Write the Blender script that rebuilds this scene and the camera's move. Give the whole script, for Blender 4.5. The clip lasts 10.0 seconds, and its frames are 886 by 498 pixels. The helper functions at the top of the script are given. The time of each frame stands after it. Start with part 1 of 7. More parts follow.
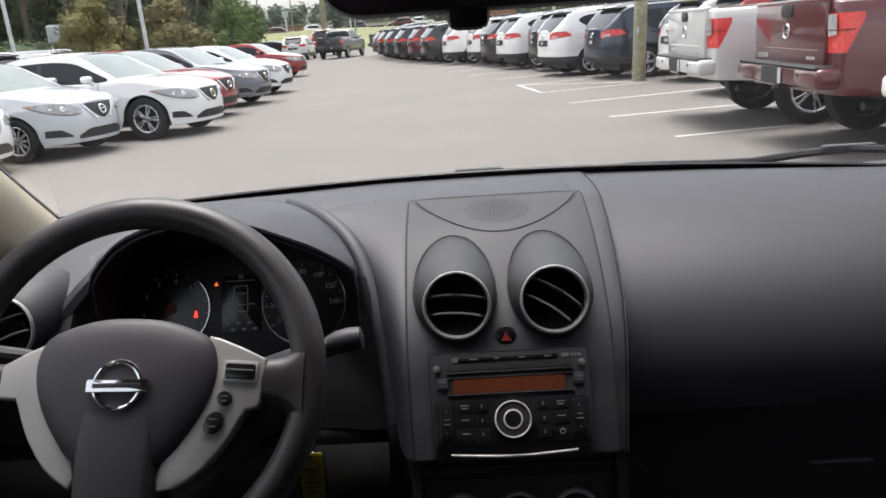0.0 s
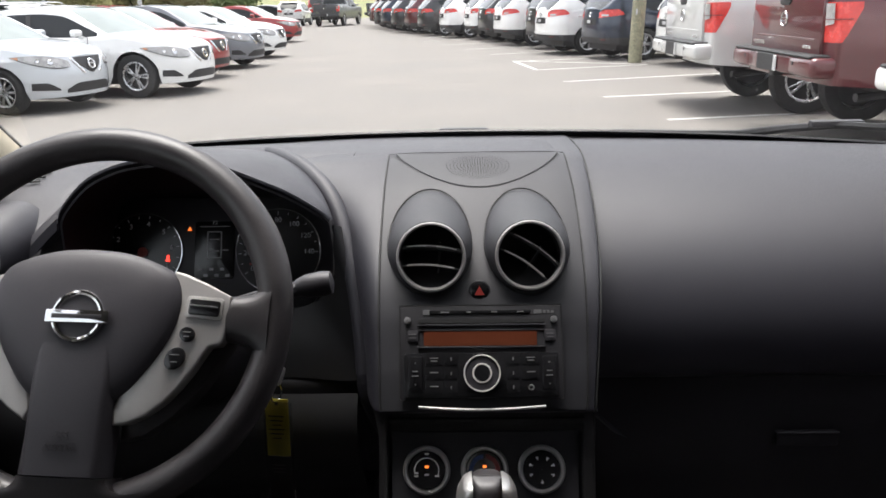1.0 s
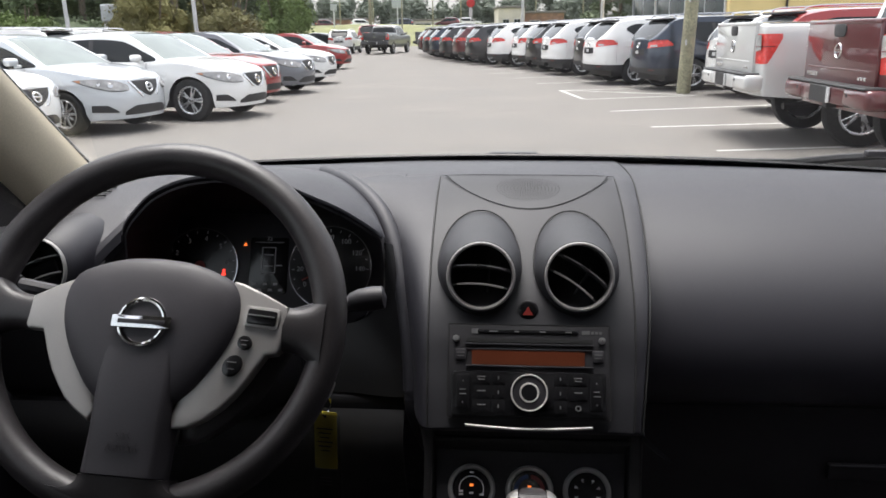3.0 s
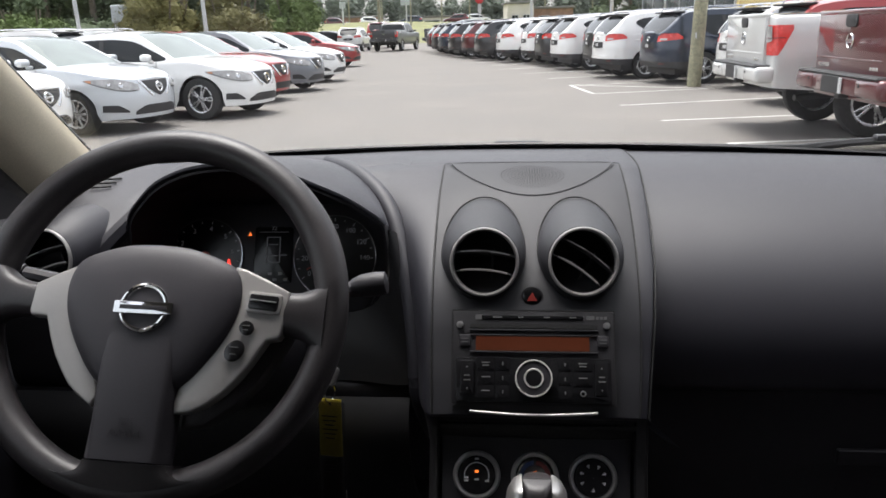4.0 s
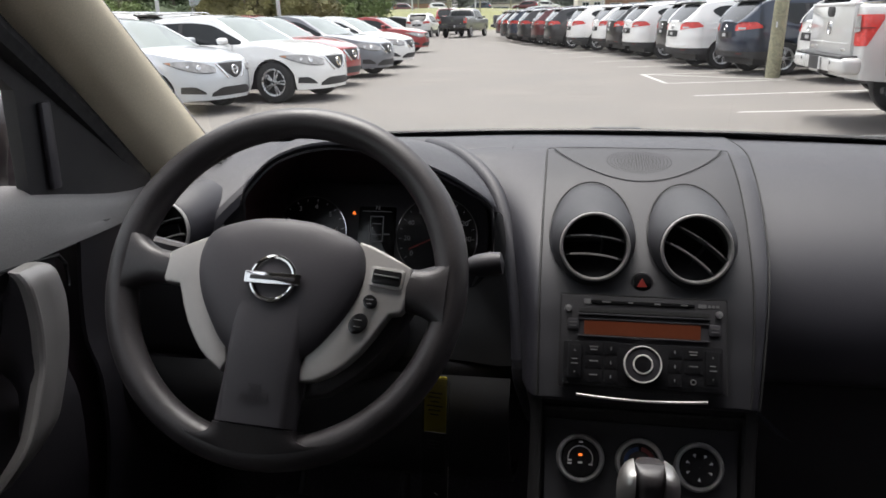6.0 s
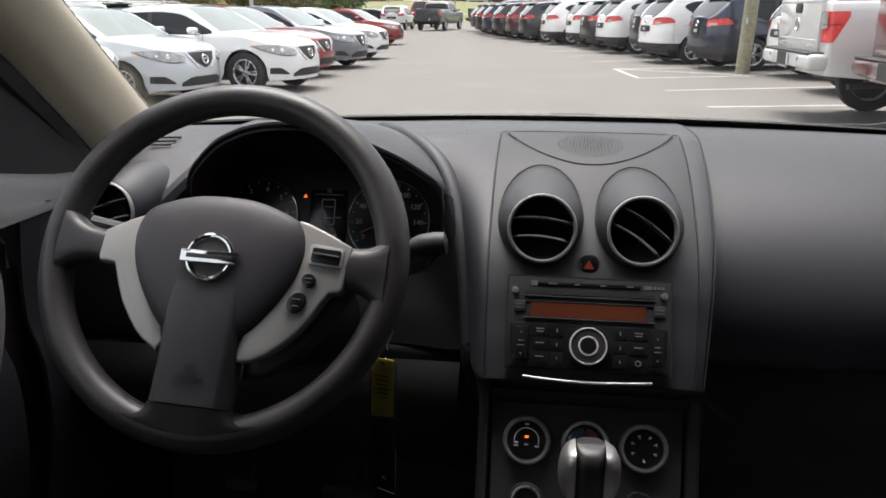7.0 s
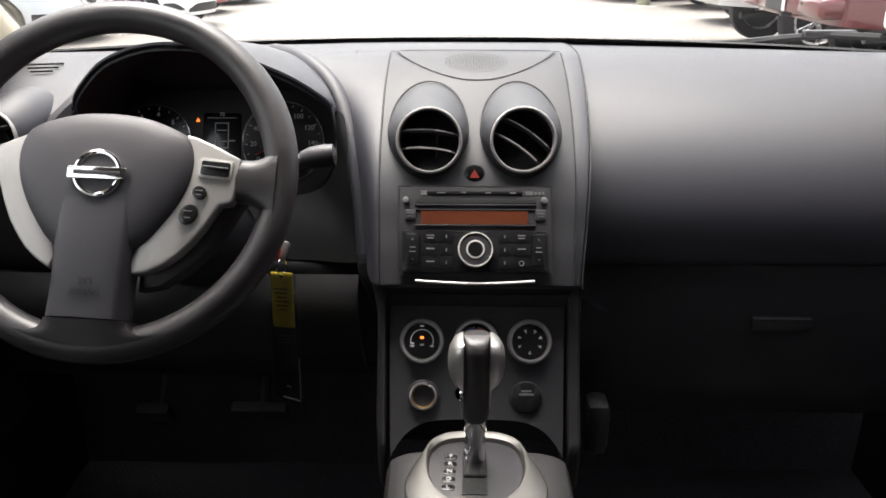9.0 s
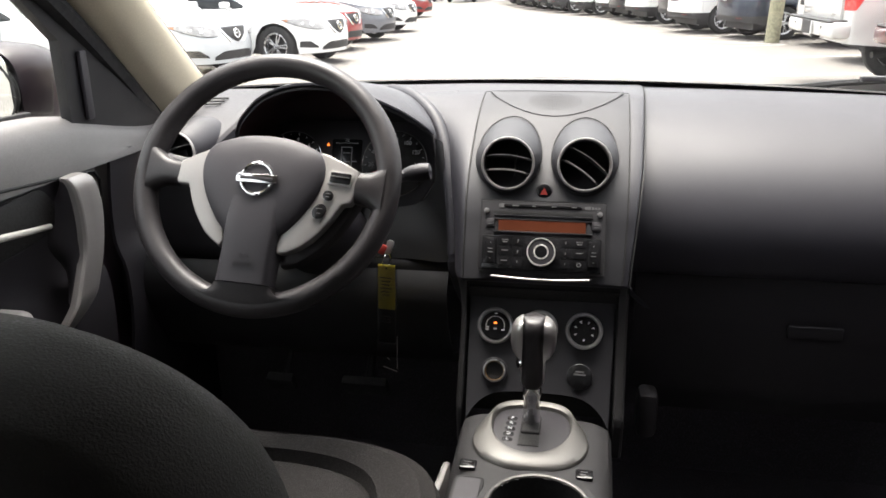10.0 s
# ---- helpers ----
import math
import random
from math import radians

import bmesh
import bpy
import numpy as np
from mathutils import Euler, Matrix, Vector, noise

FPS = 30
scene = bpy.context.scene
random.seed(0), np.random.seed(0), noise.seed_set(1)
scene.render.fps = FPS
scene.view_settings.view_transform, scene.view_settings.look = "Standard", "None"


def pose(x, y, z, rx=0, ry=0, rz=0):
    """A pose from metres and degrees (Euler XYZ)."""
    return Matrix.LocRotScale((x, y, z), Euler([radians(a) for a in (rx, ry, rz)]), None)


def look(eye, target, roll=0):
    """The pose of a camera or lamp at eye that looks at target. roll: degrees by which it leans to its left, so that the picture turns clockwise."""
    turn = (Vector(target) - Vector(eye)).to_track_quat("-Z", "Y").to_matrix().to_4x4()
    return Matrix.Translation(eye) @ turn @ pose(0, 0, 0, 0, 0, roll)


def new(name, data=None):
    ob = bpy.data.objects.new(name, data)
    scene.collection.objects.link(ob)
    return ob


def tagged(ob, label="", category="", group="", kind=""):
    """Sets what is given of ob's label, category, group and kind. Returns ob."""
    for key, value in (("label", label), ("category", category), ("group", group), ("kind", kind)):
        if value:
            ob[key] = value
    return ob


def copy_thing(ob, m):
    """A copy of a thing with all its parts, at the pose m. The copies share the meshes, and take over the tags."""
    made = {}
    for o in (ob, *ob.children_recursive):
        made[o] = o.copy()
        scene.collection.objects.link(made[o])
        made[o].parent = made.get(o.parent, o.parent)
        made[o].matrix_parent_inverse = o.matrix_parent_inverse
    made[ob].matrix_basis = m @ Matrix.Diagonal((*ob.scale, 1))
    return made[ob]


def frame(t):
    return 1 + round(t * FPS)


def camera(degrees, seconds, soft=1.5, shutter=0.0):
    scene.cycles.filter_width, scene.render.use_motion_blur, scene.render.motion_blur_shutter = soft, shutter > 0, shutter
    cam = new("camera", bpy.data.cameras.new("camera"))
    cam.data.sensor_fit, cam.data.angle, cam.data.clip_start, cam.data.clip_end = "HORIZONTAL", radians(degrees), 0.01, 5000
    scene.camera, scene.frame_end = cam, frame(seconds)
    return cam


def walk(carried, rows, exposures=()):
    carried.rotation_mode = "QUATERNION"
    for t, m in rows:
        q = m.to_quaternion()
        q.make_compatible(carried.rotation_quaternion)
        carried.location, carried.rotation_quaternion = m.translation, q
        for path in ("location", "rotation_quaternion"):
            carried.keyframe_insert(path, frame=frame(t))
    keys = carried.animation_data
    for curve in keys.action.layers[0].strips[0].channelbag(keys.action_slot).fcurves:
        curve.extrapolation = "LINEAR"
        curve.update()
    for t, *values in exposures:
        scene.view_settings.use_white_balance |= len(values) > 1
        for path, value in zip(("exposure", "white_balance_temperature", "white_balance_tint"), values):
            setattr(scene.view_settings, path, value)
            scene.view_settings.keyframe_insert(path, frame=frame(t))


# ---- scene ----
# Car frame: x to the right, y ahead, z up. The cabin stands level; the car park tilts slightly under it.
cam = camera(59.8, 10.0, soft=1.65)
PATH = [
    (0, (0.032, 0.037, 1.447), (-0.026, 1.966, 0.921), -3.8),
    (0.5, (0.036, 0.046, 1.417), (-0.051, 1.946, 0.798), -2.6),
    (1, (0.045, 0.042, 1.415), (0.017, 1.953, 0.826), -0.9),
    (1.5, (0.067, 0.042, 1.411), (0.034, 1.972, 0.889), -1.8),
    (2, (0.068, 0.036, 1.412), (0.017, 1.972, 0.912), -1.4),
    (2.5, (0.055, 0.033, 1.412), (-0.004, 1.965, 0.896), -0.4),
    (2.7, (0.04, 0.03, 1.411), (-0.055, 1.959, 0.888), -0.0),
    (3.8, (0.033, 0.019, 1.405), (-0.162, 1.942, 0.893), -1.5),
    (4, (0.045, 0.026, 1.396), (-0.121, 1.948, 0.868), -1.1),
    (4.5, (0.068, 0.035, 1.379), (-0.035, 1.947, 0.802), -1.1),
    (5, (0.043, 0.028, 1.385), (-0.098, 1.939, 0.812), -0.5),
    (5.5, (-0.001, 0.014, 1.388), (-0.276, 1.909, 0.812), -0.7),
    (5.7, (-0.014, 0.008, 1.392), (-0.328, 1.902, 0.832), -0.8),
    (6.8, (0.002, 0.017, 1.381), (-0.303, 1.914, 0.824), 0.3),
    (7, (0.019, 0.018, 1.375), (-0.237, 1.917, 0.802), 0.2),
    (7.5, (0.038, 0.02, 1.364), (-0.099, 1.916, 0.742), 0.7),
    (8, (0.045, 0.017, 1.359), (-0.021, 1.908, 0.71), 1.0),
    (8.5, (0.052, -0.005, 1.355), (-0.003, 1.869, 0.657), -0.1),
    (9, (0.052, -0.032, 1.356), (0.019, 1.833, 0.634), 0.0),
    (9.5, (0.067, -0.145, 1.379), (-0.096, 1.722, 0.681), -0.6),
    (10, (0.123, -0.264, 1.392), (-0.207, 1.603, 0.754), -0.5),
]
EXPOSURES = [(0.0, 1.38, 6420, 13), (0.5, 1.42, 6420, 13), (1.0, 1.72, 6480, 13), (1.6, 1.66, 6480, 13), (2.1, 1.52, 6450, 13), (2.7, 1.46, 6430, 13), (4.5, 1.42, 6400, 13), (5.5, 1.40, 6450, 13), (7.0, 1.42, 6520, 13), (7.5, 1.51, 6520, 13), (8.0, 1.76, 6560, 13), (8.5, 2.08, 6630, 13), (9.0, 2.50, 6700, 12), (9.5, 2.54, 6730, 12), (10.0, 2.48, 6750, 12)]
walk(cam, [(t, look(eye, target, roll)) for t, eye, target, roll in PATH], EXPOSURES)

# ---- world, sun ----
SUN_EL, SUN_AZ = radians(72), radians(-25)      # azimuth: clockwise from +y
world = bpy.data.worlds.new("sky")
scene.world = world
world.use_nodes = True
wn, wl = world.node_tree.nodes, world.node_tree.links
sky = wn.new("ShaderNodeTexSky")
sky.sky_type = "NISHITA"
sky.sun_disc = False
sky.sun_elevation, sky.sun_rotation = SUN_EL, SUN_AZ
sky.air_density, sky.dust_density, sky.ozone_density = 1.0, 4.0, 1.0
grey = wn.new("ShaderNodeHueSaturation")
grey.inputs["Saturation"].default_value = 0.25
wl.new(sky.outputs[0], grey.inputs["Color"])
wl.new(grey.outputs[0], wn["Background"].inputs["Color"])
wn["Background"].inputs["Strength"].default_value = 0.15
sun_data = bpy.data.lights.new("sun", "SUN")
sun_data.energy, sun_data.angle, sun_data.color = 1.15, radians(40), (1.0, 0.96, 0.9)
sun = new("sun", sun_data)
sun.matrix_world = look((0, 0, 30), Vector((0, 0, 30)) - Vector((math.sin(SUN_AZ) * math.cos(SUN_EL), math.cos(SUN_AZ) * math.cos(SUN_EL), math.sin(SUN_EL))))

# ---- the car park's frame: X across the rows, Y along the aisle ----
LOT_N = Vector((-0.010, -0.0117, 1.0)).normalized()
LOT_Y = Vector((-math.sin(radians(5.0)), math.cos(radians(5.0)), 0.0))
LOT_Y = (LOT_Y - LOT_N * LOT_Y.dot(LOT_N)).normalized()
LOT_X = LOT_Y.cross(LOT_N)
LOT = Matrix((LOT_X, LOT_Y, LOT_N)).transposed().to_4x4()


# ---- materials ----
def mat(name, colour, rough=0.5, metal=0.0, grain=0.0, grain_size=0.004, stain=0.0, stain_size=0.15, bump=0.0, bump_size=0.001, coat=0.0, spec=0.5, emit=0.0, vary=0.0):
    """A surface with grain and stains of real size (metres), relief and wear in the gloss."""
    m = bpy.data.materials.new(name)
    m.use_nodes = True
    n, l = m.node_tree.nodes, m.node_tree.links
    b = n["Principled BSDF"]
    b.inputs["Base Color"].default_value = (*colour, 1)
    b.inputs["Roughness"].default_value = rough
    b.inputs["Metallic"].default_value = metal
    b.inputs["Specular IOR Level"].default_value = spec
    b.inputs["Coat Weight"].default_value = coat
    b.inputs["Coat Roughness"].default_value = 0.04
    if emit:
        b.inputs["Emission Color"].default_value = (*colour, 1)
        b.inputs["Emission Strength"].default_value = emit
    co = n.new("ShaderNodeTexCoord").outputs["Object"]

    def noise_at(size, detail):
        t = n.new("ShaderNodeTexNoise")
        t.inputs["Scale"].default_value = 1 / size
        t.inputs["Detail"].default_value = detail
        l.new(co, t.inputs["Vector"])
        return t.outputs[0]

    value = None
    for amount, size, detail in ((grain, grain_size, 2.0), (stain, stain_size, 5.0)):
        if amount:
            r = n.new("ShaderNodeMapRange")
            r.inputs["From Min"].default_value, r.inputs["From Max"].default_value = 0.3, 0.7
            r.inputs["To Min"].default_value, r.inputs["To Max"].default_value = 1 - amount, 1 + amount
            l.new(noise_at(size, detail), r.inputs["Value"])
            if value is None:
                value = r.outputs[0]
            else:
                mul = n.new("ShaderNodeMath")
                mul.operation = "MULTIPLY"
                l.new(value, mul.inputs[0]), l.new(r.outputs[0], mul.inputs[1])
                value = mul.outputs[0]
    if vary:
        info = n.new("ShaderNodeObjectInfo")
        r = n.new("ShaderNodeMapRange")
        r.inputs["To Min"].default_value, r.inputs["To Max"].default_value = 1 - vary, 1 + vary
        l.new(info.outputs["Random"], r.inputs["Value"])
        value_in = r.outputs[0]
        if value is None:
            value = value_in
        else:
            mul = n.new("ShaderNodeMath")
            mul.operation = "MULTIPLY"
            l.new(value, mul.inputs[0]), l.new(value_in, mul.inputs[1])
            value = mul.outputs[0]
    if value is not None:
        mix = n.new("ShaderNodeMix")
        mix.data_type, mix.blend_type = "RGBA", "MULTIPLY"
        mix.inputs["Factor"].default_value = 1
        mix.inputs["A"].default_value = (*colour, 1)
        mix.inputs[6].default_value = (*colour, 1)
        comb = n.new("ShaderNodeCombineColor")
        for k in range(3):
            l.new(value, comb.inputs[k])
        l.new(comb.outputs[0], mix.inputs[7])
        l.new(mix.outputs[2], b.inputs["Base Color"])
        rr = n.new("ShaderNodeMath")
        rr.operation = "MULTIPLY"
        rr.inputs[1].default_value = rough
        l.new(value, rr.inputs[0])
        l.new(rr.outputs[0], b.inputs["Roughness"])
    if bump:
        bp = n.new("ShaderNodeBump")
        bp.inputs["Strength"].default_value = bump
        bp.inputs["Distance"].default_value = bump_size
        l.new(noise_at(bump_size, 2.0), bp.inputs["Height"])
        l.new(bp.outputs[0], b.inputs["Normal"])
    return m


def glass_mat(name, tint, gloss_rough=0.0):
    """A thin pane: clear but for its tint, with a mirror sheen by Fresnel."""
    m = bpy.data.materials.new(name)
    m.use_nodes = True
    n, l = m.node_tree.nodes, m.node_tree.links
    n.remove(n["Principled BSDF"])
    t, g, mix, f = n.new("ShaderNodeBsdfTransparent"), n.new("ShaderNodeBsdfGlossy"), n.new("ShaderNodeMixShader"), n.new("ShaderNodeLayerWeight")
    t.inputs[0].default_value = (*tint, 1)
    g.inputs["Roughness"].default_value = gloss_rough
    power, scale = n.new("ShaderNodeMath"), n.new("ShaderNodeMapRange")
    power.operation, power.inputs[1].default_value = "POWER", 5.0
    scale.inputs["To Min"].default_value, scale.inputs["To Max"].default_value = 0.05, 0.9
    l.new(f.outputs["Facing"], power.inputs[0]), l.new(power.outputs[0], scale.inputs["Value"])
    l.new(scale.outputs[0], mix.inputs[0]), l.new(t.outputs[0], mix.inputs[1]), l.new(g.outputs[0], mix.inputs[2])
    l.new(mix.outputs[0], n["Material Output"].inputs[0])
    return m


SOFT_BLACK = mat("soft black dash plastic", (0.0178, 0.0174, 0.0232), 0.53, grain=0.18, grain_size=0.0015, stain=0.10, stain_size=0.25, bump=0.14, bump_size=0.0011, spec=0.52)
HARD_BLACK = mat("hard black plastic", (0.0215, 0.0200, 0.0240), 0.5, grain=0.12, grain_size=0.0015, stain=0.12, stain_size=0.12, bump=0.12, bump_size=0.001)
CONSOLE_GREY = mat("charcoal console plastic", (0.0185, 0.0182, 0.0192), 0.55, grain=0.10, grain_size=0.001, stain=0.12, stain_size=0.08, bump=0.12, bump_size=0.0009, spec=0.35)
STACK_GREY = mat("satin charcoal trim", (0.0315, 0.0315, 0.0352), 0.54, grain=0.08, grain_size=0.001, stain=0.08, stain_size=0.1, bump=0.1, bump_size=0.0008, spec=0.33)
GLOSS_BLACK = mat("glossy black plastic", (0.011, 0.011, 0.012), 0.2, stain=0.2, stain_size=0.06)
# Dash black darkened for shade low down; radio face and mirror panel are black.
GLOVE_BLACK = mat("darkened matt black plastic", (0.0105, 0.0098, 0.0120), 0.6, grain=0.15, grain_size=0.0015, stain=0.15, stain_size=0.12, bump=0.25, bump_size=0.001, spec=0.4)
# Base colour holds the shade of holes and recesses; also serves joints and slats.
DEEP_BLACK = mat("dark hollow", (0.012, 0.012, 0.012), 0.7, grain=0.2)
LEATHER = mat("black grained leather", (0.0300, 0.0270, 0.0285), 0.42, grain=0.16, grain_size=0.002, stain=0.2, stain_size=0.05, bump=0.12, bump_size=0.0012)
WHEEL_PAD = mat("dark grey moulded pad", (0.0345, 0.0320, 0.0375), 0.55, grain=0.15, grain_size=0.0015, stain=0.1, stain_size=0.1, bump=0.12, bump_size=0.001)
SILVER = mat("satin silver plastic", (0.350, 0.338, 0.325), 0.40, metal=0.3, grain=0.05, grain_size=0.0008, stain=0.05, stain_size=0.05)
# pale base stands in for bright reflections on latch lever and knob rings
DOOR_SILVER = mat("silver paled for reflections", (0.70, 0.68, 0.64), 0.38, metal=0.2, grain=0.05, grain_size=0.0008, stain=0.05, stain_size=0.05)
GATE_SILVER = mat("satin metal-look plastic", (0.125, 0.122, 0.116), 0.48, metal=0.8, grain=0.05, grain_size=0.0008, stain=0.06, stain_size=0.05)
CHEEK_SILVER = mat("brushed metal", (0.60, 0.59, 0.57), 0.36, metal=0.9, grain=0.05, grain_size=0.0008, stain=0.06, stain_size=0.05)
CHROME = mat("chrome", (0.78, 0.78, 0.79), 0.09, metal=1.0, stain=0.06, stain_size=0.03)
DARK_RING = mat("dark satin metal", (0.4872, 0.4872, 0.4872), 0.3, metal=0.8, stain=0.1, stain_size=0.03)
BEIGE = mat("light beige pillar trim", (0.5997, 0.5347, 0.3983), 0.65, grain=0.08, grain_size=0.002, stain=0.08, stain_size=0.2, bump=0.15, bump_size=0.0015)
# unseen lining, kept darker to cut light bounced into the cabin
HEADLINER = mat("bounce-cutting grey headliner", (0.1592, 0.1524, 0.1380), 0.9, grain=0.12, grain_size=0.003, stain=0.06, stain_size=0.3, bump=0.3, bump_size=0.002)
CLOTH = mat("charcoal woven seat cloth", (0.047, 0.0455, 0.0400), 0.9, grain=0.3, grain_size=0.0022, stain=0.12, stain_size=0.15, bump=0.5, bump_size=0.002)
# cushion cloth, about four times darker than the backrest cloth
CUSHION_CLOTH = mat("grey brown seat cloth", (0.0120, 0.0102, 0.0098), 0.9, grain=0.3, grain_size=0.0022, stain=0.1, stain_size=0.12, bump=0.5, bump_size=0.002)
CARPET = mat("black carpet", (0.0694, 0.0655, 0.0755), 0.95, grain=0.5, grain_size=0.004, bump=0.8, bump_size=0.004)
DOOR_GREY = mat("dark grey door plastic", (0.205, 0.196, 0.194), 0.5, grain=0.15, grain_size=0.0015, stain=0.1, stain_size=0.2, bump=0.3, bump_size=0.0014)
RUBBER = mat("black rubber", (0.015, 0.015, 0.016), 0.7, grain=0.2, grain_size=0.01, stain=0.3, stain_size=0.1)
LCD = mat("unlit amber display", (0.106, 0.028, 0.012), 0.3, grain=0.05, grain_size=0.004, stain=0.06, stain_size=0.03)
RED_LAMP = mat("lit red warning lamp", (1.0, 0.05, 0.03), 0.4, emit=0.8)
AMBER_LAMP = mat("lit amber lamp", (1.0, 0.20, 0.03), 0.4, emit=0.45)
RED_PAINT = mat("red print", (0.36, 0.04, 0.03), 0.5, stain=0.15, stain_size=0.01)
LAMP_DIM = mat("dull red print", (0.13, 0.022, 0.022), 0.5, stain=0.15, stain_size=0.01)
BLUE_PRINT = mat("blue print", (0.015, 0.035, 0.11), 0.5, stain=0.15, stain_size=0.01)
WHITE_PRINT = mat("white print", (0.487, 0.487, 0.487), 0.5, stain=0.15, stain_size=0.01)
DIM_PRINT = mat("grey print", (0.1268, 0.1268, 0.1268), 0.5, stain=0.15, stain_size=0.01)
GAUGE_PRINT = mat("backlit white print", (0.22, 0.22, 0.23), 0.5, stain=0.1, stain_size=0.01, emit=0.025)
TAG_YELLOW = mat("yellow card", (0.637, 0.513, 0.044), 0.45, grain=0.1, grain_size=0.003, stain=0.12, stain_size=0.02)
CLEAR_VINYL = glass_mat("clear vinyl", (0.75, 0.75, 0.75), 0.1)
BRASS = mat("worn brass", (0.30, 0.19, 0.085), 0.45, metal=0.6, grain=0.3, grain_size=0.004)
PANE = glass_mat("window glass", (0.93, 0.95, 0.93))
# nearly opaque tint that keeps back light out of the cabin
PRIVACY = glass_mat("privacy glass", (0.035, 0.035, 0.04))
MIRROR = mat("mirror silver", (0.86, 0.87, 0.88), 0.02, metal=1.0)
SHELL = mat("plum black body paint", (0.030, 0.019, 0.026), 0.45, spec=0.35, coat=0.12, grain=0.1, grain_size=0.01)

# ---- mesh helpers ----


def world_of(ob):
    return ob.matrix_basis.copy() if ob.parent is None else world_of(ob.parent) @ ob.matrix_parent_inverse @ ob.matrix_basis


def thing(name, at=(0, 0, 0), label="", category="", group="", kind=""):
    ob = new(name)
    ob.empty_display_size = 0.1
    ob.matrix_basis = at if isinstance(at, Matrix) else Matrix.Translation(at)
    return tagged(ob, label, category, group, kind)


def part(name, bm, material, parent=None, label="", sharp=35):
    """One bmesh as one mesh object, under a thing or a part."""
    me = bpy.data.meshes.new(name)
    bmesh.ops.recalc_face_normals(bm, faces=bm.faces)
    bm.to_mesh(me)
    bm.free()
    me.materials.append(material)
    for p in me.polygons:
        p.use_smooth = True
    me.set_sharp_from_angle(angle=radians(sharp))
    ob = new(name, me)
    if parent is not None:
        ob.parent = parent
        ob.matrix_parent_inverse = world_of(parent).inverted()
    return tagged(ob, label)


def solo(name, bm, material, label, category, group="", kind="", sharp=35):
    return tagged(part(name, bm, material, None, label, sharp), label, category, group, kind)


def grid(rows, close_u=False, close_v=False, cap=False):
    """A sheet through rows of points. close_u joins each row's ends, close_v the last row to the first, cap fills the first and last rows."""
    bm = bmesh.new()
    vs = [[bm.verts.new(p) for p in row] for row in rows]
    nv, nu = len(vs), len(vs[0])
    for j in range(nv - (0 if close_v else 1)):
        for i in range(nu - (0 if close_u else 1)):
            q = (vs[j][i], vs[j][(i + 1) % nu], vs[(j + 1) % nv][(i + 1) % nu], vs[(j + 1) % nv][i])
            if len(set(q)) == 4:
                bm.faces.new(q)
    if cap:
        bm.faces.new(vs[0]), bm.faces.new(vs[-1])
    return bm


def thick(bm, depth):
    """Gives a sheet thickness."""
    bmesh.ops.recalc_face_normals(bm, faces=bm.faces)
    bmesh.ops.solidify(bm, geom=bm.faces[:], thickness=depth)
    return bm


def box(size, at=(0, 0, 0), bevel=0.0, segs=2, m=None):
    bm = bmesh.new()
    bmesh.ops.create_cube(bm, size=1)
    bmesh.ops.scale(bm, vec=size, verts=bm.verts)
    if bevel:
        bmesh.ops.bevel(bm, geom=bm.edges[:], offset=bevel, segments=segs, affect="EDGES", profile=0.5)
    bmesh.ops.transform(bm, matrix=(m or Matrix()) if m else Matrix.Translation(at), verts=bm.verts)
    return bm


def lathe(profile, n=32, m=None, cap=False):
    """A turned form about local z, from (radius, height) pairs."""
    rows = [[(r * math.cos(2 * math.pi * k / n), r * math.sin(2 * math.pi * k / n), h) for k in range(n)] for r, h in profile]
    bm = grid(rows, close_u=True)
    if cap:
        for row in (0, len(profile) - 1):
            bm.verts.ensure_lookup_table()
            bm.faces.new([bm.verts[row * n + k] for k in range(n)])
    if m:
        bm.transform(m)
    return bm


def ring(radius, tube, n=48, k=12, m=None, flat=1.0):
    rows = []
    for i in range(n):
        a = 2 * math.pi * i / n
        rows.append([((radius + tube * math.cos(2 * math.pi * j / k)) * math.cos(a), (radius + tube * math.cos(2 * math.pi * j / k)) * math.sin(a), flat * tube * math.sin(2 * math.pi * j / k)) for j in range(k)])
    bm = grid(rows, close_u=True, close_v=True)
    if m:
        bm.transform(m)
    return bm


def tube(points, radius, k=8, taper=1.0, m=None):
    """A round bar along points; the radius tapers to its end."""
    pts = [Vector(p) for p in points]
    rows = []
    up = Vector((0, 0, 1))
    for i, p in enumerate(pts):
        d = (pts[min(i + 1, len(pts) - 1)] - pts[max(i - 1, 0)]).normalized()
        a = d.cross(up if abs(d.z) < 0.95 else Vector((1, 0, 0))).normalized()
        b = a.cross(d)
        r = radius * (1 + (taper - 1) * i / max(1, len(pts) - 1))
        rows.append([p + r * (math.cos(2 * math.pi * j / k) * a + math.sin(2 * math.pi * j / k) * b) for j in range(k)])
    bm = grid(rows, close_u=True, cap=True)
    if m:
        bm.transform(m)
    return bm


def plate(outline, depth, bevel=0.0, m=None, segs=2):
    """A flat slab with the given outline in local x, y, from z = 0 up to depth, its upper edge rounded."""
    bm = bmesh.new()
    f = bm.faces.new([bm.verts.new((x, y, 0)) for x, y in outline])
    top = bmesh.ops.extrude_face_region(bm, geom=[f])
    moved = [v for v in top["geom"] if isinstance(v, bmesh.types.BMVert)]
    bmesh.ops.translate(bm, vec=(0, 0, depth), verts=moved)
    if bevel:
        edges = [e for e in bm.edges if all(v in moved for v in e.verts)]
        bmesh.ops.bevel(bm, geom=edges, offset=bevel, segments=segs, affect="EDGES", profile=0.5)
    if m:
        bm.transform(m)
    return bm


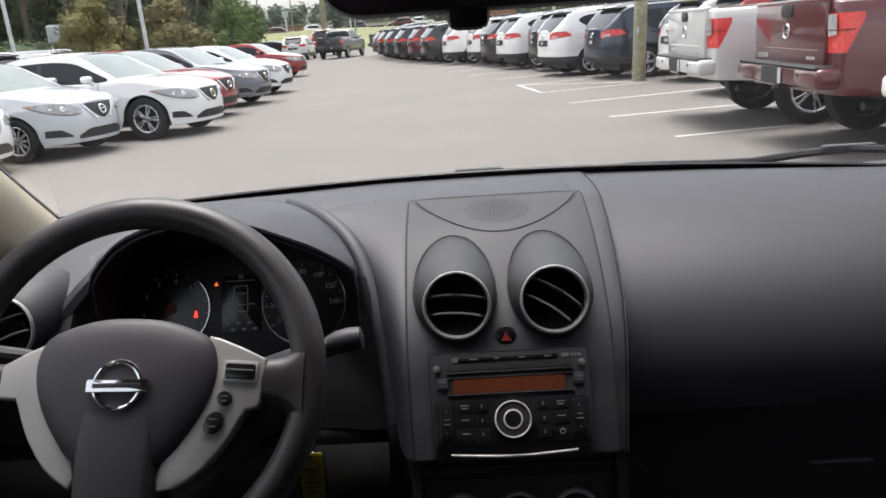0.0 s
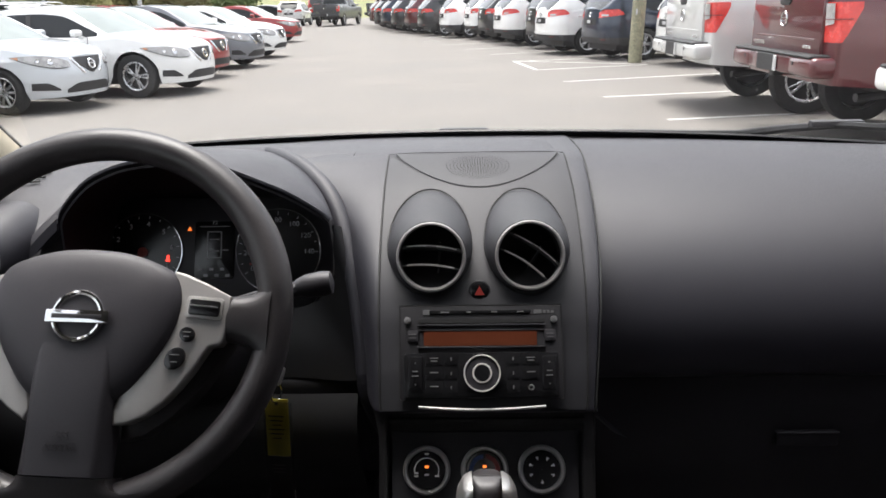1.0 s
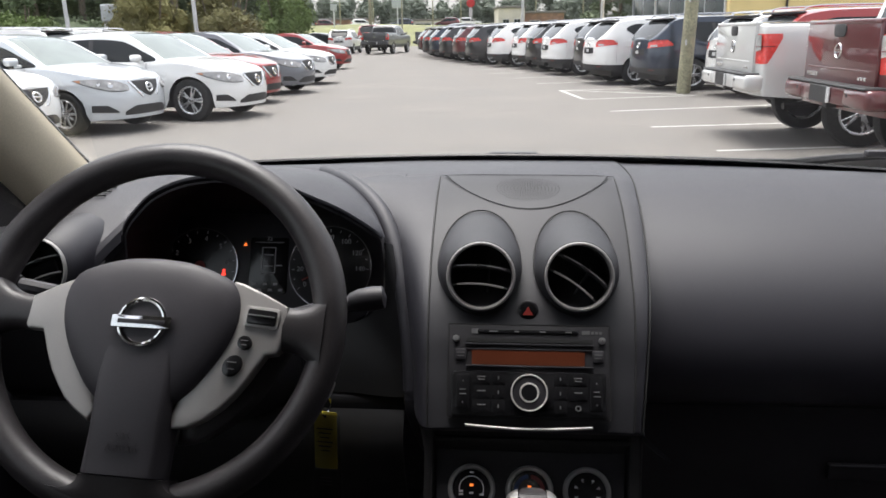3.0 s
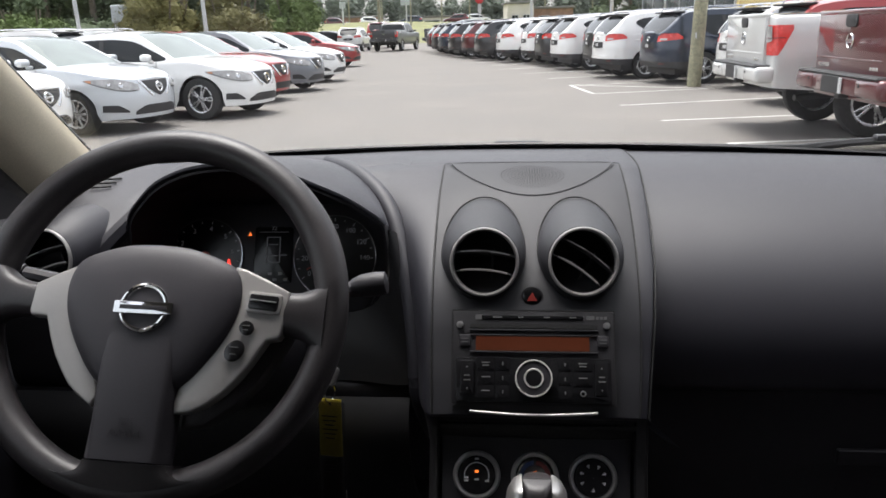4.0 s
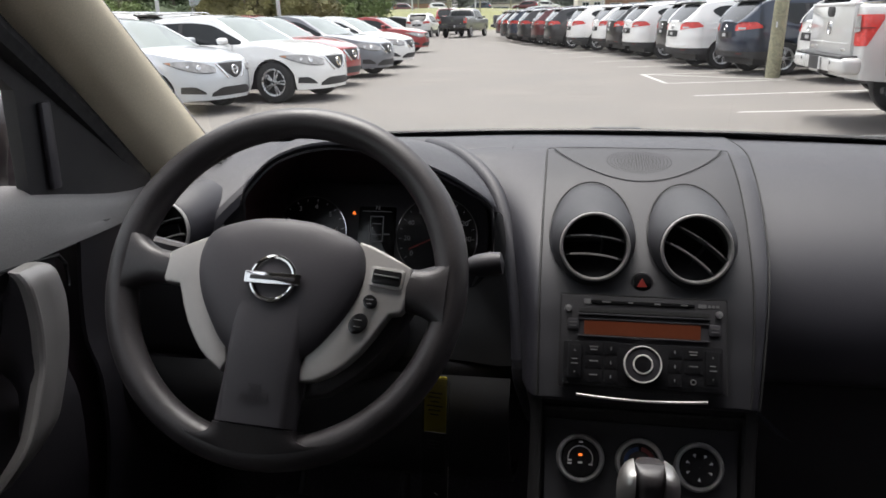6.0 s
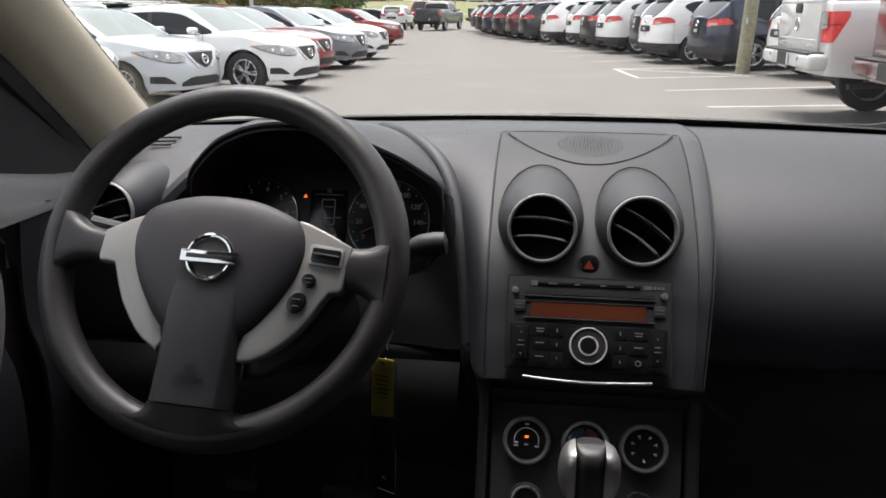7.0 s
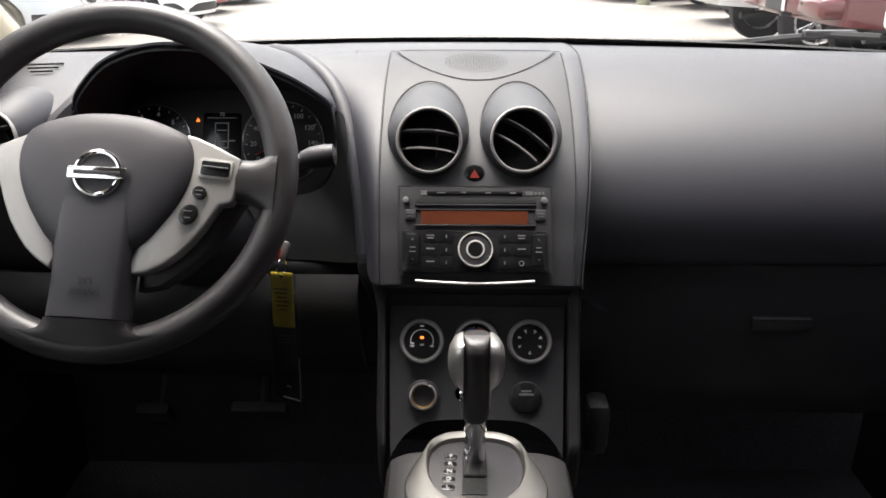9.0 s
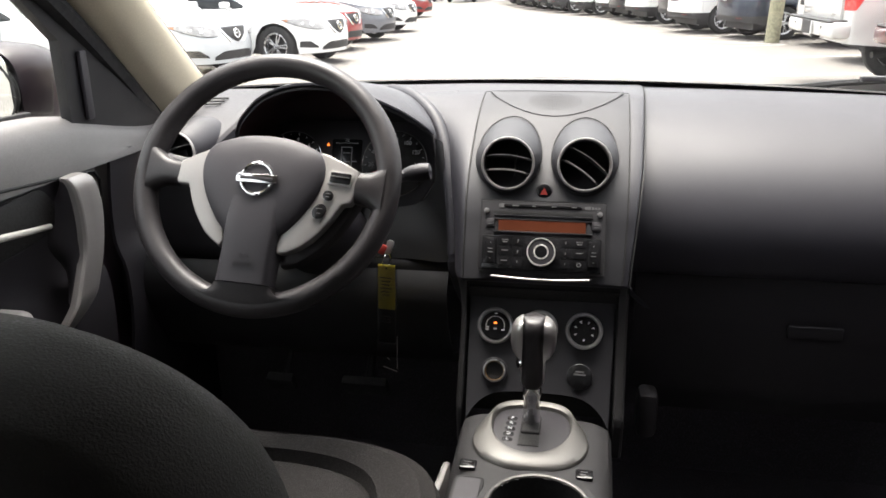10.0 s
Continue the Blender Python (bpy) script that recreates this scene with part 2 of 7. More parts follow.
def join(*bms):
    out = bmesh.new()
    for b in bms:
        me = bpy.data.meshes.new("tmp")
        b.to_mesh(me)
        b.free()
        out.from_mesh(me)
        bpy.data.meshes.remove(me)
    return out


def rounded(w, h, r, n=5):
    """The outline of a rounded rectangle about the origin."""
    out = []
    for cx, cy, a0 in ((w / 2 - r, h / 2 - r, 0), (-w / 2 + r, h / 2 - r, 90), (-w / 2 + r, -h / 2 + r, 180), (w / 2 - r, -h / 2 + r, 270)):
        for k in range(n):
            a = radians(a0 + 90 * k / (n - 1))
            out.append((cx + r * math.cos(a), cy + r * math.sin(a)))
    return out


def curve(points, n):
    """n points on a smooth line through the given ones."""
    pts = [Vector(p) for p in points]
    out = []
    for k in range(n):
        s = k / (n - 1) * (len(pts) - 1)
        i = min(int(s), len(pts) - 2)
        f = s - i
        p0, p1, p2, p3 = pts[max(i - 1, 0)], pts[i], pts[i + 1], pts[min(i + 2, len(pts) - 1)]
        out.append(0.5 * ((2 * p1) + (p2 - p0) * f + (2 * p0 - 5 * p1 + 4 * p2 - p3) * f * f + (3 * p1 - p0 - 3 * p2 + p3) * f**3))
    return out


def smooth(pairs, x):
    """The value at x of a line through (x, value) pairs, eased."""
    if x <= pairs[0][0]:
        return pairs[0][1]
    for (x0, v0), (x1, v1) in zip(pairs, pairs[1:]):
        if x <= x1:
            f = (x - x0) / (x1 - x0)
            return v0 + (v1 - v0) * f * f * (3 - 2 * f)
    return pairs[-1][1]


def linear(pairs, x):
    return float(np.interp(x, [p[0] for p in pairs], [p[1] for p in pairs]))


def facing(at, n, up=(0, 0, 1)):
    """A pose whose local z points along n and whose local y points up."""
    z = Vector(n).normalized()
    x = Vector(up).cross(z).normalized()
    y = z.cross(x)
    return Matrix.Translation(at) @ Matrix((x, y, z)).transposed().to_4x4()


def letters(text, size, m, depth=0.0006):
    """Raised writing in the built-in font, centred on the local origin."""
    c = bpy.data.curves.new("writing", "FONT")
    c.body, c.size, c.extrude, c.align_x, c.align_y, c.resolution_u = text, size, depth, "CENTER", "CENTER", 3
    ob = bpy.data.objects.new("writing", c)
    scene.collection.objects.link(ob)
    me = bpy.data.meshes.new_from_object(ob.evaluated_get(bpy.context.evaluated_depsgraph_get()))
    bm = bmesh.new()
    bm.from_mesh(me)
    bpy.data.objects.remove(ob)
    bpy.data.meshes.remove(me)
    bpy.data.curves.remove(c)
    bm.transform(m)
    return bm


# ---- the cabin: shell ----
CX = 0.078                                        # the car's centre line


def windshield_base(x):
    return 1.475 - 0.16 * ((x - CX) / 0.74) ** 2


def build_shell():
    # roof lining, floor, walls that close the cabin; window openings stay open, except on the unseen right side, walled
    # up to block light
    rows = []
    # first two rows: unseen front lip added to block sky above the dash
    rows.append([(CX + 0.60 * (i / 4 - 1), 0.775 - 0.115 * (i / 4 - 1) ** 2, 1.573 - 0.03 * (i / 4 - 1) ** 2) for i in range(9)])
    rows.append([(CX + 0.60 * (i / 4 - 1), 0.72 - 0.105 * (i / 4 - 1) ** 2, 1.598 - 0.032 * (i / 4 - 1) ** 2) for i in range(9)])
    for j in range(9):
        y = 0.66 - j * 0.29
        rows.append([(CX + 0.60 * (i / 8 - 0.5) * 2, y - 0.10 * (i / 4 - 1) ** 2 * (1 if j == 0 else 0), 1.615 + 0.03 * math.sin(math.pi * min(1, j / 6)) - 0.035 * (i / 4 - 1) ** 2) for i in range(9)])
    solo("ceiling", thick(grid(rows), 0.03), HEADLINER, "unseen roof lining, darkened and drawn forward to cut light", "roof lining", kind="structure")
    fl = join(box((1.62, 3.3, 0.05), (CX, -0.35, 0.36)), box((1.62, 0.05, 0.66), (CX, 1.29, 0.66)))
    solo("floor", fl, CARPET, "black carpeted car floor and footwell", "car floor", kind="structure")
    for name, sx in (("wall_left", -1), ("wall_right", 1)):
        x = CX + sx * 0.80
        # right side stands taller: unseen window closed to keep light off the dash
        pieces = [box((0.06, 2.35, 0.80 if sx < 0 else 1.25), (x, 0.13, 0.755 if sx < 0 else 0.98), 0.01), box((0.06, 0.10, 0.46), (CX + sx * 0.73, -0.33, 1.37), 0.02),
                  box((0.06, 0.9, 0.10), (CX + sx * 0.655, -0.1, 1.585), 0.02), box((0.06, 0.75, 0.10), (CX + sx * 0.655, -0.9, 1.585), 0.02), box((0.06, 0.9, 1.2), (x, -1.5, 0.95), 0.02)]
        solo(name, join(*pieces), SHELL, "dark painted body side of the car, right windows walled up to block light", "car side", kind="structure")
    back = join(box((1.5, 0.06, 0.85), (CX, -1.70, 0.78), 0.02), box((1.4, 0.06, 0.10), (CX, -1.60, 1.58), 0.02))
    solo("wall_rear", back, SHELL, "dark painted tailgate of the car with a window opening", "tailgate", kind="structure")
    # unseen rear panes added to hold back light from behind
    for nm, bm in (("window_2", box((0.006, 1.15, 0.42), (CX - 0.71, -0.95, 1.37))), ("window_3", box((0.006, 1.15, 0.42), (CX + 0.71, -0.95, 1.37))), ("window_4", box((1.36, 0.006, 0.40), (CX, -1.66, 1.37)))):
        solo(nm, bm, PRIVACY, "unseen dark rear glass, added to hold back light", "car window", kind="structure")
    # windscreen, with the black border along its foot
    rows = []
    for j in range(9):
        f = j / 8
        row = []
        for i in range(17):
            u = (i / 8 - 1)
            x = CX + u * (0.735 - 0.10 * f)
            row.append((x, (windshield_base(x)) * (1 - f) + (0.70 - 0.05 * u * u) * f, 1.178 + 0.437 * f - 0.03 * f * u * u + 0.02 * math.sin(math.pi * f)))
        rows.append(row)
    pane = solo("window_1", grid(rows), PANE, "clear curved windscreen of the car", "windscreen", kind="structure")
    pane.visible_shadow = False
    low, high = [], []
    for i in range(25):
        x = CX + (i / 12 - 1) * 0.73
        low.append((x, windshield_base(x) - 0.012, 1.183)), high.append((x, windshield_base(x) - 0.035, 1.2100 - 0.010 * ((x - CX) / 0.73) ** 2))
    solo("trim", thick(grid([low, high]), 0.004), GLOSS_BLACK, "black enamel border along the foot of the windscreen", "windscreen border", kind="structure")


def build_wipers():
    for x0, x1, lift in ((-0.42, 0.12, 0.0), (0.20, 0.78, 0.006)):
        w = thing("windscreen_wiper", (x0, 1.50, 1.19), "black wiper blade resting at the foot of the windscreen", "wiper", "windscreen wipers")
        pts = [(x0 + (x1 - x0) * k / 8, windshield_base(x0 + (x1 - x0) * k / 8) + 0.020, 1.185 + lift + 0.004 * math.sin(math.pi * k / 8) + 0.026 * smooth([(0.52, 0.0), (0.72, 1.0)], x0 + (x1 - x0) * k / 8)) for k in range(9)]
        part("blade", tube(pts, 0.007, 6), RUBBER, w)
        part("arm", tube([(p[0], p[1] + 0.016, p[2] + 0.001) for p in pts[2:8]], 0.005, 6, 0.7), HARD_BLACK, w)
        part("clip", box((0.092, 0.018, 0.012), (0.066, 1.488, 1.2005) if x0 < 0 else (pts[7][0], pts[7][1] + 0.004, pts[7][2] + 0.002), 0.004), HARD_BLACK, w)


def build_pillar(sx):
    """The roof pillar beside the windscreen, a bowed and rounded trim."""
    rows = []
    for j in range(13):
        f = j / 12
        z = 1.14 + 0.47 * f
        front = Vector((-0.664 + 0.07 * f, 1.386 - 0.686 * f, z))
        rear = Vector((-0.662 + 0.030 * f, 1.155 - 0.560 * f, z))
        row = []
        for i in range(9):
            s = i / 8
            p = front.lerp(rear, s)
            row.append((p.x + 0.032 * math.sin(math.pi * s) ** 0.7 - (0.02 if i in (0, 8) else 0), p.y, p.z))
        rows.append(row)
    bm = thick(grid(rows), 0.012)
    if sx > 0:
        bm.transform(Matrix.Translation((2 * CX, 0, 0)) @ Matrix.Diagonal((-1, 1, 1, 1)))
    edge = tube([(r[0][0] + 0.016, r[0][1] - 0.004, r[0][2]) for r in rows], 0.0075, 6)
    if sx > 0:
        edge.transform(Matrix.Translation((2 * CX, 0, 0)) @ Matrix.Diagonal((-1, 1, 1, 1)))
    solo("trim", edge, GLOSS_BLACK, "black windscreen border along the roof pillar", "windscreen border", kind="structure")
    return solo("pillar_trim", bm, BEIGE, "light beige roof-pillar trim beside the windscreen", "pillar trim", "pillar trims")


# ---- dashboard ----
PROFILE_SIDE = [(1.46, 1.186), (1.32, 1.193), (1.2, 1.188), (1.1, 1.168), (1.03, 1.137), (0.985, 1.09), (0.97, 1.03), (0.968, 0.97), (0.98, 0.93), (1.05, 0.9)]
PROFILE_HOOD = [(1.46, 1.188), (1.34, 1.2), (1.25, 1.204), (1.19, 1.185), (1.172, 1.12), (1.172, 1.06), (1.155, 0.992), (1.06, 0.952), (1.0, 0.938), (1.05, 0.9)]
PROFILE_MID = [(1.46, 1.19), (1.34, 1.2), (1.22, 1.203), (1.19, 1.19), (1.15, 1.13), (1.12, 1.08), (1.1, 1.02), (1.09, 0.97), (1.08, 0.93), (1.08, 0.9)]
PROFILE_FAR = [(1.46, 1.188), (1.34, 1.193), (1.22, 1.184), (1.13, 1.161), (1.055, 1.126), (1.003, 1.082), (0.972, 1.028), (0.968, 0.980), (0.986, 0.947), (1.02, 0.94)]
DASH_KEYS = [(-0.70, PROFILE_SIDE), (-0.50, PROFILE_SIDE), (-0.475, PROFILE_HOOD), (-0.125, PROFILE_HOOD), (-0.105, PROFILE_MID), (0.2205, PROFILE_MID), (0.2215, PROFILE_FAR), (0.85, PROFILE_FAR)]


def dash_profile(x):
    for (x0, a), (x1, b) in zip(DASH_KEYS, DASH_KEYS[1:]):
        if x <= x1:
            f = max(0.0, (x - x0) / (x1 - x0))
            return [(ya + (yb - ya) * f, za + (zb - za) * f) for (ya, za), (yb, zb) in zip(a, b)]
    return DASH_KEYS[-1][1]


def dash_sheet(x0, x1, steps, pick=slice(None), fine=4):
    rows = []
    for k in range(steps + 1):
        x = x0 + (x1 - x0) * k / steps
        back = windshield_base(x) - 0.028 - 1.46
        pts = [(x, y + (back if n == 0 else back * 0.4 if n == 1 else 0), z) for n, (y, z) in enumerate(dash_profile(x))][pick]
        rows.append(curve(pts, fine * (len(pts) - 1) + 1))
    return grid(rows)


def on_stack(x, s):
    """The point of the stack's face at x, s metres along it below its upper edge."""
    for a, b in zip(STACK_LINE, STACK_LINE[1:]):
        if s <= b[2]:
            f = (s - a[2]) / (b[2] - a[2])
            return Vector((x, a[0] + (b[0] - a[0]) * f, a[1] + (b[1] - a[1]) * f))
    return Vector((x, STACK_LINE[-1][0], STACK_LINE[-1][1]))


def vent_core(vent, m, swing):
    """The ring, barrel and slats of a round vent."""
    part("silver_ring", lathe([(0.0446, -0.006), (0.0449, 0.003), (0.0436, 0.0060), (0.0418, 0.0062), (0.0404, 0.002), (0.0402, -0.010)], 64, m), SILVER, vent, "satin silver ring")
    part("barrel", lathe([(0.0404, 0.0), (0.0402, -0.045), (0.0005, -0.046)], 48, m), DEEP_BLACK, vent)
    core = m @ pose(0, 0, 0, 0, 0, swing)
    for dz in (-0.0145, 0.0090):
        half = math.sqrt(0.0394**2 - dz**2)
        rows = []
        for s in range(13):
            u = (s / 6 - 1) * half
            bow = 0.004 * (1 - (u / half) ** 2)
            rows.append([(u, dz + bow + 0.0016, -0.004), (u, dz + bow, -0.0015), (u, dz + bow - 0.0012, -0.004), (u, dz + bow - 0.001, -0.024)])
        bm = thick(grid(rows), 0.0014)
        bm.transform(core)
        part("slat", bm, DEEP_BLACK, vent)
        edge = [core @ Vector((r[1][0], r[1][1] + 0.0004, r[1][2] + 0.0006)) for r in rows[1:-1]]
        part("slat_edge", tube(edge, 0.0014, 6), SILVER, vent, "thin bright slat edge")
    part("tab", box((0.014, 0.0045, 0.006), m=core @ Matrix.Translation((0.0, 0.0122, -0.002)), bevel=0.0015), DEEP_BLACK, vent)
    part("tuning_vane", box((0.003, 0.05, 0.012), m=core @ pose(0.010, -0.006, -0.030, 0, 0, 0)), HARD_BLACK, vent)


def teardrop_vent(x, s0, parent, m, swing):
    """A round vent of the stack, whose drop-shaped housing runs out into the sloping face behind it."""
    m = m @ Matrix.Scale(0.94, 4)
    vent = part("air_vent", ring(0.0446, 0.0016, 64, 8, m, 0.8), STACK_GREY, parent)
    outer, rows = [], []
    for k in range(64):
        a = 2 * math.pi * k / 64
        c, s = math.cos(a), math.sin(a)
        outer.append(on_stack(x + 0.0528 * c * (1 - 0.05 * max(0.0, s) ** 2), s0 - (0.106 if s > 0 else 0.0745) * s) + Vector((0, -0.002, 0.002)))
    for f in (0.0, 0.06, 0.16, 0.30, 0.48, 0.66, 0.82, 0.94, 1.0, 1.03):
        row = []
        for k in range(64):
            a = 2 * math.pi * k / 64
            inner = m @ Vector((0.0452 * math.cos(a), 0.0452 * math.sin(a), -0.002 - 0.003 * f))
            up = max(0.0, math.sin(a))
            row.append(inner.lerp(outer[k], f) + Vector((0.004 * math.cos(a), 0, 0.0030 - 0.0015 * up)) * math.sin(math.pi * min(1.0, f)))
        rows.append(row)
    part("vent_housing", grid(rows, close_u=True), STACK_GREY, vent)
    lift = Vector((0, -0.0019, 0.0024))
    part("housing_groove", tube([p + lift for p in outer + outer[:1]], 0.0011, 6), DEEP_BLACK, vent)
    vent_core(vent, m, swing)
    return vent


def side_vent(x, y, z, parent, tilt, turn, swing):
    """The round vent at the driver's corner, in a flared collar."""
    m = Matrix.Translation((x, y, z)) @ Euler((radians(90 - tilt), 0, radians(turn))).to_matrix().to_4x4() @ Matrix.Scale(0.94, 4)
    vent = part("side_vent", ring(0.0446, 0.0018, 48, 8, m, 0.8), SOFT_BLACK, parent)
    rows = []
    for r, back, lift in [(0.0446, -0.001, 0.0), (0.0470, -0.004, 0.0), (0.0510, -0.014, 0.001), (0.0545, -0.032, 0.006), (0.0560, -0.060, 0.016), (0.054, -0.10, 0.026)]:
        rows.append([(r * math.cos(2 * math.pi * k / 40), r * math.sin(2 * math.pi * k / 40) + lift, back) for k in range(40)])
    bm = grid(rows, close_u=True)
    bm.transform(m)
    part("vent_housing", bm, SOFT_BLACK, vent)
    vent_core(vent, m, swing)
    return vent


def build_dashboard():
    d = thing("dashboard", (CX, 1.2, 0.9), "black grained plastic dashboard running across the car", "dashboard")
    part("dash_pad_driver", thick(dash_sheet(-0.642, -0.105, 34, slice(0, 5)), -0.006), SOFT_BLACK, d)
    # fascia behind the wheel takes the darker black for the shade there
    part("driver_fascia", thick(dash_sheet(-0.645, -0.105, 34, slice(4, None)), -0.006), GLOVE_BLACK, d)
    part("dash_pad_centre", thick(dash_sheet(-0.105, 0.222, 14, slice(0, 5)), -0.006), SOFT_BLACK, d)
    part("dash_pad_passenger", thick(dash_sheet(0.222, 0.85, 32), -0.006), SOFT_BLACK, d)
    # lower parts
    rows = []
    for k in range(19):
        x = -0.70 + 0.615 * k / 18
        rows.append(curve([(x, 0.972, 0.925), (x, 0.955, 0.90), (x, 0.955, 0.86), (x, 0.985, 0.80), (x, 1.06, 0.72), (x, 1.20, 0.66)], 16))
    part("lower_panel", thick(grid(rows), 0.008), CONSOLE_GREY, d)
    part("ledge", box((0.26, 0.05, 0.050), (-0.19, 1.005, 0.919), 0.014, 4), GLOVE_BLACK, d)
    # glovebox is the dash's own black, darkened in colour for shade
    gl = part("glovebox_door", thick(grid([curve([(x, 0.994, 0.9455), (x, 0.984, 0.938), (x, 0.978, 0.90), (x, 0.976, 0.86), (x, 0.985, 0.80), (x, 1.01, 0.72), (x, 1.06, 0.65)], 20) for x in [0.232 + 0.53 * k / 14 for k in range(15)]]), 0.003), GLOVE_BLACK, d)
    part("glovebox_edge", tube([(0.236 + 0.52 * k / 12, 0.9905, 0.9475) for k in range(13)], 0.0011, 6), STACK_GREY, gl, "thin lighter upper edge")
    part("glovebox_latch", box((0.085, 0.012, 0.022), (0.52, 0.971, 0.855), 0.004), GLOVE_BLACK, gl)
    # lighter strip that draws the highlight along the latch
    part("latch_edge", box((0.083, 0.003, 0.0022), (0.52, 0.9652, 0.866), 0.0006), STACK_GREY, gl, "thin grey highlight strip")
    part("knee_block", box((0.035, 0.05, 0.085), (0.262, 0.95, 0.70), 0.012), GLOVE_BLACK, d)
    # windscreen vents on the driver's corner
    for k in range(3):
        part("demister_slat", box((0.056 - 0.012 * k, 0.0045, 0.003), m=pose(-0.585 + 0.006 * k, 1.17 - 0.017 * k, 1.193 - 0.003 * k, 8, 0, 14), bevel=0.001), DEEP_BLACK, d)
    side_vent(-0.570, 0.968, 1.120, d, 12, -6, 20)
    return d


# ---- instrument cluster ----
def build_cluster():
    c = thing("instrument_cluster", (-0.305, 1.10, 1.03), "hooded instrument cluster with two dials and a small screen", "instrument cluster")
    front = curve([(-0.462, 0.990, 1.160), (-0.458, 0.986, 1.174), (-0.446, 0.985, 1.192), (-0.417, 0.983, 1.2195), (-0.384, 0.980, 1.236), (-0.352, 0.978, 1.2445), (-0.318, 0.977, 1.2475), (-0.280, 0.978, 1.2445), (-0.240, 0.980, 1.236), (-0.196, 0.983, 1.2175), (-0.160, 0.985, 1.2005), (-0.121, 0.987, 1.1745), (-0.1135, 0.990, 1.162)], 61)
    back = curve([(-0.470, 1.000, 1.150), (-0.466, 1.020, 1.170), (-0.456, 1.060, 1.186), (-0.425, 1.130, 1.199), (-0.385, 1.200, 1.205), (-0.340, 1.250, 1.208), (-0.290, 1.262, 1.209), (-0.240, 1.235, 1.209), (-0.197, 1.175, 1.206), (-0.165, 1.125, 1.197), (-0.138, 1.075, 1.183), (-0.118, 1.025, 1.168), (-0.107, 0.995, 1.150)], 61)
    lip = [Vector((p.x, p.y + 0.004, p.z - 0.007)) for p in front]
    rows = [lip, [p + Vector((0, -0.0008, -0.0035)) for p in front]]
    rows += [[p.lerp(q, f) + Vector((0, 0, 0.007 * math.sin(math.pi * f))) for p, q in zip(front, back)] for f in (0.0, 0.04, 0.12, 0.25, 0.4, 0.55, 0.7, 0.85, 1.0)]
    part("hood", grid(rows), SOFT_BLACK, c)
    # the lining runs from the hood's lip down both sides of the dials
    rim = [Vector((-0.430, 1.035, 1.030)), Vector((-0.462, 1.015, 1.075)), Vector((-0.466, 1.0, 1.125))] + lip[2:-2] + [Vector((-0.1125, 1.0, 1.125)), Vector((-0.117, 1.015, 1.078)), Vector((-0.145, 1.035, 1.035))]
    rows = [[Vector((-0.288 + (p.x + 0.288) * (1 - 0.05 * f), p.y + 0.13 * f, p.z - 0.012 * f - 0.0015)) for p in rim] for f in (0.0, 0.3, 0.65, 1.0)]
    rows.append([Vector((p.x, 1.166, min(p.z - 0.02, 1.150))) for p in rows[-1]])
    part("hood_lining", thick(grid(rows), 0.003), HARD_BLACK, c)
    # the band that sweeps round the hood and down beside the middle
    band = curve([(-0.545, 1.0, 1.06), (-0.515, 1.02, 1.12), (-0.468, 1.07, 1.172)], 14)
    part("left_band", tube(band, 0.014, 8), SOFT_BLACK, c)
    band = curve([(-0.245, 1.255, 1.203), (-0.200, 1.192, 1.2035), (-0.163, 1.140, 1.195), (-0.130, 1.090, 1.177), (-0.107, 1.048, 1.146), (-0.092, 1.010, 1.105), (-0.081, 0.983, 1.062), (-0.073, 0.957, 1.006), (-0.069, 0.938, 0.955), (-0.062, 0.945, 0.920), (-0.052, 0.965, 0.88)], 48)
    part("right_band", tube(band, 0.0125, 12), SOFT_BLACK, c)
    # fascia between the dials and the band, running down to the ledge
    inner = curve([(-0.1085, 0.9945, 1.155), (-0.1120, 1.0, 1.125), (-0.1165, 1.015, 1.078), (-0.145, 1.035, 1.036), (-0.190, 1.04, 1.022), (-0.250, 1.045, 1.018)], 31)
    outer = curve([(-0.103, 1.036, 1.140), (-0.089, 1.004, 1.095), (-0.076, 0.975, 1.035), (-0.072, 0.965, 0.955), (-0.170, 0.985, 0.945), (-0.250, 0.985, 0.945)], 31)
    rows = [[p.lerp(q, f) + Vector((0, -0.006, 0.003)) * math.sin(math.pi * f) for p, q in zip(inner, outer)] for f in [k / 8 for k in range(9)]]
    part("column_panel", thick(grid(rows), 0.003), CONSOLE_GREY, c)
    lean = 24
    m = pose(-0.305, 1.115, 1.082, 90 - lean, 0, 0)
    part("bezel", plate(rounded(0.345, 0.165, 0.06), 0.008, 0.003, m @ Matrix.Translation((0, 0, -0.008))), HARD_BLACK, c)
    for side, x, r, marks, needle in (("tachometer", -0.104, 0.057, [("%d" % k, 225 - 36 * k) for k in range(8)], 228), ("speedometer", 0.094, 0.062, [("%d" % (20 * k), 215 - 31 * k) for k in range(8)], 206)):
        mm = m @ Matrix.Translation((x, 0.002, 0.001))
        dial = part("gauge", lathe([(r, 0), (r, 0.002), (0.0005, 0.0022)], 48, mm), GLOSS_BLACK, c, side + " dial with white figures")
        part("rim", ring(r, 0.0012, 64, 6, mm @ Matrix.Translation((0, 0, 0.002))), CHROME, dial)
        for txt, a in marks:
            part("figure", letters(txt, 0.0105, mm @ Matrix.Translation((0.73 * r * math.cos(radians(a)), 0.73 * r * math.sin(radians(a)), 0.003)), 0.0002), GAUGE_PRINT, dial)
        step = marks[0][1] - marks[1][1]
        ticks = [box((0.0045 if k % 2 == 0 else 0.003, 0.0009, 0.0006), m=mm @ pose(0, 0, 0.003, 0, 0, marks[0][1] - step * k / 2) @ Matrix.Translation((0.90 * r, 0, 0))) for k in range(2 * len(marks) - 1)]
